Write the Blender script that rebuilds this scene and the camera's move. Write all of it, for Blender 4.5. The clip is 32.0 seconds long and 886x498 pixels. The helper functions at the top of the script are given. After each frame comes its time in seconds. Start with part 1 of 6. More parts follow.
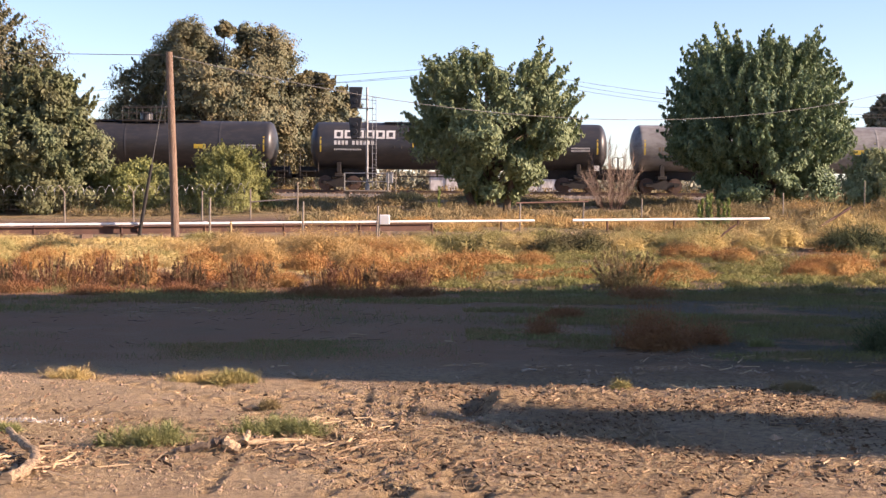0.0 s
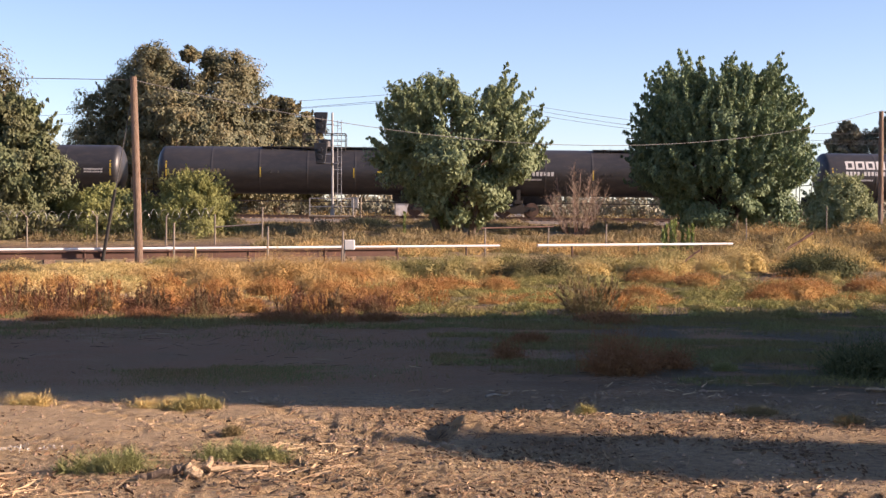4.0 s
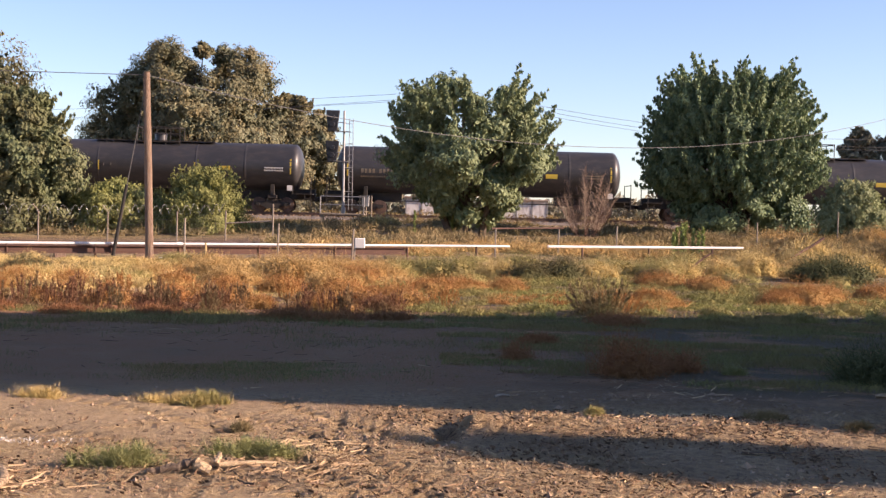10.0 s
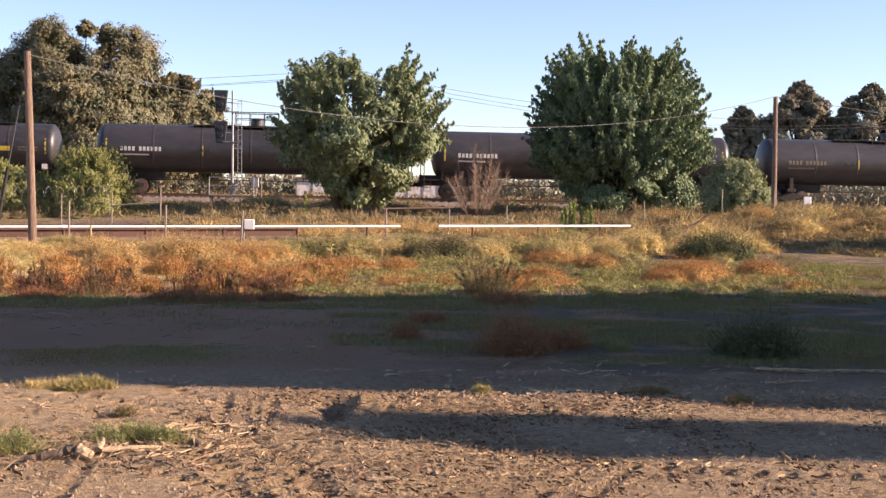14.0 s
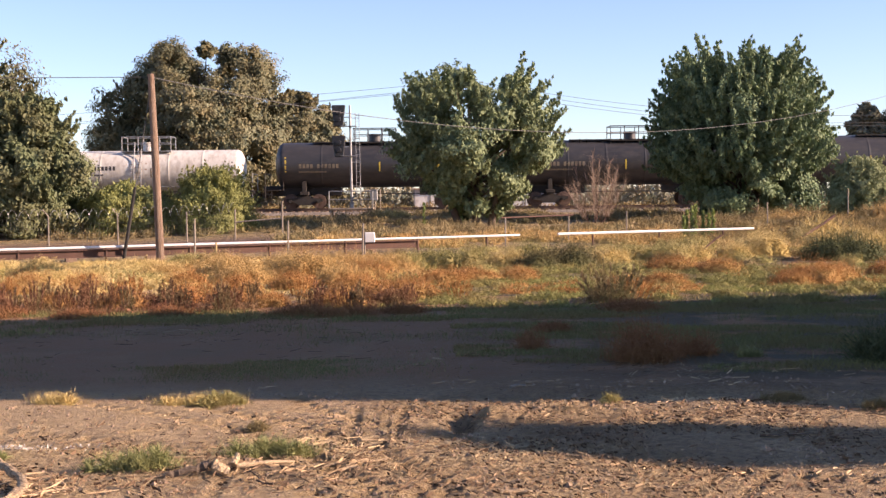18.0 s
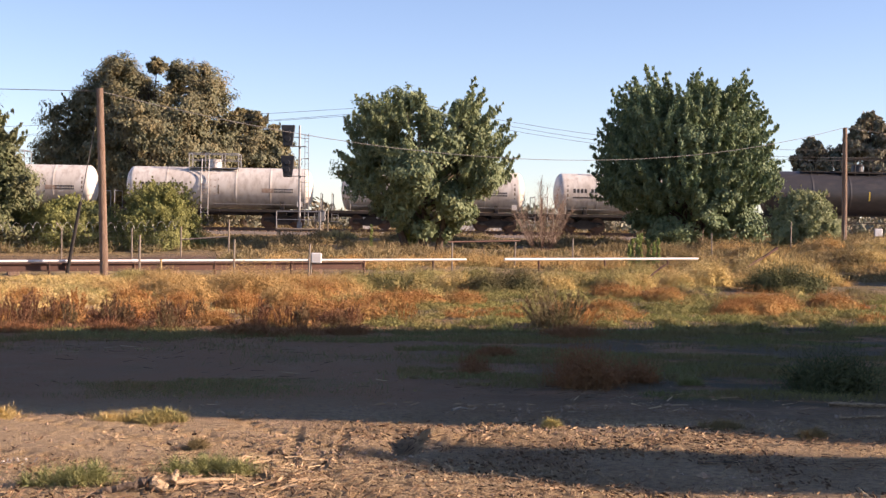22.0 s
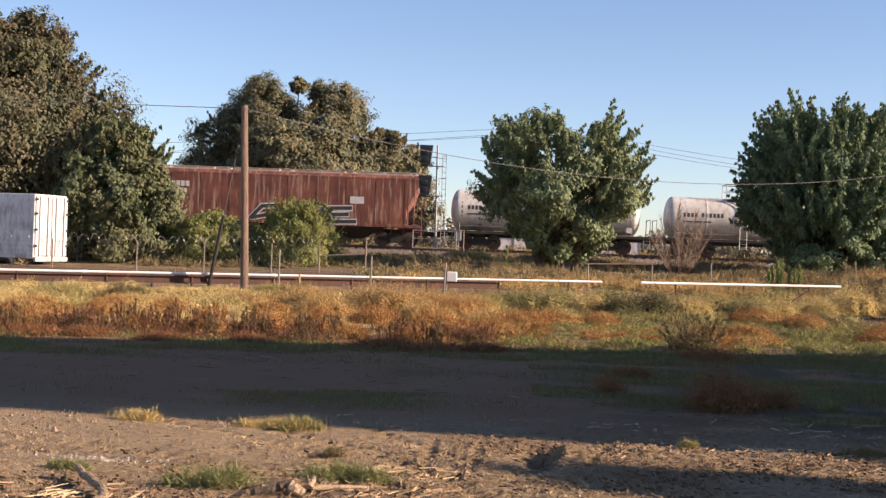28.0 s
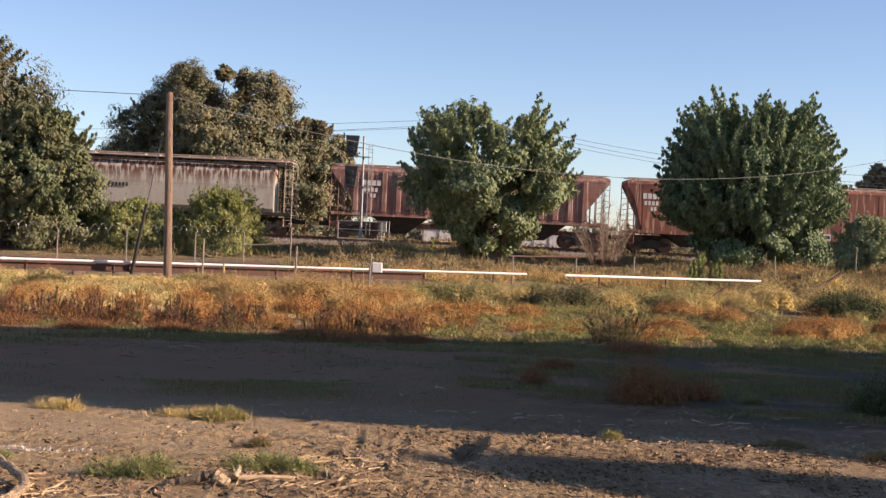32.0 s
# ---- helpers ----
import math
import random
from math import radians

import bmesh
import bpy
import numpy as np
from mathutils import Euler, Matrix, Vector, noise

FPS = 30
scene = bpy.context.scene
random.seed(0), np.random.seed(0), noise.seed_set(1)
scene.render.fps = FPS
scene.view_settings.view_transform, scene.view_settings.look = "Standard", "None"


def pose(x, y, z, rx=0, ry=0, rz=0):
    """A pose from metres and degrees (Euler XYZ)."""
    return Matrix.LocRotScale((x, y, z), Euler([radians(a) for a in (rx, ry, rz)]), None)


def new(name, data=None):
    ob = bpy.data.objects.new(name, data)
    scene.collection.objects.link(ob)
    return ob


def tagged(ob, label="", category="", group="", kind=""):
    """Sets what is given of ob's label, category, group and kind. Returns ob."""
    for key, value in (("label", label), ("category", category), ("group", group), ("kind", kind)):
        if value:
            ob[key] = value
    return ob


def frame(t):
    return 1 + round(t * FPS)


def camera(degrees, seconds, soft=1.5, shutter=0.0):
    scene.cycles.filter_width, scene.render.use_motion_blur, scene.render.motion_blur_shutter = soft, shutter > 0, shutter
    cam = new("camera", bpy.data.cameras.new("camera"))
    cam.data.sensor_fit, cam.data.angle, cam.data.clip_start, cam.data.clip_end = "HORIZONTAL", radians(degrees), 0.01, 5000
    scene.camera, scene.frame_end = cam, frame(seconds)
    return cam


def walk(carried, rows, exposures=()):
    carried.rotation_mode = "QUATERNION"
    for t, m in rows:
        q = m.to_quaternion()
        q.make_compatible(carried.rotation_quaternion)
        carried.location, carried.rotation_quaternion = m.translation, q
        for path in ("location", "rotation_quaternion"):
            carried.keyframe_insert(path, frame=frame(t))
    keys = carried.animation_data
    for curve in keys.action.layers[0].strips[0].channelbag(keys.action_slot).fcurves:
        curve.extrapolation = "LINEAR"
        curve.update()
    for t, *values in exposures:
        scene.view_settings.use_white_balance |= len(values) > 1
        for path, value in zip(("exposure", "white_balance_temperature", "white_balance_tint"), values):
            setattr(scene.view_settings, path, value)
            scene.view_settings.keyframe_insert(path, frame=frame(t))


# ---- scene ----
# ---------------------------------------------------------------- camera
cam = camera(36.32, 32.0, soft=1.4)
PATH = [
    (0.0, -0.000, -0.000, 1.650, 87.365, -0.548, -0.072),
    (0.5, -0.013, 0.005, 1.654, 87.654, -1.070, -0.286),
    (1.0, -0.015, 0.005, 1.652, 87.972, -0.742, -0.348),
    (1.5, -0.015, 0.001, 1.657, 88.604, -0.598, -0.323),
    (2.0, 0.006, -0.003, 1.661, 89.064, -0.549, -0.888),
    (2.5, 0.003, 0.001, 1.655, 88.778, -0.378, -1.286),
    (3.0, 0.004, 0.000, 1.657, 88.794, 0.195, -1.675),
    (3.5, 0.008, 0.007, 1.651, 88.398, -0.351, -1.402),
    (5.5, 0.005, -0.005, 1.646, 88.818, -0.908, -1.753),
    (6.0, -0.004, 0.004, 1.649, 88.865, -0.950, -1.645),
    (6.5, 0.002, 0.000, 1.638, 88.680, -1.175, -1.800),
    (7.0, 0.011, 0.008, 1.643, 88.941, -1.147, -2.956),
    (7.5, 0.002, 0.001, 1.641, 88.901, -1.568, -3.657),
    (8.0, 0.008, 0.008, 1.641, 88.552, -1.512, -3.313),
    (8.5, 0.009, 0.011, 1.642, 88.500, -1.379, -3.151),
    (9.0, -0.002, -0.000, 1.636, 88.681, -1.370, -2.943),
    (9.5, 0.002, 0.015, 1.640, 88.707, -1.371, -2.556),
    (10.0, -0.005, 0.013, 1.642, 88.435, -1.467, -1.102),
    (10.5, -0.002, -0.004, 1.645, 88.258, -1.104, -0.562),
    (11.0, 0.012, 0.009, 1.640, 87.910, -0.873, -1.725),
    (11.5, 0.018, 0.013, 1.638, 87.898, -0.923, -3.237),
    (12.0, 0.028, 0.014, 1.642, 88.243, -0.582, -4.242),
    (12.5, 0.025, -0.001, 1.643, 88.626, -0.497, -5.531),
    (13.0, 0.019, 0.009, 1.642, 88.580, -1.365, -5.841),
    (13.5, 0.021, 0.004, 1.644, 88.198, -1.102, -5.872),
    (15.5, 0.155, -0.000, 1.638, 86.597, -0.208, -3.306),
    (16.0, 0.173, -0.009, 1.656, 88.088, 0.968, -1.472),
    (16.5, 0.128, 0.050, 1.648, 88.039, 1.261, -0.220),
    (17.0, 0.057, -0.011, 1.657, 88.038, 1.284, 1.390),
    (17.5, -0.007, -0.132, 1.647, 87.772, 0.413, 0.492),
    (18.0, -0.006, 0.036, 1.655, 88.047, 0.606, -0.727),
    (18.5, -0.003, 0.026, 1.647, 88.309, 1.116, -1.992),
    (19.0, -0.003, 0.023, 1.669, 89.332, 1.282, -3.785),
    (19.5, 0.008, 0.007, 1.656, 88.725, 1.504, -4.123),
    (20.0, 0.000, -0.007, 1.656, 88.186, 0.492, -5.062),
    (20.5, 0.010, -0.014, 1.653, 87.820, 0.756, -5.046),
    (21.0, -0.005, -0.023, 1.655, 87.994, 0.438, -4.607),
    (21.5, -0.001, 0.010, 1.643, 87.619, -0.253, -4.070),
    (22.0, 0.003, -0.015, 1.647, 89.048, -0.880, -2.938),
    (22.5, -0.013, 0.016, 1.637, 87.751, -1.154, -3.239),
    (23.0, -0.005, -0.058, 1.636, 88.562, -1.239, -4.779),
    (23.5, -0.013, 0.044, 1.629, 88.588, -1.917, -4.074),
    (24.0, 0.029, 0.056, 1.644, 88.605, -0.863, -0.070),
    (24.5, 0.061, 0.061, 1.646, 87.680, -1.288, 2.407),
    (25.0, 0.090, -0.079, 1.646, 87.946, -1.399, 3.866),
    (25.5, 0.133, 0.038, 1.653, 87.975, -0.892, 4.315),
    (27.5, -0.049, -0.027, 1.582, 89.058, -1.719, 2.947),
    (28.0, -0.026, -0.016, 1.589, 89.830, -2.076, 2.781),
    (28.5, -0.015, -0.030, 1.585, 90.092, -2.096, 1.711),
    (29.0, -0.028, -0.017, 1.576, 89.954, -1.944, 0.872),
    (29.5, -0.034, -0.073, 1.582, 89.923, -2.085, 0.519),
    (30.0, -0.043, 0.057, 1.581, 89.517, -2.419, -0.596),
    (30.5, -0.043, -0.006, 1.585, 89.328, -2.592, -1.024),
    (31.0, -0.045, -0.002, 1.580, 89.500, -2.413, -0.382),
    (31.5, -0.050, -0.006, 1.581, 89.731, -2.538, -0.204),
    (32.0, -0.048, -0.031, 1.585, 89.592, -2.727, -0.403),
]
walk(cam, [(t, pose(x, y, z, rx, ry, rz)) for t, x, y, z, rx, ry, rz in PATH],
     exposures=[(0.0, 1.48, 6870, 27), (1.0, 1.44, 6890, 27), (3.0, 1.27, 6930, 27), (6.0, 1.31, 6910, 27), (9.0, 1.26, 6930, 27), (11.0, 1.37, 6920, 27), (13.0, 1.37, 6920, 27), (16.0, 1.63, 6850, 27), (17.0, 1.50, 6870, 27), (18.0, 1.40, 6940, 27), (20.0, 1.19, 6970, 27), (21.0, 1.26, 6990, 27), (23.0, 1.27, 6980, 27), (25.0, 1.29, 6900, 27), (28.0, 1.05, 6860, 22), (32.0, 1.04, 6900, 22)])

# ---------------------------------------------------------------- light
SUN_AZ, SUN_EL = radians(10), radians(21)      # from the side of +x, a little behind the camera
sun_to = Vector((math.cos(SUN_EL) * math.cos(SUN_AZ), -math.cos(SUN_EL) * math.sin(SUN_AZ), math.sin(SUN_EL)))
world = bpy.data.worlds.new("sky")
scene.world = world
world.use_nodes = True
wn = world.node_tree
sky = wn.nodes.new("ShaderNodeTexSky")
sky.sky_type, sky.sun_disc = "NISHITA", False
sky.sun_elevation = SUN_EL
sky.sun_rotation = math.atan2(sun_to.x, sun_to.y)
sky.air_density, sky.dust_density, sky.ozone_density = 0.80, 0.22, 3.0
wn.nodes["Background"].inputs["Strength"].default_value = 0.086
wn.links.new(sky.outputs[0], wn.nodes["Background"].inputs["Color"])
sun = new("sun", bpy.data.lights.new("sun", "SUN"))
sun.data.energy, sun.data.angle, sun.data.color = 4.45, radians(0.6), (1.0, 0.84, 0.65)
sun.rotation_mode = "QUATERNION"
sun.rotation_quaternion = sun_to.to_track_quat("Z", "Y")

# ---------------------------------------------------------------- materials
def material(name, rough=0.8, metal=0.0):
    m = bpy.data.materials.new(name)
    m.use_nodes = True
    b = m.node_tree.nodes["Principled BSDF"]
    b.inputs["Roughness"].default_value, b.inputs["Metallic"].default_value = rough, metal
    return m, m.node_tree, b


def coords(nt, kind="Object", scale=(1, 1, 1)):
    c = nt.nodes.new("ShaderNodeTexCoord")
    mp = nt.nodes.new("ShaderNodeMapping")
    mp.inputs["Scale"].default_value = scale
    nt.links.new(c.outputs[kind], mp.inputs["Vector"])
    return mp.outputs[0]


def noise_fac(nt, vec, scale, detail=4.0, lo=0.35, hi=0.65, rough=0.6):
    n = nt.nodes.new("ShaderNodeTexNoise")
    n.inputs["Scale"].default_value, n.inputs["Detail"].default_value = scale, detail
    n.inputs["Roughness"].default_value = rough
    if vec is not None:
        nt.links.new(vec, n.inputs["Vector"])
    r = nt.nodes.new("ShaderNodeMapRange")
    r.inputs["From Min"].default_value, r.inputs["From Max"].default_value = lo, hi
    nt.links.new(n.outputs["Fac"], r.inputs["Value"])
    return r.outputs["Result"]


def colour_mix(nt, fac, a, b, blend="MIX"):
    m = nt.nodes.new("ShaderNodeMixRGB")
    m.blend_type = blend
    for value, sock in ((fac, m.inputs[0]), (a, m.inputs[1]), (b, m.inputs[2])):
        if isinstance(value, bpy.types.NodeSocket):
            nt.links.new(value, sock)
        elif isinstance(value, (int, float)):
            sock.default_value = value
        else:
            sock.default_value = (*value, 1.0)
    return m.outputs[0]


def bump(nt, b, fac, strength=0.3, dist=0.02):
    n = nt.nodes.new("ShaderNodeBump")
    n.inputs["Strength"].default_value, n.inputs["Distance"].default_value = strength, dist
    nt.links.new(fac, n.inputs["Height"])
    nt.links.new(n.outputs[0], b.inputs["Normal"])


def two_tone(name, a, b, scale=3.0, rough=0.8, metal=0.0, stretch=(1, 1, 1), grime=None, bumped=0.0, kind="Object", lo=0.35, hi=0.65):
    m, nt, bs = material(name, rough, metal)
    v = coords(nt, kind, stretch)
    f = noise_fac(nt, v, scale, 5, lo, hi)
    c = colour_mix(nt, f, a, b)
    if grime:
        g = noise_fac(nt, v, scale * 5.3, 6, 0.45, 0.75)
        c = colour_mix(nt, g, c, grime)
    nt.links.new(c, bs.inputs["Base Color"])
    if bumped:
        bump(nt, bs, noise_fac(nt, v, scale * 8, 5, 0.2, 0.8), bumped)
    return m


def streaked(name, a, b, streak, scale, above=None):
    """Weathered paint with stains that run down the side."""
    m, nt, bs = material(name, 0.75)
    v = coords(nt, "Object", (2.2, 2.2, 0.22))
    w = coords(nt)
    c = colour_mix(nt, noise_fac(nt, w, 0.45 * scale, 5, 0.38, 0.62), a, b)
    c = colour_mix(nt, noise_fac(nt, v, scale, 6, 0.50, 0.66), c, b)
    f = noise_fac(nt, v, 1.9 * scale, 7, 0.52, 0.70)
    if above:
        # stains that come down from the roof's edge
        sep, r, mul = nt.nodes.new("ShaderNodeSeparateXYZ"), nt.nodes.new("ShaderNodeMapRange"), nt.nodes.new("ShaderNodeMath")
        nt.links.new(w, sep.inputs[0])
        nt.links.new(sep.outputs[2], r.inputs["Value"])
        r.inputs["From Min"].default_value, r.inputs["From Max"].default_value = above, above + 1.0
        f = noise_fac(nt, v, 1.9 * scale, 7, 0.44, 0.53)
        mul.operation = "MULTIPLY"
        nt.links.new(f, mul.inputs[0])
        nt.links.new(r.outputs[0], mul.inputs[1])
        f = mul.outputs[0]
    c = colour_mix(nt, f, c, streak)
    c = colour_mix(nt, noise_fac(nt, w, 6.0, 6, 0.60, 0.80), c, (0.09, 0.04, 0.026))
    nt.links.new(c, bs.inputs["Base Color"])
    bump(nt, bs, noise_fac(nt, w, 4.0, 5, 0.3, 0.7), 0.15)
    return m


def leafy(name, a, b, c=None, rough=0.6, translucent=0.25, sheen=0.25):
    """Leaves: colour by island and by a slow noise, with some light let through."""
    m, nt, bs = material(name, rough)
    geo = nt.nodes.new("ShaderNodeNewGeometry")
    v = coords(nt)
    f = noise_fac(nt, v, 0.6, 3, 0.38, 0.62)
    col = colour_mix(nt, geo.outputs["Random Per Island"], a, b)
    if c:
        col = colour_mix(nt, f, col, c)
    nt.links.new(col, bs.inputs["Base Color"])
    bs.inputs["Specular IOR Level"].default_value = sheen
    tr = nt.nodes.new("ShaderNodeBsdfTranslucent")
    nt.links.new(col, tr.inputs["Color"])
    ms = nt.nodes.new("ShaderNodeMixShader")
    ms.inputs[0].default_value = translucent
    nt.links.new(bs.outputs[0], ms.inputs[1])
    nt.links.new(tr.outputs[0], ms.inputs[2])
    nt.links.new(ms.outputs[0], nt.nodes["Material Output"].inputs["Surface"])
    return m


M_BLACK = two_tone("black_tank_paint", (0.029, 0.029, 0.032), (0.042, 0.040, 0.042), 0.5, 0.42, stretch=(0.6, 1, 1.6), grime=(0.06, 0.054, 0.051))
M_WHITE = two_tone("white_tank_paint", (0.72, 0.68, 0.62), (0.60, 0.55, 0.48), 0.5, 0.5, stretch=(1.5, 1, 0.6), grime=(0.42, 0.36, 0.30))
M_UNDER = two_tone("underframe_black", (0.018, 0.016, 0.015), (0.040, 0.032, 0.026), 2.0, 0.8)
M_STEEL = two_tone("galvanized_steel", (0.38, 0.38, 0.38), (0.28, 0.27, 0.26), 3.0, 0.5, 0.6)
M_RUST = streaked("rusted_hopper_paint", (0.25, 0.088, 0.056), (0.12, 0.042, 0.030), (0.48, 0.31, 0.22), 1.2)
M_RUSTB = streaked("brown_hopper_paint", (0.33, 0.185, 0.15), (0.20, 0.092, 0.07), (0.50, 0.37, 0.31), 1.3)
M_RUSTW = streaked("rust_stained_white_paint", (0.52, 0.48, 0.41), (0.44, 0.39, 0.32), (0.13, 0.05, 0.03), 1.25, 2.7)
M_ROOF = two_tone("weathered_roof_steel", (0.48, 0.40, 0.34), (0.32, 0.22, 0.165), 1.2, 0.7)
M_YELLOW = two_tone("yellow_paint", (0.62, 0.46, 0.06), (0.52, 0.36, 0.05), 3.0, 0.6)
M_GREYTANK = two_tone("dusty_grey_tank_paint", (0.26, 0.25, 0.235), (0.20, 0.19, 0.18), 0.5, 0.5, stretch=(0.6, 1, 1.6), grime=(0.13, 0.11, 0.10))
M_STREAK = two_tone("rust_streak_stain", (0.33, 0.22, 0.16), (0.46, 0.37, 0.30), 4.0, 0.7, stretch=(3, 1, 0.5))
M_MARK = two_tone("white_marking_paint", (0.68, 0.66, 0.62), (0.55, 0.53, 0.50), 5.0, 0.6)
M_FADED = two_tone("faded_marking_paint", (0.24, 0.19, 0.12), (0.13, 0.11, 0.09), 6.0, 0.6)
M_DARKMARK = two_tone("dark_marking_paint", (0.03, 0.03, 0.035), (0.06, 0.055, 0.05), 5.0, 0.6)
M_WOOD = two_tone("weathered_pole_wood", (0.28, 0.18, 0.12), (0.115, 0.068, 0.045), 2.4, 0.9, stretch=(6, 6, 0.3), grime=(0.30, 0.225, 0.17), bumped=0.7)
M_POST = two_tone("grey_post_wood", (0.30, 0.25, 0.20), (0.20, 0.16, 0.12), 3.0, 0.9, stretch=(6, 6, 0.5), bumped=0.3)
M_PIPE = two_tone("white_painted_pipe", (0.82, 0.80, 0.77), (0.70, 0.67, 0.63), 2.0, 0.45, stretch=(0.4, 1, 1))
M_BROWN = two_tone("rust_brown_beam", (0.115, 0.055, 0.038), (0.07, 0.036, 0.026), 1.2, 0.85, bumped=0.2)
M_BARK = two_tone("tree_bark", (0.12, 0.085, 0.06), (0.07, 0.05, 0.036), 3.0, 0.95, stretch=(3, 3, 0.6), bumped=0.5)
M_SIGNAL = two_tone("signal_black", (0.012, 0.013, 0.016), (0.025, 0.026, 0.03), 3.0, 0.5)
M_BALLAST = two_tone("ballast_stone", (0.24, 0.20, 0.175), (0.13, 0.105, 0.09), 9.0, 0.95, grime=(0.30, 0.25, 0.2), bumped=0.8)
M_RAIL = two_tone("rail_steel", (0.10, 0.065, 0.05), (0.16, 0.10, 0.075), 4.0, 0.6, 0.4)
M_TRAILER = two_tone("white_trailer_panel", (0.74, 0.72, 0.70), (0.62, 0.60, 0.58), 0.7, 0.45, stretch=(1, 1, 0.4), grime=(0.28, 0.23, 0.20))

L_BIG = leafy("autumn_tinted_leaves", (0.118, 0.138, 0.086), (0.225, 0.222, 0.132), (0.20, 0.167, 0.086), rough=0.6, translucent=0.12, sheen=0.2)
L_MID = leafy("bright_green_leaves", (0.123, 0.170, 0.090), (0.272, 0.309, 0.154), (0.197, 0.234, 0.117), rough=0.6, translucent=0.12, sheen=0.2)
L_DARK = leafy("deep_green_leaves", (0.095, 0.148, 0.088), (0.267, 0.333, 0.162), (0.162, 0.214, 0.112), rough=0.6, translucent=0.12, sheen=0.2)
L_HEDGE = leafy("grey_green_leaves", (0.094, 0.121, 0.061), (0.182, 0.209, 0.099), (0.154, 0.154, 0.077), rough=0.6, translucent=0.12, sheen=0.2)
L_LEFT = leafy("olive_green_leaves", (0.085, 0.098, 0.055), (0.155, 0.16, 0.085), (0.14, 0.115, 0.065), rough=0.6, translucent=0.12, sheen=0.2)
L_BUSH = leafy("shrub_leaves", (0.16, 0.175, 0.06), (0.32, 0.325, 0.11), (0.24, 0.24, 0.085), rough=0.6, translucent=0.12, sheen=0.2)
L_SAGE = leafy("sage_shrub_leaves", (0.17, 0.20, 0.10), (0.34, 0.36, 0.18), (0.24, 0.27, 0.13), rough=0.6, translucent=0.12, sheen=0.2)
L_FAR = leafy("distant_leaves", (0.13, 0.15, 0.11), (0.23, 0.23, 0.155), (0.22, 0.185, 0.125), rough=0.6, translucent=0.12, sheen=0.2)
L_DEAD = leafy("dry_shrub_twigs", (0.15, 0.105, 0.08), (0.24, 0.17, 0.125), translucent=0.0)
W_RED = leafy("rust_red_weeds", (0.29, 0.12, 0.04), (0.44, 0.205, 0.075), (0.42, 0.25, 0.09), 0.9, 0.15)
W_MAROON = leafy("dark_maroon_weeds", (0.15, 0.07, 0.045), (0.25, 0.11, 0.06), (0.17, 0.11, 0.055), 0.9, 0.15)
W_BEIGE = leafy("faded_orange_weeds", (0.42, 0.285, 0.115), (0.56, 0.40, 0.18), (0.44, 0.27, 0.10), 0.9, 0.15)
W_GOLD = leafy("dry_golden_grass", (0.50, 0.37, 0.15), (0.70, 0.53, 0.25), (0.49, 0.37, 0.14), 0.9, 0.15)
W_GREEN = leafy("green_weeds", (0.22, 0.21, 0.07), (0.42, 0.37, 0.15), (0.38, 0.30, 0.12), 0.9, 0.15)
W_OLIVE = leafy("grey_olive_weeds", (0.24, 0.175, 0.09), (0.34, 0.25, 0.13), (0.21, 0.17, 0.08), 0.9, 0.15)

# ---------------------------------------------------------------- mesh helpers
def soup(name, verts, mat, corners=3):
    """A mesh of loose faces out of an array (n, corners, 3)."""
    verts = np.ascontiguousarray(verts, dtype=np.float32)
    n = len(verts)
    me = bpy.data.meshes.new(name)
    me.vertices.add(n * corners)
    me.vertices.foreach_set("co", verts.ravel())
    me.loops.add(n * corners)
    me.loops.foreach_set("vertex_index", np.arange(n * corners, dtype=np.int32))
    me.polygons.add(n)
    me.polygons.foreach_set("loop_start", np.arange(0, n * corners, corners, dtype=np.int32))
    me.update(calc_edges=True)
    me.materials.append(mat)
    return me


def part(name, bm, mat, parent, label="", smooth=False, at=None):
    me = bpy.data.meshes.new(name)
    bm.normal_update()
    bm.to_mesh(me)
    bm.free()
    me.materials.append(mat)
    if smooth:
        me.shade_smooth()
        me.set_sharp_from_angle(angle=radians(40))
    ob = new(name, me)
    ob.parent = parent
    if at is not None:
        ob.matrix_basis = at
    if label:
        tagged(ob, label)
    return ob


def box(bm, x0, x1, y0, y1, z0, z1, bevel=0.0, m=None):
    r = bmesh.ops.create_cube(bm, size=1.0)
    vs = r["verts"]
    bmesh.ops.transform(bm, matrix=Matrix.Translation(((x0 + x1) / 2, (y0 + y1) / 2, (z0 + z1) / 2)) @ Matrix.Diagonal((x1 - x0, y1 - y0, z1 - z0, 1)), verts=vs)
    if bevel:
        es = list({e for v in vs for e in v.link_edges})
        out = bmesh.ops.bevel(bm, geom=es, offset=bevel, segments=1, affect="EDGES")
        vs = list({v for f in out["faces"] for v in f.verts} | {v for v in vs if v.is_valid})
    if m is not None:
        bmesh.ops.transform(bm, matrix=m, verts=vs)
    return vs


def rod(bm, a, b, r0, r1=None, seg=8):
    """A round bar from a to b."""
    a, b = Vector(a), Vector(b)
    d = b - a
    q = d.to_track_quat("Z", "Y").to_matrix().to_4x4()
    r = bmesh.ops.create_cone(bm, cap_ends=True, segments=seg, radius1=r0, radius2=r0 if r1 is None else r1, depth=d.length)
    bmesh.ops.transform(bm, matrix=Matrix.Translation((a + b) / 2) @ q, verts=r["verts"])
    return r["verts"]


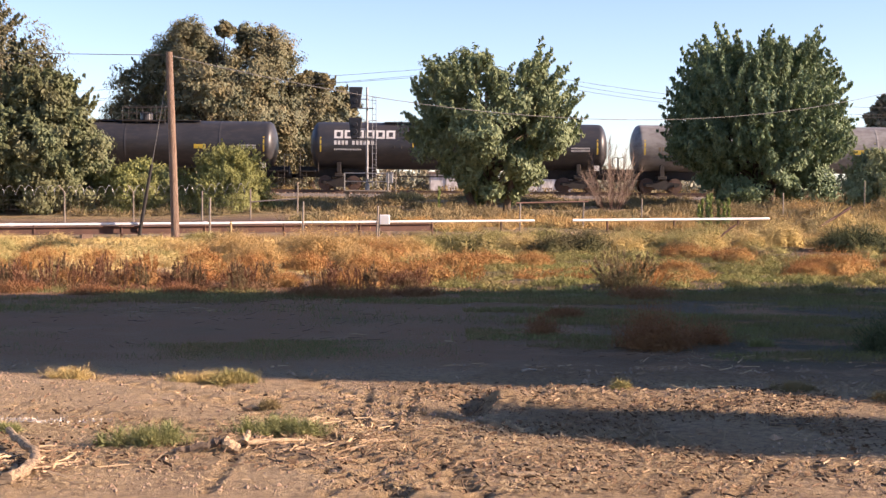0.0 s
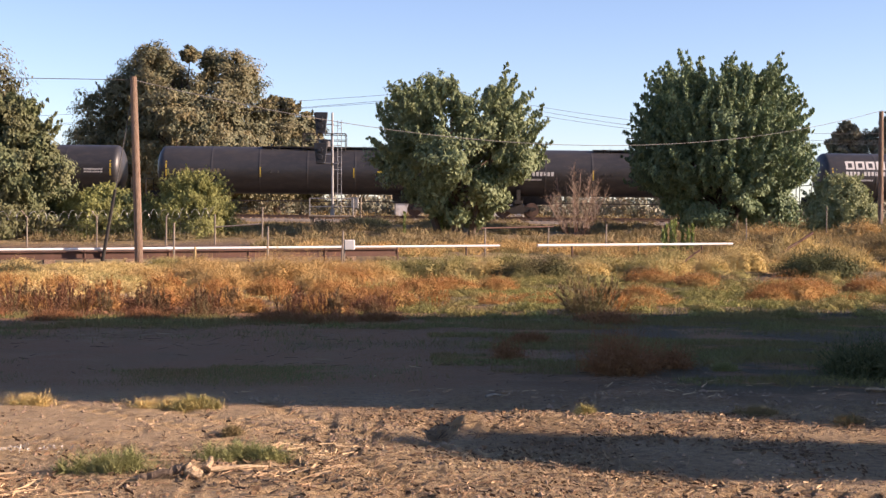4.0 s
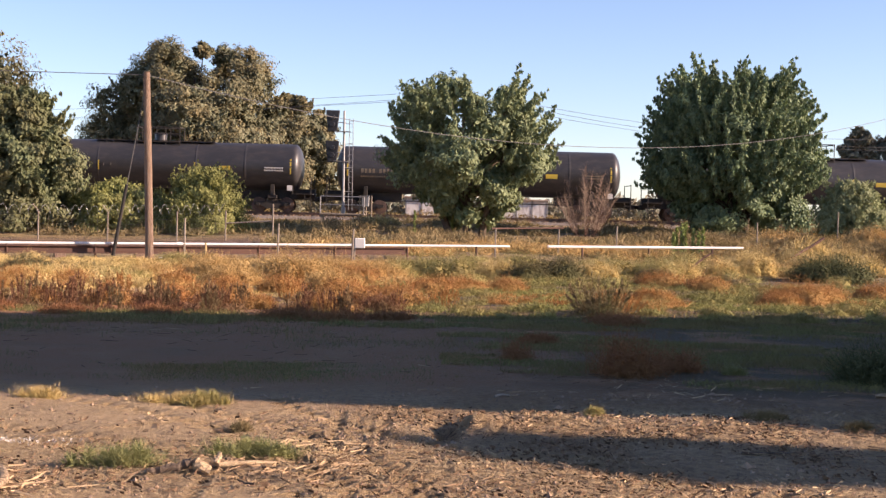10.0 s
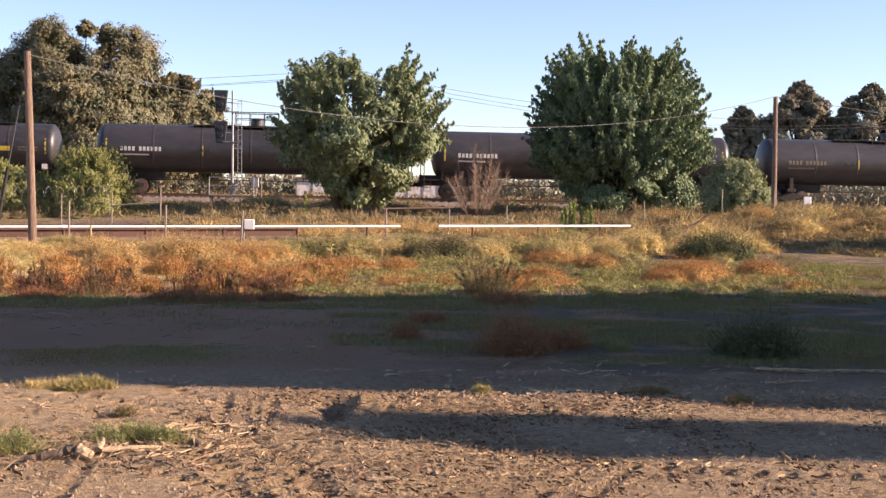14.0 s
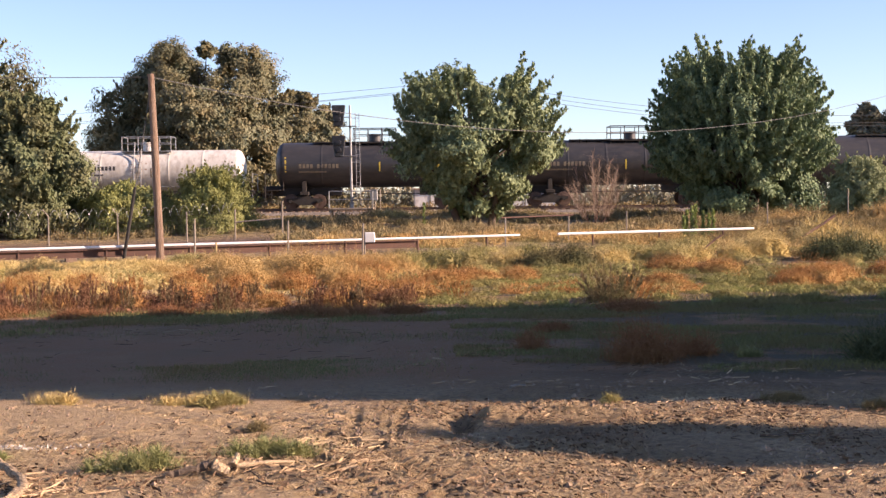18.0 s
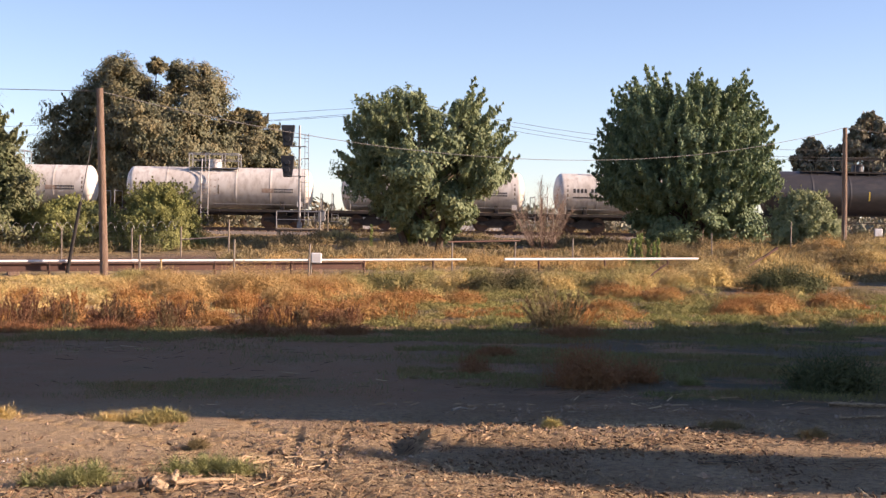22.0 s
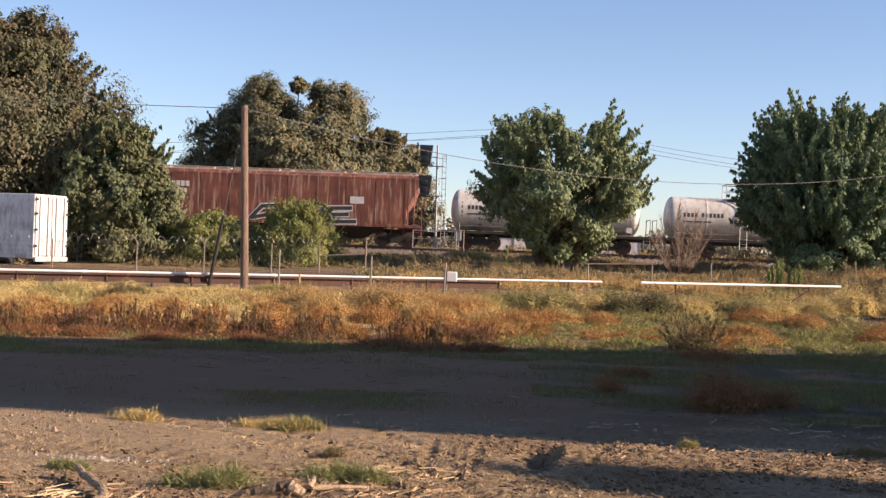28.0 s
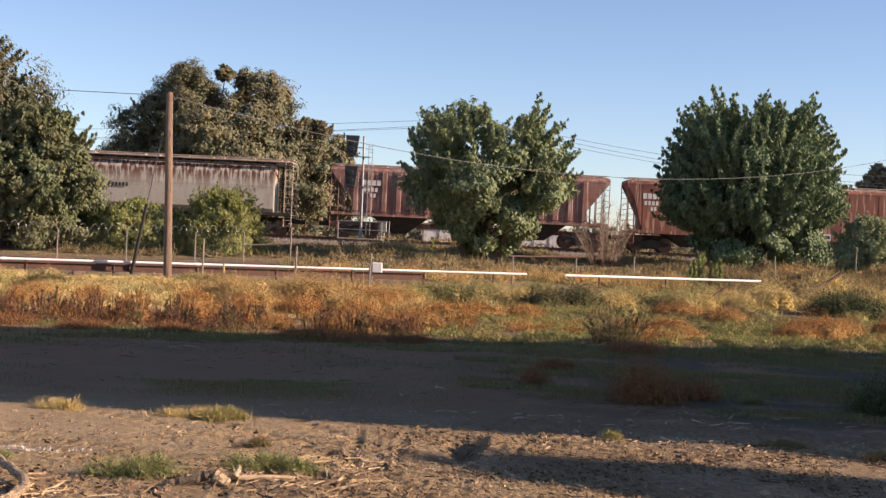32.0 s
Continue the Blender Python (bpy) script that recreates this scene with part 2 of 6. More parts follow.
def lathe_x(bm, profile, seg=36, z=0.0):
    """Turns (x, radius) pairs round a line along x at height z."""
    rings = []
    for x, r in profile:
        if r < 1e-4:
            rings.append([bm.verts.new((x, 0, z))])
        else:
            rings.append([bm.verts.new((x, r * math.sin(2 * math.pi * k / seg), z + r * math.cos(2 * math.pi * k / seg))) for k in range(seg)])
    for p, q in zip(rings, rings[1:]):
        for k in range(seg):
            j = (k + 1) % seg
            if len(p) == 1:
                bm.faces.new((p[0], q[k], q[j]))
            elif len(q) == 1:
                bm.faces.new((p[k], q[0], p[j]))
            else:
                bm.faces.new((p[k], q[k], q[j], p[j]))
    bmesh.ops.recalc_face_normals(bm, faces=bm.faces[:])


def empty(name, m, label, category, group=""):
    ob = new(name)
    ob.empty_display_size = 0.2
    ob.matrix_basis = m
    return tagged(ob, label, category, group)


rng = np.random.default_rng(7)


def hash2(ix, iy, seed):
    h = (ix.astype(np.int64) * 374761393 + iy.astype(np.int64) * 668265263 + seed * 974711) & 0x7FFFFFFF
    h = ((h ^ (h >> 13)) * 1274126177) & 0x7FFFFFFF
    return ((h ^ (h >> 16)) & 0xFFFF) / 65535.0


def vnoise(x, y, seed=0):
    ix, iy = np.floor(x), np.floor(y)
    fx, fy = x - ix, y - iy
    fx, fy = fx * fx * (3 - 2 * fx), fy * fy * (3 - 2 * fy)
    a, b = hash2(ix, iy, seed), hash2(ix + 1, iy, seed)
    c, d = hash2(ix, iy + 1, seed), hash2(ix + 1, iy + 1, seed)
    return (a * (1 - fx) + b * fx) * (1 - fy) + (c * (1 - fx) + d * fx) * fy


def fbm(x, y, seed=0, octaves=4):
    s, a = 0.0, 0.5
    for k in range(octaves):
        s = s + a * vnoise(x * 2 ** k, y * 2 ** k, seed + 17 * k)
        a *= 0.5
    return s


def smooth(e0, e1, v):
    """A soft step from 0 at e0 to 1 at e1, either way round."""
    k = np.clip((v - e0) / (e1 - e0), 0, 1)
    return k * k * (3 - 2 * k)


# ---------------------------------------------------------------- the ground
RAIL_Y, RAIL_Z = 87.0, 1.40


def ground_z(x, y):
    """The lie of the land: a flat yard, a gentle rise to the railway and a bank to the right."""
    x, y = np.asarray(x, float), np.asarray(y, float)
    base = np.interp(y, [36, 44, 52, 60, 70, 80, 83.5, 86, 140], [0.0, 0.08, 0.18, 0.32, 0.62, 0.92, 0.98, 1.0, 1.0])
    bank = 0.75 * smooth(8, 24, x - 0.1 * (y - 50)) * smooth(36, 58, y) * (1 - smooth(66, 82, y))
    road = -0.22 * smooth(-6, -14, x) * smooth(46, 54, y) * (1 - smooth(62, 70, y))
    return base + bank + road + 0.10 * (fbm(x * 0.18, y * 0.18, 3) - 0.47) * smooth(14, 30, y) * (1 - smooth(95, 120, y))


def near_relief(x, y):
    """Clods, ruts and wheel marks of the bare yard."""
    x, y = np.asarray(x, float), np.asarray(y, float)
    fade = smooth(4, 6, y) * (1 - smooth(22, 34, y))
    churn = smooth(0.36, 0.60, fbm(x * 0.8 + 3, y * 0.8, 5, 3)) * (1 - smooth(11.0, 13.0, y)) * (1 - 0.9 * smooth(-0.4, -1.4, x) * smooth(8.8, 9.6, y)) + 0.15
    clods = fbm(x * 1.3, y * 1.3, 11, 3) - 0.45
    lump = np.maximum(0, fbm(x * 11, y * 14, 23, 3) - 0.50)
    fine = fbm(x * 19, y * 23, 29, 2) - 0.37
    crumb = np.maximum(0, fbm(x * 31, y * 34, 31, 2) - 0.42)
    h = 0.035 * clods + churn * (0.085 * lump + 0.024 * fine + 0.055 * crumb)
    # mound with a hollow beside it, and a low ridge
    h = h + 0.085 * (0.3 + 1.2 * vnoise(x * 15, y * 15, 41)) * np.exp(-((x - 0.52) / 0.21) ** 2 - ((y - 10.35) / 0.24) ** 2) - 0.14 * np.exp(-((x - 0.25) / 0.12) ** 2 - ((y - 10.2) / 0.34) ** 2)
    h = h + 0.04 * np.exp(-((y - 10.75 + 0.03 * x) / 0.30) ** 2) * smooth(0.4, 1.2, x) * (0.4 + 1.2 * vnoise(x * 2.2, y * 2.2, 37))
    # wheel marks that curve across the yard
    for cx, cy, r in ((-6.5, 6.2, 6.3), (-6.5, 6.2, 6.75), (-5.2, 4.0, 5.9), (-5.2, 4.0, 6.3), (4.6, 13.8, 6.2)):
        d = np.hypot(x - cx, y - cy) - r
        a = np.arctan2(y - cy, x - cx)
        h = h - (0.036 + 0.026 * np.sign(np.sin(a * r * 34))) * np.exp(-(d / 0.075) ** 2) * (1 - smooth(11.3, 11.9, y))
    # short cleated tracks that run away from the camera's side
    for x0, y0, x1, y1 in ((-0.55, 9.3, -0.58, 11.0), (-0.25, 9.6, -0.17, 11.0), (-1.26, 7.2, -1.24, 8.3), (-0.62, 7.1, -0.06, 8.7), (-0.30, 7.1, 0.22, 8.5), (1.25, 7.1, 1.75, 8.1), (1.55, 7.1, 2.05, 8.1), (0.62, 10.0, 0.86, 11.0), (-2.2, 9.8, -1.1, 10.9)):
        lx, ly = x1 - x0, y1 - y0
        L = math.hypot(lx, ly)
        u = np.clip(((x - x0) * lx + (y - y0) * ly) / (L * L), 0, 1)
        d = np.hypot(x - x0 - u * lx, y - y0 - u * ly)
        h = h - (0.016 + 0.010 * np.sign(np.sin(u * L * 52 + 3 * x))) * np.exp(-(d / 0.038) ** 2) + 0.008 * np.exp(-((d - 0.07) / 0.03) ** 2)
    return fade * h


def ground_material():
    m, nt, b = material("yard_soil", 0.95)
    v = coords(nt)
    dirt = colour_mix(nt, noise_fac(nt, v, 0.9, 5, 0.35, 0.65), (0.48, 0.325, 0.17), (0.61, 0.435, 0.245))
    dirt = colour_mix(nt, noise_fac(nt, v, 14, 6, 0.42, 0.72), dirt, (0.20, 0.125, 0.07))
    dirt = colour_mix(nt, noise_fac(nt, v, 60, 4, 0.58, 0.76), dirt, (0.60, 0.46, 0.29))
    sep = nt.nodes.new("ShaderNodeSeparateXYZ")
    nt.links.new(v, sep.inputs[0])

    def ramp(sock, lo, hi):
        r = nt.nodes.new("ShaderNodeMapRange")
        r.inputs["From Min"].default_value, r.inputs["From Max"].default_value = lo, hi
        nt.links.new(sock, r.inputs["Value"])
        return r.outputs[0]

    def times(a, c):
        n = nt.nodes.new("ShaderNodeMath")
        n.operation = "MULTIPLY"
        nt.links.new(a, n.inputs[0])
        nt.links.new(c, n.inputs[1])
        return n.outputs[0]

    # paler dry silt towards the left of the yard
    silt = times(ramp(sep.outputs[0], 0.5, -3.5), noise_fac(nt, v, 1.7, 5, 0.3, 0.6))
    dirt = colour_mix(nt, silt, dirt, (0.62, 0.44, 0.25))
    # low green cover past the bare yard, dry straw further back
    green = colour_mix(nt, noise_fac(nt, v, 6, 5, 0.35, 0.65), (0.075, 0.085, 0.032), (0.15, 0.15, 0.055))
    cover = times(ramp(sep.outputs[1], 11.5, 17.0), noise_fac(nt, v, 0.55, 5, 0.40, 0.52))
    c = colour_mix(nt, cover, dirt, green)
    # warm brown tone of the shaded band, painted into the soil
    shade_tint = times(ramp(sep.outputs[1], 11.2, 13.0), ramp(sep.outputs[1], 27, 22))
    c = colour_mix(nt, shade_tint, c, colour_mix(nt, noise_fac(nt, v, 0.7, 6, 0.25, 0.55), colour_mix(nt, 0.5, c, (0.36, 0.17, 0.075)), (0.40, 0.195, 0.088)))
    # the shaded band painted darker to the right, where green cover grows
    shade_deep = times(times(shade_tint, ramp(sep.outputs[0], 0.0, 3.0)), noise_fac(nt, v, 0.8, 5, 0.38, 0.50))
    c = colour_mix(nt, shade_deep, c, (0.125, 0.095, 0.045))
    straw = colour_mix(nt, noise_fac(nt, v, 2.2, 6, 0.35, 0.65), (0.36, 0.25, 0.11), (0.24, 0.155, 0.07))
    c = colour_mix(nt, times(ramp(sep.outputs[1], 27, 36), noise_fac(nt, v, 0.3, 4, 0.25, 0.5)), c, straw)
    # dark patches: bare soil together with shadows between weeds, put into the colour
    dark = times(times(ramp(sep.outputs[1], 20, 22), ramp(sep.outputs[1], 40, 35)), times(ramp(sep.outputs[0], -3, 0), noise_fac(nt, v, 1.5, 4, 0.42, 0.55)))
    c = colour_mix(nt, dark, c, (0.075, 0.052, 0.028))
    lane = times(times(ramp(sep.outputs[1], 43, 46), ramp(sep.outputs[1], 60, 55)), ramp(sep.outputs[0], 4, -6))
    c = colour_mix(nt, lane, c, colour_mix(nt, noise_fac(nt, v, 1.5, 5, 0.3, 0.7), (0.15, 0.085, 0.06), (0.21, 0.13, 0.09)))
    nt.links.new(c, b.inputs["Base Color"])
    bump(nt, b, noise_fac(nt, v, 30, 9, 0.28, 0.72, 0.8), 1.0, 0.07)
    return m


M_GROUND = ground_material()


def build_ground():
    def axis(lo, hi, step, far, grow=1.12):
        mid = list(np.arange(lo, hi + 1e-6, step))
        out, s, p = [], step, hi
        while p < far[1]:
            s *= grow
            p += s
            out.append(p)
        pre, s, p = [], step, lo
        while p > far[0]:
            s *= grow
            p -= s
            pre.append(p)
        return np.array(pre[::-1] + mid + out)
    xs = axis(-4.6, 5.2, 0.019, (-2500, 2500), 1.06)
    ys = axis(7.0, 12.0, 0.019, (-300, 3500), 1.035)
    gx, gy = np.meshgrid(xs, ys)
    gz = ground_z(gx, gy) + near_relief(gx, gy)
    v = np.stack([gx, gy, gz], -1).reshape(-1, 3)
    ny, nx = gx.shape
    i = np.arange(ny * nx).reshape(ny, nx)
    q = np.stack([i[:-1, :-1], i[:-1, 1:], i[1:, 1:], i[1:, :-1]], -1).reshape(-1, 4)
    me = bpy.data.meshes.new("ground")
    me.vertices.add(len(v))
    me.vertices.foreach_set("co", v.astype(np.float32).ravel())
    me.loops.add(q.size)
    me.loops.foreach_set("vertex_index", q.astype(np.int32).ravel())
    me.polygons.add(len(q))
    me.polygons.foreach_set("loop_start", np.arange(0, q.size, 4, dtype=np.int32))
    me.update(calc_edges=True)
    me.shade_smooth()
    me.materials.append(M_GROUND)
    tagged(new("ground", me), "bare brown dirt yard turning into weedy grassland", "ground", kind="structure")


build_ground()


# ---------------------------------------------------------------- railway
def build_railway():
    bm = bmesh.new()
    prof = [(-3.6, 0.80), (-1.75, 1.16), (1.75, 1.16), (3.6, 0.80)]
    xs = np.concatenate([np.arange(-360, -60, 6.0), np.arange(-60, 60, 1.0), np.arange(60, 361, 6.0)])
    rows = []
    for k, x in enumerate(xs):
        j = rng.uniform(-0.07, 0.07, 4)
        rows.append([bm.verts.new((x, RAIL_Y + p[0] + j[i], p[1] + 0.6 * j[(i + 1) % 4] * (0.4 if 0 < i < 3 else 1))) for i, p in enumerate(prof)])
    for a, b in zip(rows, rows[1:]):
        for i in range(3):
            bm.faces.new((a[i], b[i], b[i + 1], a[i + 1]))
    me = bpy.data.meshes.new("ballast_bed")
    bm.to_mesh(me)
    bm.free()
    me.materials.append(M_BALLAST)
    track = tagged(new("railway_track", me), "railway track of rusty rails on a grey stone ballast bed", "railway track", kind="structure")
    for dy in (-0.755, 0.755):
        bm = bmesh.new()
        y = RAIL_Y + dy
        box(bm, -360, 360, y - 0.07, y + 0.07, 1.225, 1.25)
        box(bm, -360, 360, y - 0.012, y + 0.012, 1.25, 1.36)
        box(bm, -360, 360, y - 0.036, y + 0.036, 1.36, 1.40)
        part("rail", bm, M_RAIL, track, "brown steel rail")
    bm = bmesh.new()
    box(bm, -0.11, 0.11, -1.3, 1.3, 0, 0.12, 0.012)
    tie = bpy.data.meshes.new("railway_tie")
    bm.to_mesh(tie)
    bm.free()
    tie.materials.append(M_WOOD)
    for k in range(240):
        ob = new("railway_tie", tie)
        ob.parent = track
        ob.location = (-62 + k * 0.52, RAIL_Y + rng.uniform(-0.04, 0.04), 1.105)


build_railway()


# ---------------------------------------------------------------- rolling stock
def bogie(parent, x):
    """A two-axle freight truck; the wheelsets turn on their own."""
    bm = bmesh.new()
    for s in (-1, 1):
        y = s * 0.98
        pts = [(-1.15, 0.42), (-1.15, 0.60), (-0.45, 0.66), (-0.3, 0.78), (0.3, 0.78), (0.45, 0.66), (1.15, 0.60), (1.15, 0.42), (0.7, 0.38), (0.36, 0.20), (-0.36, 0.20), (-0.7, 0.38)]
        f = [bm.verts.new((px, y - 0.09, pz)) for px, pz in pts]
        g = [bm.verts.new((px, y + 0.09, pz)) for px, pz in pts]
        bm.faces.new(f)
        bm.faces.new(g[::-1])
        for k in range(len(pts)):
            j = (k + 1) % len(pts)
            bm.faces.new((f[k], g[k], g[j], f[j]))
        for wx in (-0.89, 0.89):
            rod(bm, (wx, y - s * 0.05, 0.45), (wx, y + s * 0.16, 0.45), 0.12, seg=10)
        for k in (-0.14, 0.0, 0.14):
            rod(bm, (k, y, 0.30), (k, y, 0.62), 0.055, seg=8)
    box(bm, -0.22, 0.22, -1.05, 1.05, 0.60, 0.82, 0.02)
    bmesh.ops.recalc_face_normals(bm, faces=bm.faces[:])
    b = part("bogie", bm, M_UNDER, parent, "grimy black two-axle freight bogie", at=pose(x, 0, 0))
    for wx in (-0.89, 0.89):
        bm = bmesh.new()
        rod(bm, (0, -0.95, 0), (0, 0.95, 0), 0.075, seg=10)
        for s in (-1, 1):
            rod(bm, (0, s * 0.69, 0), (0, s * 0.72, 0), 0.475, seg=24)
            rod(bm, (0, s * 0.71, 0), (0, s * 0.82, 0), 0.45, 0.445, seg=24)
            for k in range(3):
                a = 2 * math.pi * k / 3
                rod(bm, (0.28 * math.cos(a), s * 0.82, 0.28 * math.sin(a)), (0.28 * math.cos(a), s * 0.835, 0.28 * math.sin(a)), 0.06, seg=8)
        w = part("wheelset", bm, M_RAIL, b, "worn steel wheelset", at=pose(wx, 0, 0.45))
        WHEELS.append((w, parent, wx))
    return b


WHEELS, CARS = [], []


def letter_bars(bm, x, z, y, h, n, gap=0.30, width=0.62):
    """A line of marking that cannot be read: small upright bars."""
    for k in range(n):
        w = h * width
        x0 = x + k * h * (width + gap)
        box(bm, x0, x0 + w, y - 0.004, y + 0.004, z, z + h)


def skin(radius, zc, z, out=0.006):
    """y of the tank's near side at height z."""
    return -math.sqrt(max(0.01, radius * radius - (z - zc) ** 2)) - out


def patch(bm, x0, x1, z0, z1, radius, zc, out=0.006, steps=3):
    """A marking that lies on the curved side of a tank."""
    zs = [z0 + (z1 - z0) * k / steps for k in range(steps + 1)]
    cols = [[bm.verts.new((x, skin(radius, zc, z, out), z)) for x in (x0, x1)] for z in zs]
    back = [[bm.verts.new((x, skin(radius, zc, z, -0.01), z)) for x in (x0, x1)] for z in zs]
    for a, b in zip(cols, cols[1:]):
        bm.faces.new((a[0], a[1], b[1], b[0]))
    for a, b in ((cols[0], back[0]), (cols[-1], back[-1])):
        bm.faces.new((a[0], a[1], b[1], b[0]))


def curved_bars(bm, x, z, h, n, radius, zc, width=0.62, gap=0.3, rnd=None):
    for k in range(n):
        w = h * width
        x0 = x + k * h * (width + gap)
        patch(bm, x0, x0 + w, z, z + h, radius, zc, steps=2)


def tank_car(name, left, right, dia, top, paint, label, style, seed, bold=False, faded=False):
    """left, right: the ends of the tank along the train; top: height of the tank's top over the rail."""
    r = random.Random(seed)
    half = (right - left) / 2
    rad = dia / 2
    zc = top - rad
    car = empty(name, pose((left + right) / 2, RAIL_Y, RAIL_Z), label, "tank car", "cars of the freight train")
    CARS.append((car, (left + right) / 2))
    bm = bmesh.new()
    head = rad * 0.38
    prof = [(-half, 0.0)]
    for k in range(1, 9):
        a = math.pi / 2 * k / 8
        prof.append((-half + head * (1 - math.cos(a)), rad * math.sin(a)))
    rings = 6 if half > 8 else 5
    body = half - head
    for k in range(1, rings):
        x = -body + 2 * body * k / rings
        prof += [(x - 0.12, rad), (x - 0.04, rad), (x - 0.02, rad + 0.008), (x + 0.02, rad + 0.008), (x + 0.04, rad), (x + 0.12, rad)]
    prof[9:9] = [(-body + 0.12, rad)]
    prof += [(body - 0.12, rad)] + [(-x, q) for x, q in prof[:9][::-1]]
    lathe_x(bm, prof, 48, zc)
    part("tank", bm, paint, car, smooth=True)
    bottom = zc - rad
    # underframe
    bm = bmesh.new()
    sill = 0.92
    if style == "white":
        box(bm, -half - 0.75, half + 0.75, -0.33, 0.33, 0.78, sill + 0.12, 0.02)
        for s in (-1, 1):
            box(bm, -half - 0.7, half + 0.7, s * 1.33 - 0.05, s * 1.33 + 0.05, sill + 0.06, sill + 0.20, 0.01)
            box(bm, -half - 0.7, half + 0.7, min(s * 0.85, s * 1.38), max(s * 0.85, s * 1.38), sill + 0.20, sill + 0.24)
        for k in range(7):
            x = -half + (k + 0.5) * 2 * half / 7
            box(bm, x - 0.05, x + 0.05, -1.33, 1.33, sill + 0.04, sill + 0.18)
    else:
        for s in (-1, 1):
            box(bm, min(s * (half - 4.2), s * (half + 0.75)), max(s * (half - 4.2), s * (half + 0.75)), -0.34, 0.34, 0.80, bottom + 0.14, 0.02)
            box(bm, s * (half + 0.15) - 0.55, s * (half + 0.15) + 0.55, -1.35, 1.35, sill + 0.22, sill + 0.27)
        box(bm, -half + 3.8, half - 3.8, -0.9, -0.84, 0.86, 0.92)
        box(bm, -half + 3.8, half - 3.8, 0.84, 0.9, 0.86, 0.92)
    part("underframe", bm, M_UNDER, car, "black steel underframe with walkways")
    for s in (-1, 1):
        # cradle under the tank over each bogie
        bm = bmesh.new()
        bx = s * (half - 1.9)
        box(bm, bx - 0.28, bx + 0.28, -1.25, 1.25, 0.84, 1.05, 0.02)
        for q in (-1, 1):
            vs = box(bm, bx - 0.12, bx + 0.12, min(q * 0.55, q * 1.2), max(q * 0.55, q * 1.2), 1.0, max(bottom + 0.42, 1.2), 0.01)
        part("saddle", bm, M_UNDER, car)
        bm = bmesh.new()
        box(bm, s * (half + 0.95) - 0.25, s * (half + 0.95) + 0.25, -0.12, 0.12, 0.74, 0.98, 0.03)
        box(bm, s * (half + 0.7) - 0.2, s * (half + 0.7) + 0.2, -0.2, 0.2, 0.70, 1.02, 0.02)
        part("coupler", bm, M_UNDER, car)
        bm = bmesh.new()
        for y in (-1.32, 1.32):
            rod(bm, (s * (half + 0.55), y, sill + 0.2), (s * (half + 0.55), y, sill + 1.35), 0.028)
            rod(bm, (s * (half - 0.6), y, sill + 0.2), (s * (half - 0.6), y, sill + 0.75), 0.022)
        rod(bm, (s * (half + 0.55), -1.32, sill + 1.3), (s * (half + 0.55), 1.32, sill + 1.3), 0.025)
        for k in range(3):
            rod(bm, (s * (half + 0.55), -1.32, 0.45 + 0.22 * k), (s * (half + 0.15), -1.32, 0.45 + 0.22 * k), 0.018)
        for q in (0.15, 0.55):
            rod(bm, (s * (half + q), -1.32, 0.42), (s * (half + q), -1.32, sill + 0.2), 0.018)
        part("end_railing", bm, M_STEEL if style == "white" else M_UNDER, car)
        bogie(car, bx)
    # top platform with the fittings
    px = {"white": -half * 0.06, "long": r.uniform(-1.2, 1.2), "short": r.uniform(-0.6, 0.6)}[style]
    metal = M_STEEL if style == "white" else M_UNDER
    bm = bmesh.new()
    span = 1.55 if style == "white" else 1.35
    for y in (-0.85, 0.85):
        rod(bm, (px - span, y, top + 0.85), (px + span, y, top + 0.85), 0.03, seg=6)
        rod(bm, (px - span, y, top + 0.45), (px + span, y, top + 0.45), 0.022, seg=6)
        for q in (-span, -span / 3, span / 3, span):
            rod(bm, (px + q, y, top - 0.25), (px + q, y, top + 0.85), 0.028, seg=6)
    for q in (-span, span):
        rod(bm, (px + q, -0.85, top + 0.85), (px + q, 0.85, top + 0.85), 0.03, seg=6)
    part("platform_railing", bm, metal, car)
    bm = bmesh.new()
    box(bm, px - span, px + span, -0.9, 0.9, top - 0.10, top - 0.04)
    part("platform", bm, metal, car)
    bm = bmesh.new()
    rod(bm, (px, 0, top - 0.1), (px, 0, top + 0.42), 0.40, 0.38, seg=20)
    rod(bm, (px, 0, top + 0.42), (px, 0, top + 0.52), 0.43, 0.36, seg=20)
    part("manway", bm, paint, car, "round manway housing on the tank's top")
    if style == "white":
        for y in (-1,):
            bm = bmesh.new()
            for q in (-0.22, 0.22):
                rod(bm, (px - 0.5 + q, -1.36, 0.55), (px - 0.5 + q, -1.36, zc + 0.25), 0.03, seg=6)
                rod(bm, (px - 0.5 + q, -1.36, zc + 0.25), (px - 0.5 + q, -0.85, top + 0.5), 0.03, seg=6)
            for k in range(10):
                z = 0.6 + 0.3 * k
                if z < zc + 0.25:
                    rod(bm, (px - 0.72, -1.36, z), (px - 0.28, -1.36, z), 0.02, seg=6)
            part("ladder", bm, M_STEEL, car, "grey steel side ladder")
        bm = bmesh.new()
        rod(bm, (-half + 0.6, -1.30, sill + 0.55), (px - 0.9, -1.30, sill + 0.55), 0.02, seg=6)
        rod(bm, (px + 0.1, -1.30, sill + 0.55), (half - 0.6, -1.30, sill + 0.55), 0.02, seg=6)
        part("handrail", bm, M_STEEL, car)
        for k in range(5):
            bm = bmesh.new()
            x0 = px - 0.9 + 0.32 * k + r.uniform(-0.1, 0.1)
            patch(bm, x0, x0 + r.uniform(0.05, 0.16), zc - r.uniform(0.2, 0.8), zc + r.uniform(0.75, 1.0), rad, zc, 0.004)
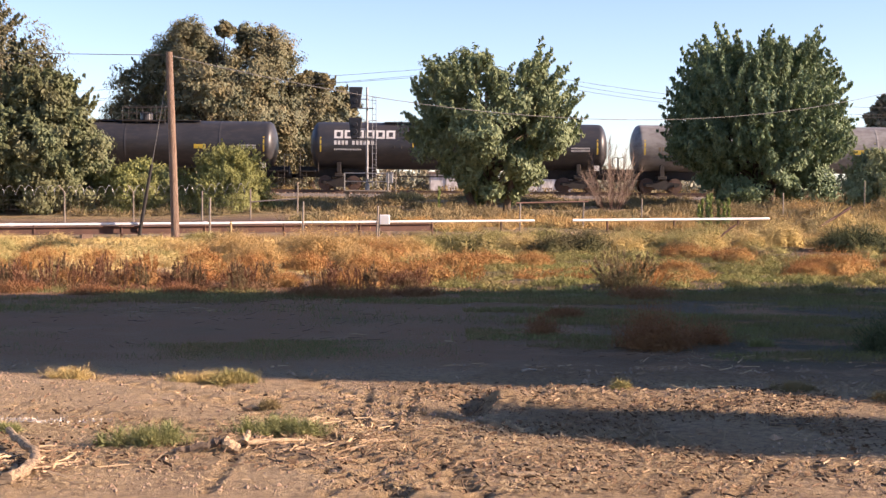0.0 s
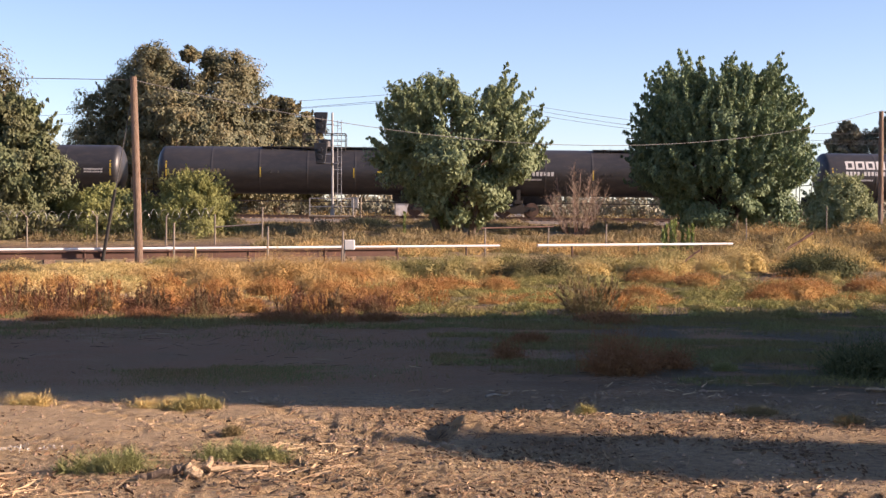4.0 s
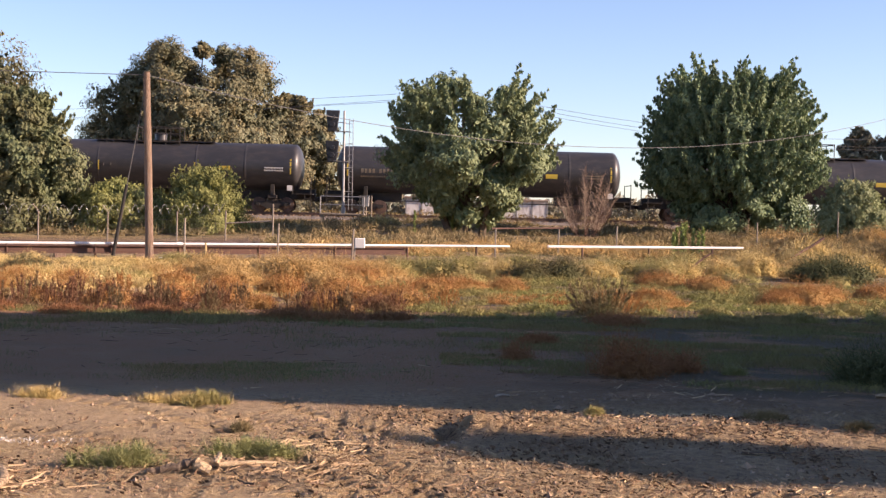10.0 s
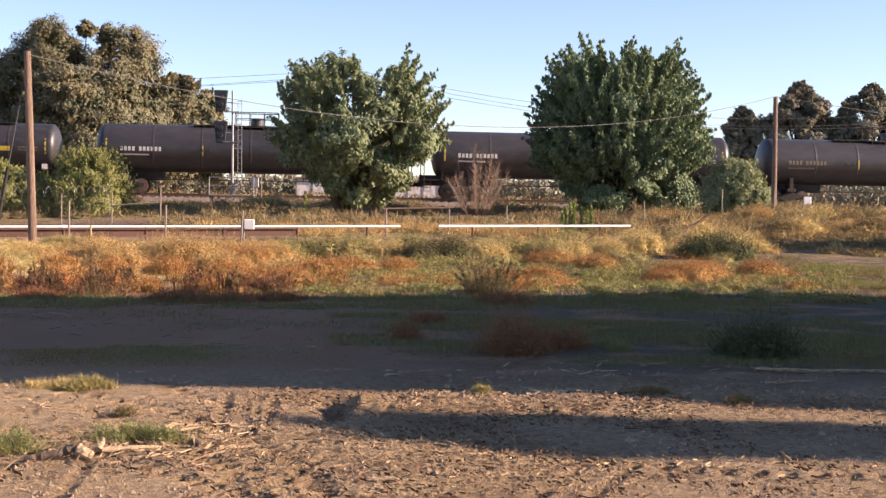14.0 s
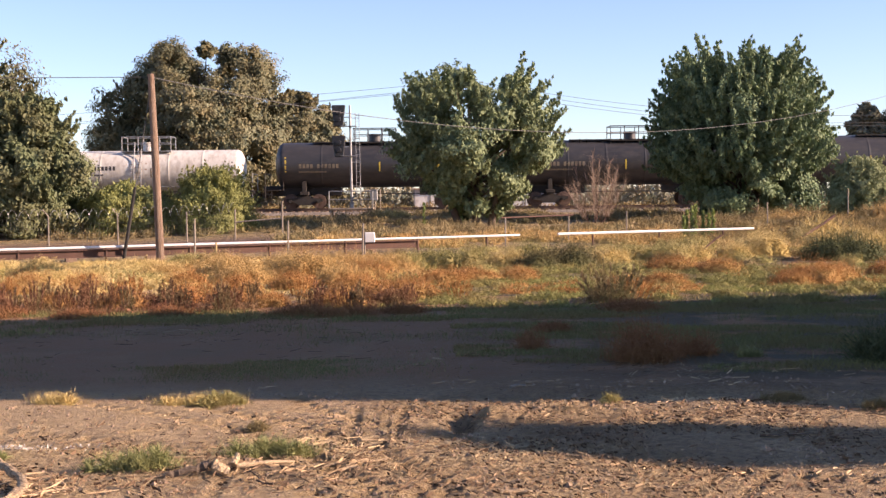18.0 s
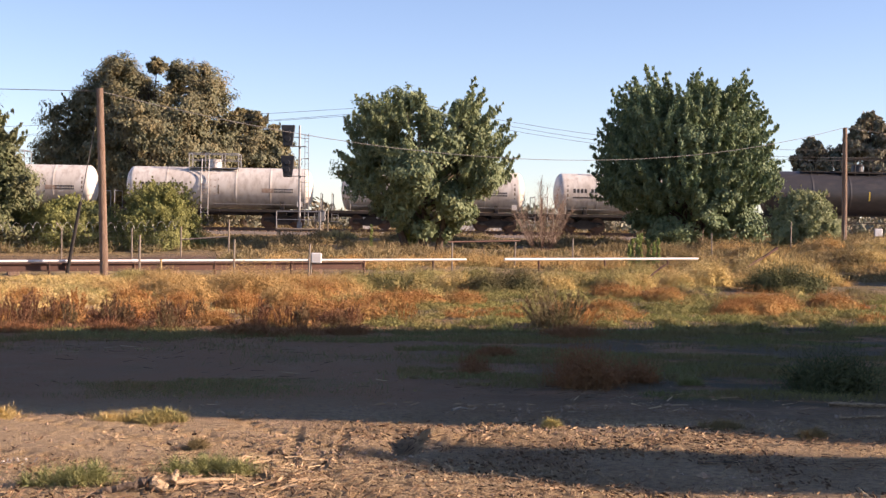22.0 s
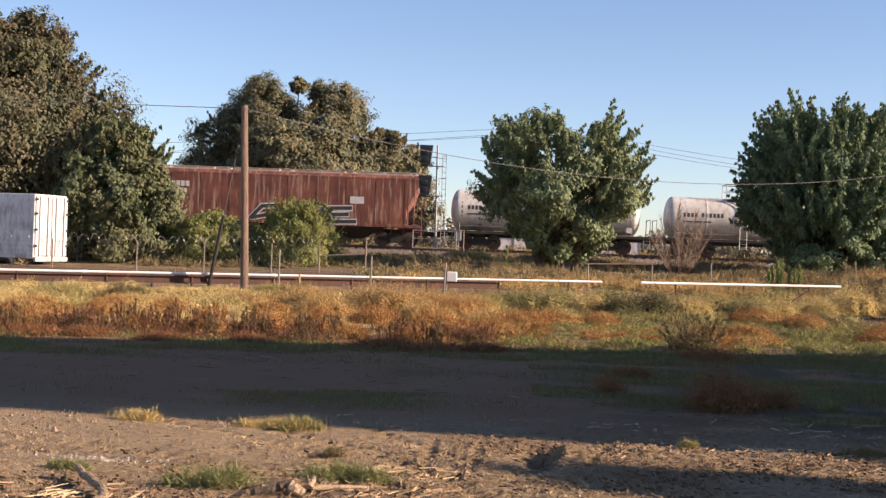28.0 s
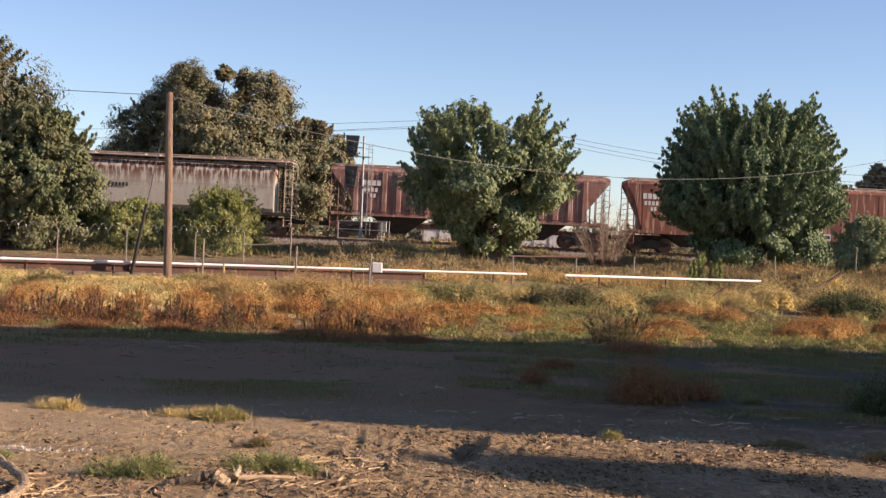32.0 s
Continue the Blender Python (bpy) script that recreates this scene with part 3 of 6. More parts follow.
            part("rust_streak", bm, M_STREAK, car, "brown rust streak running down from the manway")
    else:
        bm = bmesh.new()
        x0 = px - 3.3
        for q in (0, 0.45):
            rod(bm, (x0 + q, -rad * 0.98 - 0.10, zc - 0.2), (x0 + q, -0.6, top + 0.08), 0.025, seg=6)
        part("tank_strap", bm, M_UNDER, car)
        bm = bmesh.new()
        box(bm, px - span - 2.6, px + span + 2.2, -0.75, -0.35, top - 0.04, top + 0.02)
        part("running_board", bm, M_UNDER, car)
    # markings on the near side
    tint = M_DARKMARK if style == "white" else M_FADED if faded else M_MARK
    bm = bmesh.new()
    mx = -half + (1.1 if style == "white" else 1.6)
    for k in range(10):
        bm = bmesh.new()
        curved_bars(bm, mx + 0.239 * k + (0.19 if k > 3 else 0), zc + (0.02 if style == "white" or bold else -0.22), 0.26, 1, rad, zc)
        part("marking_bar", bm, tint, car)
    if bold:
        for k in range(6):
            bm = bmesh.new()
            x0, w = mx + k * 0.66, 0.56
            patch(bm, x0, x0 + 0.15, zc + 0.42, zc + 0.95, rad, zc)
            patch(bm, x0 + w - 0.15, x0 + w, zc + 0.42, zc + 0.95, rad, zc, 0.008)
            patch(bm, x0, x0 + w, zc + 0.83, zc + 0.95, rad, zc, 0.010)
            patch(bm, x0, x0 + w, zc + 0.42, zc + 0.54, rad, zc, 0.010)
            part("bold_mark", bm, tint, car, "bold white painted block")
    bm = bmesh.new()
    curved_bars(bm, mx, zc - (0.32 if style == "white" or bold else 0.5), 0.10, 16, rad, zc, 0.8)
    part("data_line", bm, tint, car)
    bm = bmesh.new()
    lx = half * 0.46
    patch(bm, lx, lx + 0.75, zc - 0.30, zc - 0.02, rad, zc)
    part("warning_label", bm, M_STREAK if style == "white" else M_YELLOW, car, "faded warning label" if style == "white" else "yellow warning label")
    bm = bmesh.new()
    for k in range(2):
        bm = bmesh.new()
        curved_bars(bm, half - 2.4, zc - 0.12 - 0.16 * k, 0.09, 12, rad, zc, 0.8)
        part("data_panel", bm, tint, car)
    n = 4 if style == "long" else 3
    for k in range(n):
        x = -half + 0.75 + (2 * half - 1.5) * k / (n - 1)
        bm = bmesh.new()
        patch(bm, x - 0.045, x + 0.045, zc - 0.45, zc + 0.15 + (0.35 if k in (0, n - 1) else 0), rad, zc)
        part("reflector_strip", bm, M_FADED if style == "white" else M_YELLOW, car)
    bm = bmesh.new()
    box(bm, half - 0.95, half - 0.62, -1.44, -1.42, 1.35, 1.68, m=None)
    part("placard", bm, M_MARK, car, "white hazard placard")
    return car


def hopper_car(name, left, right, top, kind, label):
    half = (right - left) / 2
    car = empty(name, pose((left + right) / 2, RAIL_Y, RAIL_Z), label, "hopper car", "cars of the freight train")
    CARS.append((car, (left + right) / 2))
    paint = {"smooth": M_RUST, "ribbed": M_RUSTB, "round": M_RUSTW}[kind]
    hw = 1.52
    bot = 1.62 if kind == "ribbed" else 1.35
    bm = bmesh.new()
    slope = 1.0 if kind == "smooth" else 1.5
    if kind == "round":
        sec = [(-0.75, top - 0.12), (-1.25, top - 0.35), (-1.50, top - 0.85), (-1.58, (top + bot) / 2), (-1.50, bot + 0.25), (-1.25, bot)]
    else:
        sec = [(-1.30, top - 0.10), (-hw, top - 0.40), (-hw, top - 1.35), (-hw, top - 2.3), (-hw, bot)]
    sec = sec + [(-y, z) for y, z in sec[::-1]]
    rows = []
    inset = 1.2 if kind == "round" else 0.0
    for x in (-half, half):
        ring = []
        for y, z in sec:
            k = min(1.0, max(0.0, (top - 0.40 - z) / 1.9))
            sx = half - inset - (slope * k if kind != "round" else 0.0)
            ring.append(bm.verts.new((math.copysign(sx, x), y, z)))
        rows.append(ring)
    n = len(sec)
    for k in range(n):
        j = (k + 1) % n
        bm.faces.new((rows[0][k], rows[1][k], rows[1][j], rows[0][j]))
    bm.faces.new(rows[0])
    bm.faces.new(rows[1][::-1])
    bmesh.ops.recalc_face_normals(bm, faces=bm.faces[:])
    part("body", bm, paint, car)
    # roof, hatches and running boards
    bm = bmesh.new()
    box(bm, -half + 0.1, half - 0.1, -1.32, 1.32, top - 0.14, top - 0.06, 0.02)
    part("roof", bm, M_ROOF if kind != "ribbed" else M_RUSTB, car)
    bm = bmesh.new()
    box(bm, -half + 0.05, half - 0.05, -0.95, -0.45, top + 0.06, top + 0.10)
    box(bm, -half + 0.05, half - 0.05, 0.45, 0.95, top + 0.06, top + 0.10)
    for k in range(9):
        x = -half + 0.5 + (2 * half - 1.0) * k / 8
        box(bm, x - 0.04, x + 0.04, -1.0, 1.0, top - 0.07, top + 0.06)
    part("running_board", bm, M_ROOF, car, "weathered steel roof walkway")
    for k in range(4):
        bm = bmesh.new()
        x = -half + (k + 0.5) * 2 * half / 4
        box(bm, x - 1.3, x + 1.3, -0.32, 0.32, top - 0.06, top + 0.10, 0.03)
        part("hatch", bm, M_ROOF, car)
    # ribs or seams
    ribs = {"ribbed": 17, "smooth": 9, "round": 6}[kind]
    if kind != "round":
        for k in range(ribs):
            x = -half + slope * 1.06 + (2 * half - slope * 2.12) * k / (ribs - 1)
            for s in (-1, 1):
                bm = bmesh.new()
                d, w = (0.11, 0.16) if kind == "ribbed" else (0.012, 0.05)
                box(bm, x - w, x + w, min(s * hw, s * (hw + d)), max(s * hw, s * (hw + d)), bot + (0.1 if kind == "ribbed" else 0.02), top - 0.38, 0.0 if kind != "ribbed" else 0.03)
                part("side_post", bm, paint, car)
    bm = bmesh.new()
    for s in (-1, 1):
        box(bm, -half + 0.1, half - 0.1, s * 1.45 - 0.1, s * 1.45 + 0.1, bot - 0.17, bot + 0.02, 0.01)
        box(bm, -half + 0.1, half - 0.1, s * 1.45 - 0.08, s * 1.45 + 0.08, top - 0.42, top - 0.30, 0.01)
    box(bm, -half - 0.1, half + 0.1, -0.35, 0.35, 0.78, 1.08, 0.02)
    part("side_sill", bm, paint if kind != "round" else M_UNDER, car)
    for k in range(3):
        x = (k - 1) * half * 0.5
        bm = bmesh.new()
        a = [bm.verts.new((x + sx * 2.0, sy * 1.35, bot)) for sx, sy in ((-1, -1), (1, -1), (1, 1), (-1, 1))]
        b = [bm.verts.new((x + sx * 0.45, sy * 0.5, 0.42)) for sx, sy in ((-1, -1), (1, -1), (1, 1), (-1, 1))]
        for i in range(4):
            bm.faces.new((a[i], a[(i + 1) % 4], b[(i + 1) % 4], b[i]))
        bm.faces.new(b)
        bmesh.ops.recalc_face_normals(bm, faces=bm.faces[:])
        part("discharge_hopper", bm, M_UNDER, car)
    for s in (-1, 1):
        bm = bmesh.new()
        for y in (-1.45, 1.45):
            for q in (0.02, 0.5):
                rod(bm, (s * (half - q), y, 0.5), (s * (half - q), y, top - 0.2), 0.03, seg=6)
            for i in range(11):
                rod(bm, (s * (half - 0.02), y, 0.55 + i * 0.36), (s * (half - 0.5), y, 0.55 + i * 0.36), 0.018, seg=6)
        box(bm, s * (half - 0.4) - 0.4, s * (half - 0.4) + 0.4, -1.45, 1.45, bot - 0.12, bot - 0.05)
        part("end_ladder", bm, paint if kind != "round" else M_ROOF, car)
        if kind == "round":
            for q in (-1.40, 1.40):
                bm = bmesh.new()
                for dx in (0.95, 0.62):
                    rod(bm, (s * (half - dx), q, bot - 0.1), (s * (half - dx), q, top - 0.25), 0.045, seg=6)
                rod(bm, (s * (half - 0.1), q, bot), (s * (half - 1.1), q, top - 0.8), 0.035, seg=6)
                for i in range(4):
                    rod(bm, (s * (half - 0.95), q, bot + 0.4 + i * 0.6), (s * (half - 0.1), q, bot + 0.4 + i * 0.6), 0.022, seg=6)
                part("end_frame", bm, M_UNDER, car, "rusty black end framing")
        else:
            for q in (-1.40, 1.40):
                bm = bmesh.new()
                rod(bm, (s * (half - 0.9), q, bot - 0.1), (s * (half - 0.9), q, top - 1.0), 0.05, seg=6)
                rod(bm, (s * (half - 0.9), q, bot), (s * (half - slope - 0.2), q, top - 2.2), 0.04, seg=6)
                part("end_brace", bm, paint, car)
        bm = bmesh.new()
        box(bm, s * (half + 0.35) - 0.4, s * (half + 0.35) + 0.4, -0.14, 0.14, 0.72, 1.0, 0.03)
        part("coupler", bm, M_UNDER, car)
        bogie(car, s * (half - 1.7))
    bm = bmesh.new()
    y = -hw - (0.125 if kind == "ribbed" else 0.018 if kind == "smooth" else 0.07)
    if kind == "round":
        letter_bars(bm, -half + 5.2, bot + 1.25, y - 0.01, 0.24, 9)
        part("reporting_mark", bm, M_DARKMARK, car, "row of painted marking bars")
    else:
        mx = -half + (1.0 if kind == "smooth" else 2.0)
        letter_bars(bm, mx, top - 1.25, y, 0.34, 4, 0.2, 0.7)
        letter_bars(bm, mx + 0.1, top - 1.65, y, 0.26, 4)
        letter_bars(bm, mx + 0.5, top - 2.0, y, 0.24, 2)
        part("reporting_mark", bm, M_MARK, car, "rows of painted marking bars")
    if kind == "smooth":
        graffiti(car, half, y, bot)
        bm = bmesh.new()
        box(bm, half - 4.6, half - 3.7, y - 0.004, y, top - 2.0, top - 1.55)
        part("data_panel", bm, M_MARK, car)
    return car


def graffiti(car, half, y, bot):
    """Broad painted strokes along the lower side, white edged with black."""
    strokes = [((0, 0.15), (0.7, 0.9), (1.5, 0.95)), ((0.1, 0.15), (1.0, 0.35), (1.5, 0.1)), ((1.9, 0.05), (2.4, 0.95), (2.9, 0.05)), ((2.1, 0.4), (2.7, 0.4)),
               ((3.3, 0.0), (3.4, 0.95), (4.0, 0.2), (4.1, 0.95)), ((4.5, 0.05), (4.6, 0.9)), ((5.0, 0.9), (6.4, 0.95)), ((5.0, 0.5), (6.2, 0.55)), ((5.0, 0.05), (6.7, 0.1)), ((5.05, 0.05), (5.05, 0.9))]
    for mat, w, dy, name in ((M_MARK, 0.19, 0.0, "graffiti_outline"), (M_DARKMARK, 0.115, 0.012, "graffiti_stroke")):
        for i, pts in enumerate(strokes):
            bm = bmesh.new()
            for j, ((ax, az), (bx, bz)) in enumerate(zip(pts, pts[1:])):
                a, b = Vector((ax, 0, az)), Vector((bx, 0, bz))
                d = (b - a).normalized()
                nrm = Vector((-d.z, 0, d.x)) * w
                a, b = a - d * w * 0.6, b + d * w * 0.6
                q = [a - nrm, b - nrm, b + nrm, a + nrm]
                o = Vector((-2.36, y - 0.006 - dy - 0.0008 * i - 0.0003 * j, bot + 0.02))
                bm.faces.new([bm.verts.new(p + o) for p in q])
            part(name, bm, mat, car)


BLK = "black tank car with faded markings, rolling on the track"
PRO = "black tank car with bold white marking bars, rolling"
GRY = "dusty grey tank car with dark lower side, rolling on the track"
WHT = "dusty white tank car with side walkway and ladder, rolling"
LONG = [(12.1, 31.1), (-8.4, 10.6), (-29.6, -10.5), (-50.7, -31.5), (-71.8, -52.7), (-92.2, -74.0), (-113.9, -94.3), (-135.0, -115.8)]
for k, (a, b) in enumerate(LONG):
    c = tank_car("tank_car", a, b, 3.0, 4.33, M_BLACK if k else M_GREYTANK, (GRY, PRO)[k] if k < 2 else BLK, "long", 20 + k, k == 1, k not in (1, 2, 4, 6, 7))
for k, (a, b) in enumerate([(-150.6, -137.2), (-166.2, -152.8)]):
    tank_car("tank_car", a, b, 2.9, 4.20, M_BLACK, "short black tank car with yellow markings, rolling on the track", "short", 40 + k, False, True)
for k, (a, b) in enumerate([(-179.8, -168.1), (-193.5, -181.7), (-207.1, -195.3), (-220.2, -208.95), (-233.8, -222.4), (-247.4, -235.3)]):
    tank_car("tank_car", a, b, 2.6, 3.80, M_WHITE, WHT, "white", 60 + k)
hopper_car("hopper_car", -266.3, -249.2, 4.62, "smooth", "rust-red covered hopper car with white graffiti along its side")
hopper_car("hopper_car", -285.1, -267.4, 4.62, "ribbed", "brown ribbed covered hopper car with streaked side posts")
hopper_car("hopper_car", -305.0, -287.5, 4.70, "round", "pale covered hopper car with long rust stains from its roof")


# ---------------------------------------------------------------- trees and shrubs
def leaf_cloud(centres, spread, count, size, up=0.15, flat=0.8, heart=None, face=1.5):
    """Loose leaf faces scattered round twig ends, turned outwards from heart: (n, 4, 3)."""
    n = len(centres) * count
    c = np.repeat(centres, count, 0)
    d = rng.normal(size=(n, 3))
    d /= np.linalg.norm(d, axis=1)[:, None]
    p = c + d * (np.repeat(spread, count) * rng.random(n) ** 0.5)[:, None] * np.array([1, 1, flat])
    nrm = rng.normal(size=(n, 3))
    nrm /= np.linalg.norm(nrm, axis=1)[:, None]
    if heart is not None:
        o = (p - np.repeat(heart, len(p) // len(heart), 0)) if len(heart) < n else p - heart
        o /= np.linalg.norm(o, axis=1)[:, None] + 1e-6
        nrm = nrm + face * (0.85 * o + 0.45 * d + np.array([0, 0, 0.3]))
        nrm /= np.linalg.norm(nrm, axis=1)[:, None] + 1e-6
    a = np.cross(nrm, rng.normal(size=(n, 3)))
    a /= np.linalg.norm(a, axis=1)[:, None] + 1e-6
    b = np.cross(nrm, a)
    s = size * rng.uniform(0.6, 1.4, n)
    a *= s[:, None]
    b *= (s * 0.5)[:, None]
    a[:, 2] += up * s * np.sign(a[:, 2])
    return np.stack([p - a, p + b, p + a, p - b], 1)


def limb(bm, a, b, r0, r1, seg=7, bend=0.1):
    a, b = Vector(a), Vector(b)
    n = 4
    pts = [a.lerp(b, k / n) for k in range(n + 1)]
    for k in range(1, n):
        pts[k] += Vector(rng.normal(size=3)) * bend * (b - a).length * 0.25
    for k in range(n):
        rod(bm, pts[k], pts[k + 1], r0 + (r1 - r0) * k / n, r0 + (r1 - r0) * (k + 1) / n, seg)
    return pts


def make_tree(name, x, y, height, width, leaf, label, category="tree", blobs=26, clumps=26, leaves=40, size=0.112, low=0.12, lean=0.0, top=1.0, stems=1, seed=1, shape=None, trunk=0.2, spikes=0.0, plumes=0, plume=1.2, flat=0.8, bark=None, zoff=0.0, rag=0.0, full=(0.28, 0.46), deep=0.85):
    """A trunk with limbs that carry clumps of leaves; shape gives the half width (0 to 1) against height (0 to 1)."""
    global rng
    rng = np.random.default_rng(seed)
    z0 = float(ground_z(x, y)) + zoff
    tree = empty(name, pose(x, y, z0 - 0.05), label, category)
    bm = bmesh.new()
    shape = shape or (lambda t: math.sin(math.pi * min(1, max(0, t * 0.9 + 0.1))) ** 0.6)
    ends, spread, tips, tip_spread, hearts, inner = [], [], [], [], [], []
    for s in range(stems):
        sx = (s - (stems - 1) / 2) * width * 0.10
        limb(bm, (sx, 0, 0), (sx * 2.2 + lean * height * 0.4, rng.normal() * 0.2, height * 0.55), trunk, trunk * 0.45, 9, 0.06)
        limb(bm, (sx * 2.2 + lean * height * 0.4, 0, height * 0.55), (sx * 3 + lean * height, 0, height * 0.9), trunk * 0.45, trunk * 0.12, 7, 0.08)
    for k in range(blobs):
        t = low + (1 - low) * (k + rng.random()) / blobs
        ang = k * 2.399963 + rng.normal() * 0.3
        half = shape(t) * width / 2 * (1 + rag * rng.uniform(-1.0, 0.55))
        q = half * math.sqrt(rng.uniform(0.25, 1.0))
        c = np.array([math.cos(ang) * q + lean * height * t, math.sin(ang) * q * deep, t * height])
        root = Vector((c[0] * 0.12 + lean * height * t * 0.5, c[1] * 0.1, max(0.15 * height, c[2] * 0.62)))
        limb(bm, root, c, trunk * 0.28, trunk * 0.05, 6, 0.12)
        br = max(0.45, half * rng.uniform(*full)) * (0.8 + 0.2 * rng.random())
        d = rng.normal(size=(clumps, 3))
        d /= np.linalg.norm(d, axis=1)[:, None]
        rr = br * rng.random(clumps) ** 0.33
        pts = c + d * rr[:, None] * np.array([1, 1, 0.85])
        if spikes:
            out = pts - np.array([lean * height * t, 0, height * 0.35])
            out /= np.linalg.norm(out, axis=1)[:, None] + 1e-6
            pts = pts + out * (rng.random(clumps) ** 2 * spikes)[:, None]
        pts[:, 2] = np.maximum(pts[:, 2], low * height * 0.4)
        ends.append(pts)
        hearts.append(np.tile(0.45 * c + 0.55 * np.array([lean * height * t, 0, height * 0.4]), (clumps, 1)))
        inner.append(c + d[:18] * (br * 0.55) * np.array([1, 1, 0.85]))
        spread.append(np.full(clumps, br * rng.uniform(0.32, 0.5)))
    for k in range(plumes):
        # rising twigs that stand out of the crown
        t = 0.25 + 0.68 * rng.random()
        half = shape(t) * width / 2
        ang = rng.uniform(0, 6.283)
        p = np.array([math.cos(ang) * half * 0.9 + lean * height * t, math.sin(ang) * half * 0.78, t * height + 0.1])
        d = np.array([math.cos(ang) * (1.5 - t), math.sin(ang) * (1.5 - t), 0.55]) + rng.normal(size=3) * 0.18
        d *= plume * rng.uniform(0.6, 1.2) / np.linalg.norm(d)
        m = 14
        u = np.linspace(0, 1, m)[:, None]
        tips.append(p + d * u + np.array([0, 0, 0.25]) * u * u + rng.normal(size=(m, 3)) * 0.05)
        tip_spread.append(0.15 * plume * (1 - 0.8 * u[:, 0]) + 0.02)
    part("trunk", bm, bark or M_BARK, tree, "brown trunk with branching limbs")
    ends = np.concatenate(ends)
    hearts = np.concatenate(hearts)
    v = leaf_cloud(ends, np.concatenate(spread), leaves, size, flat=flat, heart=np.repeat(hearts, leaves, 0))
    # the close inner foliage that the light does not pass
    t = rng.uniform(max(0.15, low), 0.85, 60)
    ang, q = rng.uniform(0, 6.283, 60), 0.5 * np.sqrt(rng.random(60))
    half = np.array([shape(v) for v in t]) * width / 2
    inner.append(np.stack([np.cos(ang) * q * half + lean * height * t, np.sin(ang) * q * half, t * height], 1))
    inner = np.concatenate(inner)
    v = np.concatenate([v, leaf_cloud(inner, np.full(len(inner), 0.45), 14, size * 2.0, flat=flat)])
    if tips:
        v = np.concatenate([v, leaf_cloud(np.concatenate(tips), np.concatenate(tip_spread), 11, size, up=0.5, flat=flat)])
    ob = new("crown", soup("crown", v, leaf, 4))
    ob.parent = tree
    return tree


make_tree("tree", 2.42, 66, 7.3, 7.6, L_MID, "green leafy tree with an open crown and several stems", seed=3, blobs=44, clumps=22, leaves=42, size=0.08, stems=3, low=0.10, spikes=0.5, plumes=190, plume=1.15,
          rag=0.2, full=(0.24, 0.38), lean=0.02, shape=lambda t: 0.30 + 0.70 * float(smooth(0.12, 0.46, t)) if t < 0.46 else max(0.3, 1.0 - 0.45 * ((t - 0.46) / 0.54) ** 2.4))
make_tree("tree", 16.75, 72, 8.4, 7.5, L_DARK, "dense dark green tree with leaves down to the ground", seed=5, blobs=74, clumps=26, leaves=42, size=0.088, stems=3, low=0.04, spikes=0.5, zoff=-0.35, plumes=620, plume=1.8, rag=0.26, full=(0.20, 0.34),
          shape=lambda t: 0.80 + 0.2 * t / 0.4 if t < 0.4 else max(0.2, 1.0 - 0.55 * ((t - 0.4) / 0.6) ** 2.4))
make_tree("tree", -27.0, 68, 11.7, 14.6, L_LEFT, "tall olive-green tree, dense to the ground beside the fence", seed=8, rag=0.15, blobs=120, clumps=28, leaves=50, size=0.088, stems=2, low=0.05, trunk=0.3, spikes=0.4, plumes=200, plume=1.0,
          shape=lambda t: 0.86 + 0.14 * t / 0.4 if t < 0.4 else max(0.3, 1.0 - 0.62 * ((t - 0.4) / 0.6) ** 1.6))
make_tree("tree", -19.0, 64, 6.5, 5.8, L_HEDGE, "green bushy tree in front of the tall olive one", seed=9, rag=0.2, blobs=60, clumps=26, leaves=50, size=0.080, stems=2, low=0.05, trunk=0.12, spikes=0.3, plumes=80, plume=0.8,
          shape=lambda t: 0.85 + 0.15 * t / 0.4 if t < 0.4 else max(0.25, 1.0 - 0.7 * ((t - 0.4) / 0.6) ** 1.6))
make_tree("tree", -18.2, 110, 13.1, 15.6, L_BIG, "big spreading tree with browning autumn leaves behind the train", seed=23, blobs=66, clumps=26, leaves=64, size=0.115, low=0.20, trunk=0.45, spikes=0.4, plumes=60, plume=1.0, rag=0.14, full=(0.24, 0.36),
          shape=lambda t: 0.84 + 0.16 * t / 0.45 if t < 0.45 else max(0.45, 1.0 - 0.5 * ((t - 0.45) / 0.55) ** 2))
make_tree("tree", -10.6, 112, 9.8, 8.0, L_BIG, "smaller autumn-tinted tree beside the big one", seed=13, blobs=44, clumps=28, leaves=46, size=0.112, low=0.2, trunk=0.3, spikes=0.3, plumes=30, plume=0.8)
make_tree("tree", -25.0, 118, 9.0, 6.5, L_LEFT, "half-hidden green tree behind the train", seed=14, blobs=36, clumps=26, leaves=40, size=0.136, low=0.2, trunk=0.3)
make_tree("shrub", -14.35, 65, 2.2, 4.0, L_BUSH, "low yellow-green shrub behind the fence", "shrub", seed=15, blobs=60, clumps=30, leaves=52, size=0.045, low=0.06, trunk=0.05, stems=3, spikes=0.1, plumes=20, plume=0.4)
make_tree("shrub", -10.2, 64.5, 2.75, 4.0, L_BUSH, "grey-green shrub with upright twigs beside the track", "shrub", seed=16, blobs=70, clumps=30, leaves=60, size=0.038, low=0.05, trunk=0.05, stems=3, spikes=0.2, plumes=130, plume=0.8,
          shape=lambda t: max(0.2, 1.0 - 0.75 * t ** 1.6))
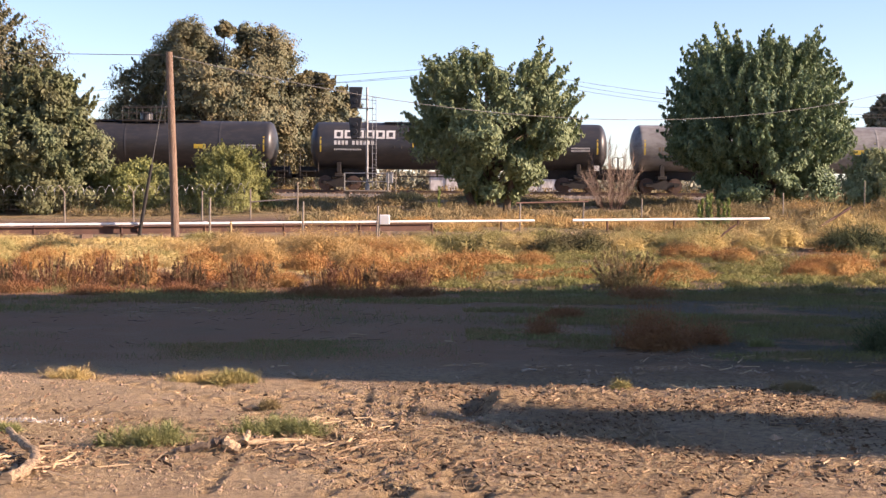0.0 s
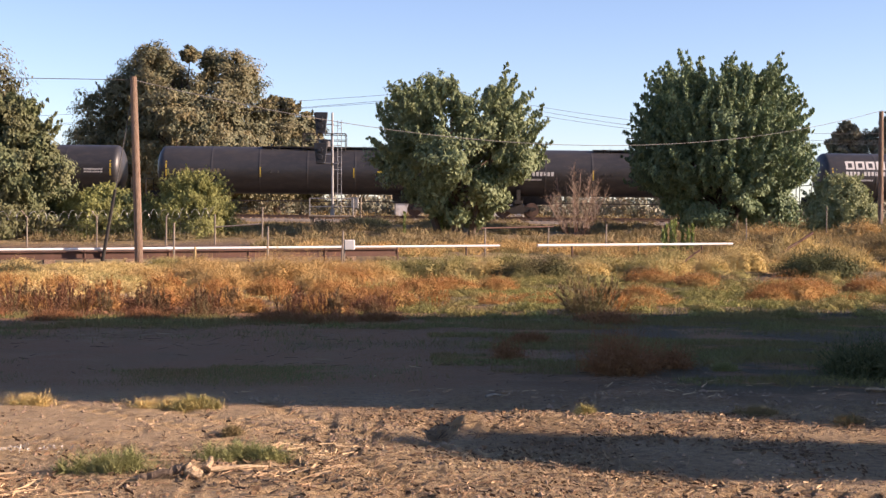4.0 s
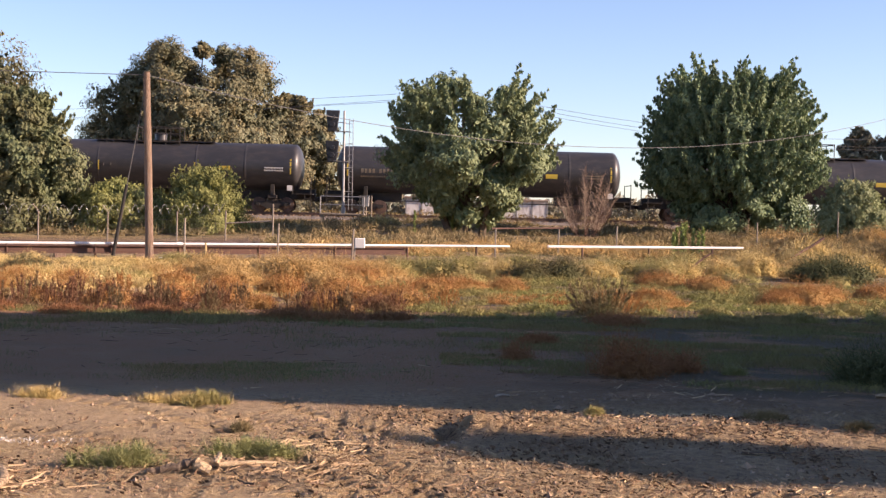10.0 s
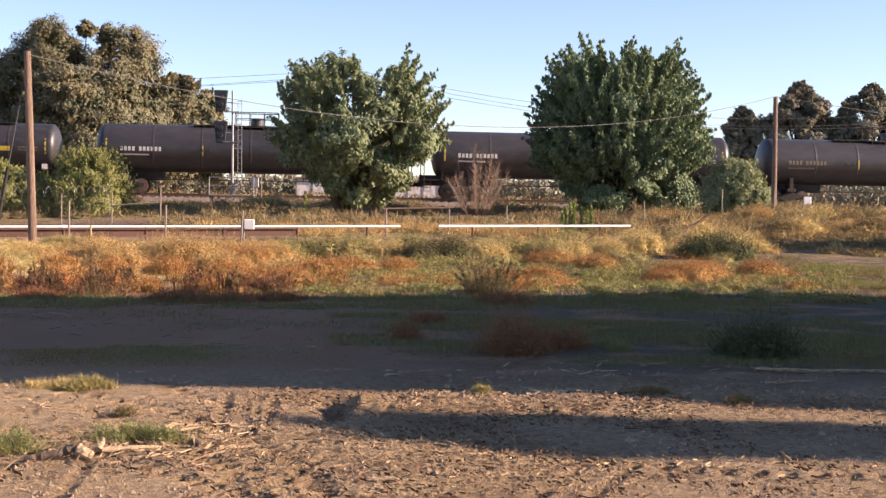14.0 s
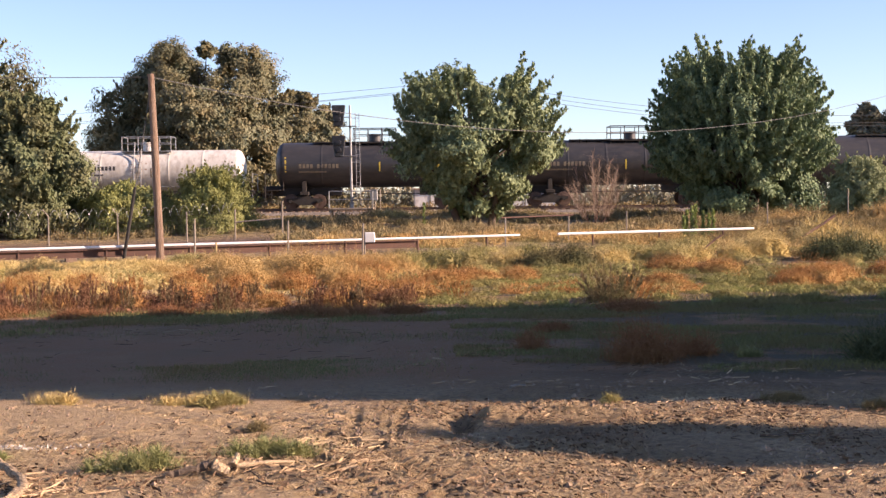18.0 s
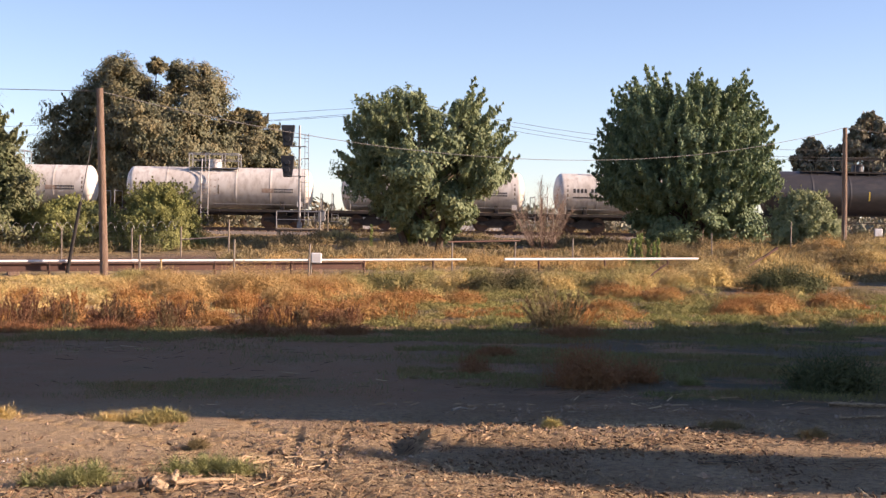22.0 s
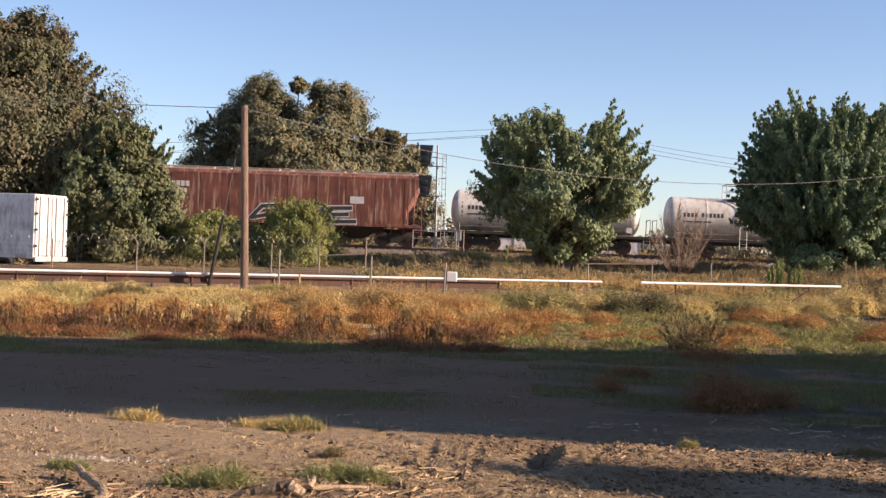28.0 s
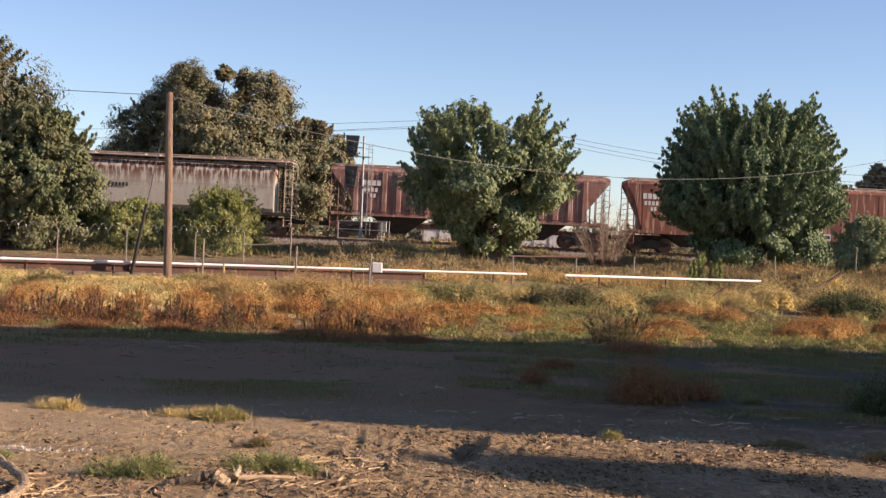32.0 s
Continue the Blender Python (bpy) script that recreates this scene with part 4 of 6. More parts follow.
make_tree("shrub", 20.6, 64, 2.3, 3.4, L_SAGE, "grey-green shrub at the foot of the big tree", "shrub", seed=17, blobs=34, clumps=30, leaves=52, size=0.045, low=0.05, trunk=0.05, stems=3, spikes=0.2, plumes=40, plume=0.6,
          shape=lambda t: max(0.2, 1.0 - 0.7 * t ** 1.6))
for k, (x, h, w) in enumerate([(49.2, 10.9, 5.6), (55.8, 14.0, 8.6), (64.2, 13.9, 9.5), (60.2, 10.0, 5.5)]):
    make_tree("tree", x, 150, h, w, L_FAR, "distant dark tree on the skyline beyond the track", seed=30 + k, blobs=50, clumps=24, leaves=46, size=0.15, low=0.15, trunk=0.35, spikes=0.3, rag=0.15, full=(0.28, 0.44))


def dead_shrub(x, y, h, w):
    """A leafless shrub: many thin rising twigs."""
    global rng
    rng = np.random.default_rng(44)
    z = float(ground_z(x, y))
    s = empty("dead_shrub", pose(x, y, z - 0.05), "bare reddish-brown dead shrub with fine upright twigs", "shrub")
    tw = []
    for k in range(24):
        bm = bmesh.new()
        a = rng.uniform(-1, 1, 2)
        tip = Vector((a[0] * w * 0.5, a[1] * w * 0.35, h * (0.95 - 0.45 * a[0] * a[0]) * rng.uniform(0.6, 1.0)))
        pts = limb(bm, (a[0] * 0.5, a[1] * 0.4, 0), tip, 0.014, 0.004, 5, 0.15)
        part("branch", bm, M_BROWN, s)
        for i in range(64):
            t = rng.uniform(0.15, 1.0)
            p = Vector((a[0] * 0.5, a[1] * 0.4, 0)).lerp(tip, t)
            d = Vector((rng.normal() * 0.7 + a[0] * 0.3, rng.normal() * 0.6, abs(rng.normal()) * 0.6 + 0.5)).normalized() * rng.uniform(0.25, 0.8)
            q = Vector((0.008, 0.004, 0))
            tw.append([p - q, p + q, p + d])
    ob = new("twig_spray", soup("twig_spray", np.array(tw), L_DEAD, 3))
    ob.parent = s


dead_shrub(8.6, 68.5, 3.7, 3.1)

# ---------------------------------------------------------------- poles, pipe, fence, trailer
def utility_pole(x, y, height, lean, r, label):
    z = float(ground_z(x, y))
    p = empty("utility_pole", pose(x, y, z - 0.1), label, "pole")
    bm = bmesh.new()
    rod(bm, (0, 0, -0.3), (lean * height * 0.5, 0, height * 0.5), r, r * 0.9, 14)
    rod(bm, (lean * height * 0.5, 0, height * 0.5), (lean * height, 0, height), r * 0.9, r * 0.78, 14)
    part("shaft", bm, M_WOOD, p, smooth=True)
    return p


utility_pole(-7.75, 39.5, 5.55, -0.036, 0.125, "weathered brown wooden utility pole leaning slightly")
M_STAKE = two_tone("yellowish_stake_wood", (0.50, 0.36, 0.17), (0.40, 0.28, 0.13), 4.0, 0.85)


def wire(name, a, b, sag, r, label):
    """A sagging cable between two points."""
    bm = bmesh.new()
    a, b = Vector(a), Vector(b)
    n = 24
    pts = [a.lerp(b, k / n) - Vector((0, 0, sag * 4 * (k / n) * (1 - k / n))) for k in range(n + 1)]
    rings = []
    for p in pts:
        rings.append([bm.verts.new(p + Vector((0, r * math.cos(2 * math.pi * k / 5), r * math.sin(2 * math.pi * k / 5)))) for k in range(5)])
    for p, q in zip(rings, rings[1:]):
        for k in range(5):
            bm.faces.new((p[k], q[k], q[(k + 1) % 5], p[(k + 1) % 5]))
    me = bpy.data.meshes.new(name)
    bm.to_mesh(me)
    bm.free()
    me.materials.append(M_WIRE)
    return tagged(new(name, me), label, "cable")


M_WIRE = two_tone("grey_cable", (0.07, 0.066, 0.064), (0.11, 0.105, 0.10), 3.0, 0.6)
POLE_A_TOP = (-7.95, 39.5, 5.40)
POLE_B_TOP = (21.88, 62.0, 6.55)
utility_pole(21.95, 62.0, 6.62 - float(ground_z(21.95, 62.0)), -0.012, 0.13, "weathered grey-brown wooden utility pole on the grassy bank")
wire("overhead_cable", (-48, 34.0, 5.55), POLE_A_TOP, 0.15, 0.011, "overhead cable running to the wooden pole")
wire("overhead_cable", POLE_A_TOP, POLE_B_TOP, 1.75, 0.011, "sagging overhead cable strung between two wooden poles")
wire("overhead_cable", POLE_B_TOP, (62, 72, 3.0), 0.1, 0.011, "overhead cable running on from the wooden pole")
# guy with its guard at the leaning pole
guy = empty("guy_wire", pose(-9.0, 40.2, 0.0), "pole guy wire with a dark guard on its lower half", "guy wire")
bm = bmesh.new()
top = Vector(POLE_A_TOP) - Vector((-9.0, 40.2, 0.0)) - Vector((0, 0, 0.25))
rod(bm, (0, 0, -0.1), top, 0.014, seg=6)
part("cable", bm, M_WIRE, guy)
bm = bmesh.new()
rod(bm, (0, 0, 0.0), top * 0.43, 0.055, 0.045, seg=10)
part("guard", bm, M_UNDER, guy, "dark guard tube")
# lines beyond the track, carried by a pole behind the trees
far_pole = utility_pole(3.4, 104.0, 10.1, 0.0, 0.15, "far wooden line pole half hidden by the tree")
bm = bmesh.new()
box(bm, -1.1, 1.1, -0.06, 0.06, 9.55, 9.69, 0.01)
part("crossarm", bm, M_WOOD, far_pole)
for dx, z, lz, rz in ((0, 11.05, 8.4, 10.6), (1.0, 10.6, 7.6, 9.9), (-1.0, 10.6, 7.3, 9.5)):
    wire("line_wire", (3.4 + dx, 104, z), (-46, 112, lz), 0.25, 0.014, "thin overhead line wire beyond the railway")
    wire("line_wire", (3.4 + dx, 104, z), (60, 112, rz), 2.5, 0.014, "thin overhead line wire beyond the railway")

# the white pipe on its brown beam
PA, PB = Vector((-17.5, 36.55, 0.41)), Vector((13.4, 50.0, 0.61))


def along(x):
    """Point of the pipe's line at x."""
    return PA.lerp(PB, (x - PA.x) / (PB.x - PA.x))


def pipe_run(x0, x1, r, label):
    pipe = empty("pipe", Matrix.Translation(along(x0)), label, "pipe")
    d = along(x1) - along(x0)
    n = max(1, round(d.length / 6.0))
    for k in range(n):
        bm = bmesh.new()
        rod(bm, d * (k / n) + d.normalized() * 0.004, d * ((k + 1) / n) - d.normalized() * 0.004, r, seg=14)
        part("pipe_length", bm, M_PIPE, pipe, smooth=True)
        if k:
            bm = bmesh.new()
            c = d * (k / n)
            rod(bm, c - d.normalized() * 0.07, c + d.normalized() * 0.07, r + 0.012, seg=14)
            part("pipe_joint", bm, M_PIPE, pipe)
    m = int(d.length / 2.4)
    for k in range(m):
        c = along(x0) + d * ((k + 0.5) / m)
        g = float(ground_z(c.x, c.y))
        bm = bmesh.new()
        rod(bm, (c.x - along(x0).x, c.y - along(x0).y, g - 0.05 - along(x0).z), (c.x - along(x0).x, c.y - along(x0).y, c.z - along(x0).z - r * 0.6), 0.035, seg=8)
        part("support", bm, M_BROWN, pipe)
    return pipe


pipe_run(-17.5, 3.15, 0.037, "long white pipe on short supports above the weeds")
pipe_run(4.5, 12.0, 0.045, "white pipe half sunk among golden weeds")
beam = empty("beam", Matrix.Translation(along(-17.5)), "rust-brown steel beam lying on blocks under the white pipe", "beam")
d = along(-0.3) - along(-17.5)
turn = math.degrees(math.atan2(d.y, d.x))
bm = bmesh.new()
L = d.length
for z0, z1, w in ((-0.30, -0.27, 0.10), (-0.27, -0.09, 0.02), (-0.09, -0.06, 0.10)):
    box(bm, 0, L, 0.02 - w, 0.02 + w, z0, z1, m=pose(0, 0, 0, 0, -math.degrees(math.asin(d.z / L)), turn))
part("web", bm, M_BROWN, beam)
for k in range(8):
    c = d * ((k + 0.3) / 8)
    g = float(ground_z(along(-17.5).x + c.x, along(-17.5).y + c.y)) - along(-17.5).z
    bm = bmesh.new()
    box(bm, -0.16, 0.16, -0.14, 0.14, g - 0.05, c.z - 0.30, 0.01, m=pose(c.x, c.y, 0, 0, 0, turn))
    part("block", bm, M_WOOD, beam, "dark timber block")


# ---------------------------------------------------------------- fences and posts
def stake(x, y, h, r=0.03, lean=0.0, mat=None, label="thin grey fence post among the weeds", name="fence_post"):
    z = float(ground_z(x, y))
    bm = bmesh.new()
    rod(bm, (0, 0, -0.15), (lean * h, 0, h), r, r * 0.9, seg=8)
    me = bpy.data.meshes.new(name)
    bm.to_mesh(me)
    bm.free()
    me.materials.append(mat or M_POST)
    ob = new(name, me)
    ob.matrix_basis = pose(x, y, z)
    return tagged(ob, label, "fence post", "posts of the wire fence" if name == "fence_post" else "")


for x, y, h, lean in ((-6.6, 38.6, 1.25, 0.0), (-4.05, 39.6, 1.15, 0.01), (-1.95, 41.0, 1.0, 0.04), (2.75, 47.0, 1.0, 0.0), (5.15, 49.0, 1.05, 0.02), (7.5, 50.5, 1.1, 0.0),
                      (18.8, 60.0, 1.25, 0.0), (21.6, 61.0, 1.2, 0.0), (28.2, 63.5, 1.3, 0.02), (31.2, 64.0, 1.25, 0.0), (14.2, 56.0, 1.1, -0.03)):
    stake(x, y, h, lean=lean)
bm = bmesh.new()
rod(bm, (0, 0, 0), (2.75, 2.1, 0.06), 0.028, 0.026, seg=8)
me = bpy.data.meshes.new("fence_rail")
bm.to_mesh(me)
bm.free()
me.materials.append(M_BROWN)
ob = new("fence_rail", me)
ob.matrix_basis = pose(2.6, 46.98, float(ground_z(2.75, 47.0)) + 1.0)
tagged(ob, "rusty brown rail across the tops of two posts", "fence rail")
stake(-5.75, 37.0, 0.62, 0.03, 0.0, M_STAKE, "short straw-coloured marker stake in the weeds", "marker_stake")


def sign_box(x, y, z, s):
    g = float(ground_z(x, y))
    t = empty("marker_sign", pose(x, y, g), "small white marker sign plate on a post", "sign")
    bm = bmesh.new()
    box(bm, -s / 2, s / 2, -0.03, 0.03, z - g - s / 2, z - g + s / 2, 0.02)
    part("plate", bm, M_PIPE, t, "white plate")
    bm = bmesh.new()
    rod(bm, (-s * 0.55, 0.05, -0.1), (-s * 0.5, 0.05, z - g + s * 0.55), 0.03, seg=8)
    part("post", bm, M_POST, t)


sign_box(-1.72, 41.2, 0.63, 0.31)
sign_box(23.2, 61.0, 1.67, 0.36)


def mesh_fence():
    """Sagging wire-mesh fence with coiled wire along its top."""
    f = empty("wire_fence", pose(0, 0, 0), "old wire-mesh fence topped with coiled razor wire", "fence")
    xs = [-24.5, -21.9, -19.2, -15.6, -12.75, -9.9, -7.9, -5.95]
    y0 = 56.0
    tops = {}
    for k, x in enumerate(xs):
        g = float(ground_z(x, y0))
        h = 1.55 if k == len(xs) - 1 else 1.25
        bm = bmesh.new()
        rod(bm, (x, y0, g - 0.15), (x, y0, g + h), 0.032, seg=8)
        if k in (3, 4):
            rod(bm, (x, y0, g + h), (x - 0.18, y0 - 0.2, g + h + 0.28), 0.026, seg=6)
        part("post", bm, M_POST, f)
        tops[k] = g
    bm = bmesh.new()
    rod(bm, (xs[-2], y0, tops[6] + 0.72), (xs[-1], y0, tops[7] + 0.85), 0.03, seg=8)
    part("brace_rail", bm, M_POST, f)
    # mesh wires, level and upright
    bm = bmesh.new()
    for k in range(len(xs) - 2):
        for q in range(6):
            z = 0.12 + q * 0.2
            rod(bm, (xs[k], y0, tops[k] + z), (xs[k + 1], y0, tops[k + 1] + z - 0.01), 0.003, seg=4)
        m = int((xs[k + 1] - xs[k]) / 0.16)
        for q in range(m):
            x = xs[k] + (q + 0.5) * (xs[k + 1] - xs[k]) / m
            rod(bm, (x, y0, tops[k] + 0.08), (x, y0, tops[k] + 1.16), 0.0014, seg=4)
    tagged(part("mesh", bm, M_WIRE, f, "grey wire mesh"), kind="stuff")
    bm = bmesh.new()
    p, turns, n = None, 40, 560
    for k in range(n + 1):
        t = k / n
        x = xs[0] + (xs[-2] - xs[0]) * t
        a = 2 * math.pi * turns * t
        g = float(np.interp(x, xs, [tops[i] for i in range(len(xs))]))
        q = Vector((x + 0.05 * math.sin(a * 0.37), y0 + 0.2 * math.sin(a), g + 1.32 + 0.19 * math.cos(a) + 0.03 * math.sin(t * 90)))
        if p is not None:
            rod(bm, p, q, 0.0065, seg=4)
        p = q
    part("coiled_wire", bm, M_STEEL, f, "rusty coil of razor wire")


mesh_fence()


# ---------------------------------------------------------------- signal, trailer, far white walls
def signal_mast():
    x, y = -4.38, 80.0
    g = float(ground_z(x, y))
    z0 = 1.42
    s = empty("railway_signal", pose(x, y, g), "railway signal mast with two black signal heads and a ladder", "railway signal")
    o = z0 - g
    bm = bmesh.new()
    box(bm, -1.35, 1.3, -0.7, 0.7, o - 0.10, o, 0.02)
    for px in (-1.2, 1.15):
        for py in (-0.55, 0.55):
            box(bm, px - 0.07, px + 0.07, py - 0.07, py + 0.07, -0.2, o - 0.1)
    part("platform", bm, M_POST, s, "raised grey platform")
    bm = bmesh.new()
    for px in (-1.3, 1.25):
        rod(bm, (px, -0.65, o), (px, -0.65, o + 1.0), 0.035, seg=8)
    rod(bm, (-1.3, -0.65, o + 0.98), (1.25, -0.65, o + 0.98), 0.03, seg=8)
    rod(bm, (-1.3, -0.65, o + 0.5), (1.25, -0.65, o + 0.5), 0.022, seg=8)
    part("railing", bm, M_STEEL, s)
    bm = bmesh.new()
    rod(bm, (0, 0, o), (-0.05, 0, o + 6.05), 0.075, 0.06, seg=12)
    rod(bm, (0, 0, o), (0, 0, o + 0.35), 0.14, seg=12)
    part("mast", bm, M_STEEL, s, "silver tubular mast", smooth=True)
    bm = bmesh.new()
    for q in (0.30, 0.52):
        rod(bm, (q, 0.1, o + (0.2 if q < 0.4 else 0.2)), (q - 0.04, 0.1, o + 5.6), 0.018, seg=6)
    for k in range(16):
        rod(bm, (0.29, 0.1, o + 0.5 + k * 0.33), (0.51, 0.1, o + 0.5 + k * 0.33), 0.013, seg=6)
    for zz in (1.3, 2.7, 4.1, 5.3):
        rod(bm, (0, 0, o + zz), (0.52, 0.1, o + zz), 0.018, seg=6)
    part("ladder", bm, M_STEEL, s, "narrow steel ladder")
    bm = bmesh.new()
    for zz in (5.35, 3.6):
        box(bm, -0.75, 0.05, -0.04, 0.04, o + zz - 0.03, o + zz + 0.03)
        box(bm, -0.6, 0.35, -0.35, 0.35, o + zz - 0.55, o + zz - 0.52)
    part("bracket", bm, M_STEEL, s)
    for zz in (5.35, 3.55):
        bm = bmesh.new()
        hx = -0.72
        vs = box(bm, hx - 0.42, hx + 0.42, -0.05, 0.05, o + zz - 0.55, o + zz + 0.72, 0.05)
        for v in vs:
            k = (v.co.z - (o + zz - 0.55)) / 1.27
            v.co.x = hx + (v.co.x - hx) * (0.62 + 0.38 * k)
        head = part("signal_head", bm, M_SIGNAL, s, "black signal head with target plate")
        for q in (0.30, -0.12):
            bm = bmesh.new()
            rod(bm, (hx, -0.02, o + zz + q), (hx, -0.34, o + zz + q), 0.15, 0.13, seg=14)
            part("lamp_hood", bm, M_SIGNAL, head, "black lamp hood")
        bm = bmesh.new()
        box(bm, hx - 0.22, hx + 0.22, 0.05, 0.42, o + zz - 0.45, o + zz + 0.45, 0.03)
        part("lamp_case", bm, M_SIGNAL, head)
    c = empty("relay_cabinet", pose(-3.05, 79.6, float(ground_z(-3.05, 79.6))), "pale grey metal relay cabinet on posts", "cabinet")
    h = 1.30 - float(ground_z(-3.05, 79.6))
    bm = bmesh.new()
    box(bm, -0.21, 0.21, -0.16, 0.16, h + 0.55, h + 1.15, 0.02)
    part("case", bm, M_STEEL, c)
    bm = bmesh.new()
    box(bm, -0.25, 0.25, -0.2, 0.2, h + 1.15, h + 1.19, 0.01)
    part("lid", bm, M_STEEL, c)
    for q in (-0.33, 0.05, 0.36):
        bm = bmesh.new()
        rod(bm, (q, 0.0, -0.2), (q, 0.0, h + (1.2 if q else 0.6)), 0.035, seg=8)
        part("post", bm, M_POST, c)


signal_mast()


def trailer():
    """A box trailer, seen at its near rear corner."""
    m = pose(-20.68, 58.0, 0.0, 0, 0, 164.3)
    t = empty("box_trailer", m, "white box trailer with dented side panels and twin rear doors", "trailer")
    L, W, z0, z1 = 9.0, 2.4, 0.34, 3.18
    # local x runs forward along the trailer, y across
    bm = bmesh.new()
    box(bm, 0.06, L, -W, 0, z0, z1, 0.03)
    part("box_body", bm, M_TRAILER, t)
    for k in range(7):
        bm = bmesh.new()
        x = 0.3 + k * 1.25
        box(bm, x, x + 1.21, 0.0, 0.02, z0 + 0.16, z1 - 0.12, 0.006)
        part("side_panel", bm, M_TRAILER, t)
    for y in (-1.24, -0.03):
        bm = bmesh.new()
        box(bm, 0.0, 0.055, y - 1.16, y - 0.03, z0 + 0.12, z1 - 0.10, 0.015)
        door = part("rear_door", bm, M_TRAILER, t, "white rear door")
        bm = bmesh.new()
        for q in (0.25, 0.85):
            rod(bm, (-0.03, y - q, z0 + 0.1), (-0.03, y - q, z1 - 0.1), 0.02, seg=6)
        part("lock_bar", bm, M_STEEL, door)
        for q in (0.2, 0.45, 0.7, 0.92):
            bm = bmesh.new()
            yy = y - (0.06 if y > -0.5 else 1.12)
            box(bm, -0.03, 0.0, yy - 0.07, yy + 0.07, z0 + (z1 - z0) * q - 0.05, z0 + (z1 - z0) * q + 0.05)
            part("hinge", bm, M_UNDER, door)
    bm = bmesh.new()
    box(bm, -0.08, 0.06, -W, 0.0, z0 - 0.12, z0 + 0.08, 0.02)
    part("bumper", bm, M_TRAILER, t, "dirty white rear bumper")
    bm = bmesh.new()
    box(bm, 0.3, L - 0.2, -W + 0.25, -0.25, z0 - 0.18, z0, 0.02)
    part("chassis", bm, M_UNDER, t)
    for x in (1.3, 2.45):
        for y in (-0.3, -W + 0.3):
            bm = bmesh.new()
            rod(bm, (0, -0.14, 0), (0, 0.14, 0), 0.34, seg=20)
            w = part("wheel", bm, M_UNDER, t, "black tyre", at=pose(x, y, 0.38))
            bm = bmesh.new()
            rod(bm, (0, -0.15, 0), (0, 0.15, 0), 0.17, seg=16)
            part("rim", bm, M_STEEL, w)
    for x in (L - 1.2,):
        bm = bmesh.new()
        for y in (-0.5, -W + 0.5):
            rod(bm, (x, y, 0.0), (x, y, z0), 0.06, seg=8)
        part("landing_leg", bm, M_UNDER, t)


trailer()


def white_shed(x0, x1, y, z0, z1):
    t = empty("white_shed", pose(x0, y, 1.0), "low white metal shed beyond the railway", "shed")
    bm = bmesh.new()
    box(bm, 0, x1 - x0, 0, 5, z0 - 1.0, z1 - 1.0)
    part("wall", bm, M_TRAILER, t)
    n = max(2, int((x1 - x0) / 1.2))
    for k in range(n + 1):
        bm = bmesh.new()
        box(bm, k * (x1 - x0) / n - 0.06, k * (x1 - x0) / n + 0.06, -0.03, 0.0, z0 - 1.0, z1 - 1.0)
        part("wall_seam", bm, M_STEEL, t)
    bm = bmesh.new()
    box(bm, -0.2, x1 - x0 + 0.2, -0.25, 5.2, z1 - 1.0, z1 - 0.9)
    part("roof", bm, M_ROOF, t)


white_shed(-0.9, 1.6, 108, 0.9, 2.75)
white_shed(5.6, 10.6, 110, 0.9, 2.75)
# off the yard to the right: unseen barn and slim tree, added to shade it
barn = empty("barn", pose(16, 0, 0), "unseen barn block added to cast the yard's shade", "barn")
bm = bmesh.new()
# profile shaped only to set the edges of the cast shadow
prof = [(6.95, -0.2), (20.15, -0.2), (21.03, 3.53), (14.09, 10.59), (7.79, 10.59), (8.43, 6.08)]
a = [bm.verts.new((0, y, z)) for y, z in prof]
b = [bm.verts.new((9, y, z)) for y, z in prof]
bm.faces.new(a)
bm.faces.new(b[::-1])
for k in range(6):
    bm.faces.new((a[k], b[k], b[(k + 1) % 6], a[(k + 1) % 6]))
bmesh.ops.recalc_face_normals(bm, faces=bm.faces[:])
part("wall", bm, M_POST, barn)
# stands outside the view, added for the shadow patch on the bank
make_tree("tree", 27.5, 39.5, 6.0, 5.4, L_MID, "unseen leafy tree added to shade the bank", seed=52, blobs=40, clumps=20, leaves=24, size=0.12, low=0.1, trunk=0.15)
# also unseen, sized to throw the narrow shadow band across the near dirt
make_tree("tree", 20.0, 6.0, 7.5, 1.0, L_MID, "unseen slim tree added to cast a narrow shadow", seed=51, blobs=46, clumps=22, leaves=22, size=0.09, low=0.3, trunk=0.08, shape=lambda t: 0.9 if t < 0.8 else 0.9 - 2.5 * (t - 0.8))


# ---------------------------------------------------------------- weeds and grass
def height_at(x, y):
    return ground_z(x, y) + near_relief(x, y)


def blades(x, y, h, w, lean, base_spread=0.0):
    """Tapered blades that stand on the ground: (n, 3, 3)."""
    n = len(x)
    z = height_at(x, y) - 0.01
    a = rng.uniform(0, 2 * np.pi, n)
    side = np.stack([np.cos(a), np.sin(a), np.zeros(n)], 1) * (w / 2)[:, None]
    b = rng.uniform(0, 2 * np.pi, n)
    tip = np.stack([np.cos(b) * lean, np.sin(b) * lean, h], 1)
    p = np.stack([x, y, z], 1)
    return np.stack([p - side, p + side, p + tip], 1)


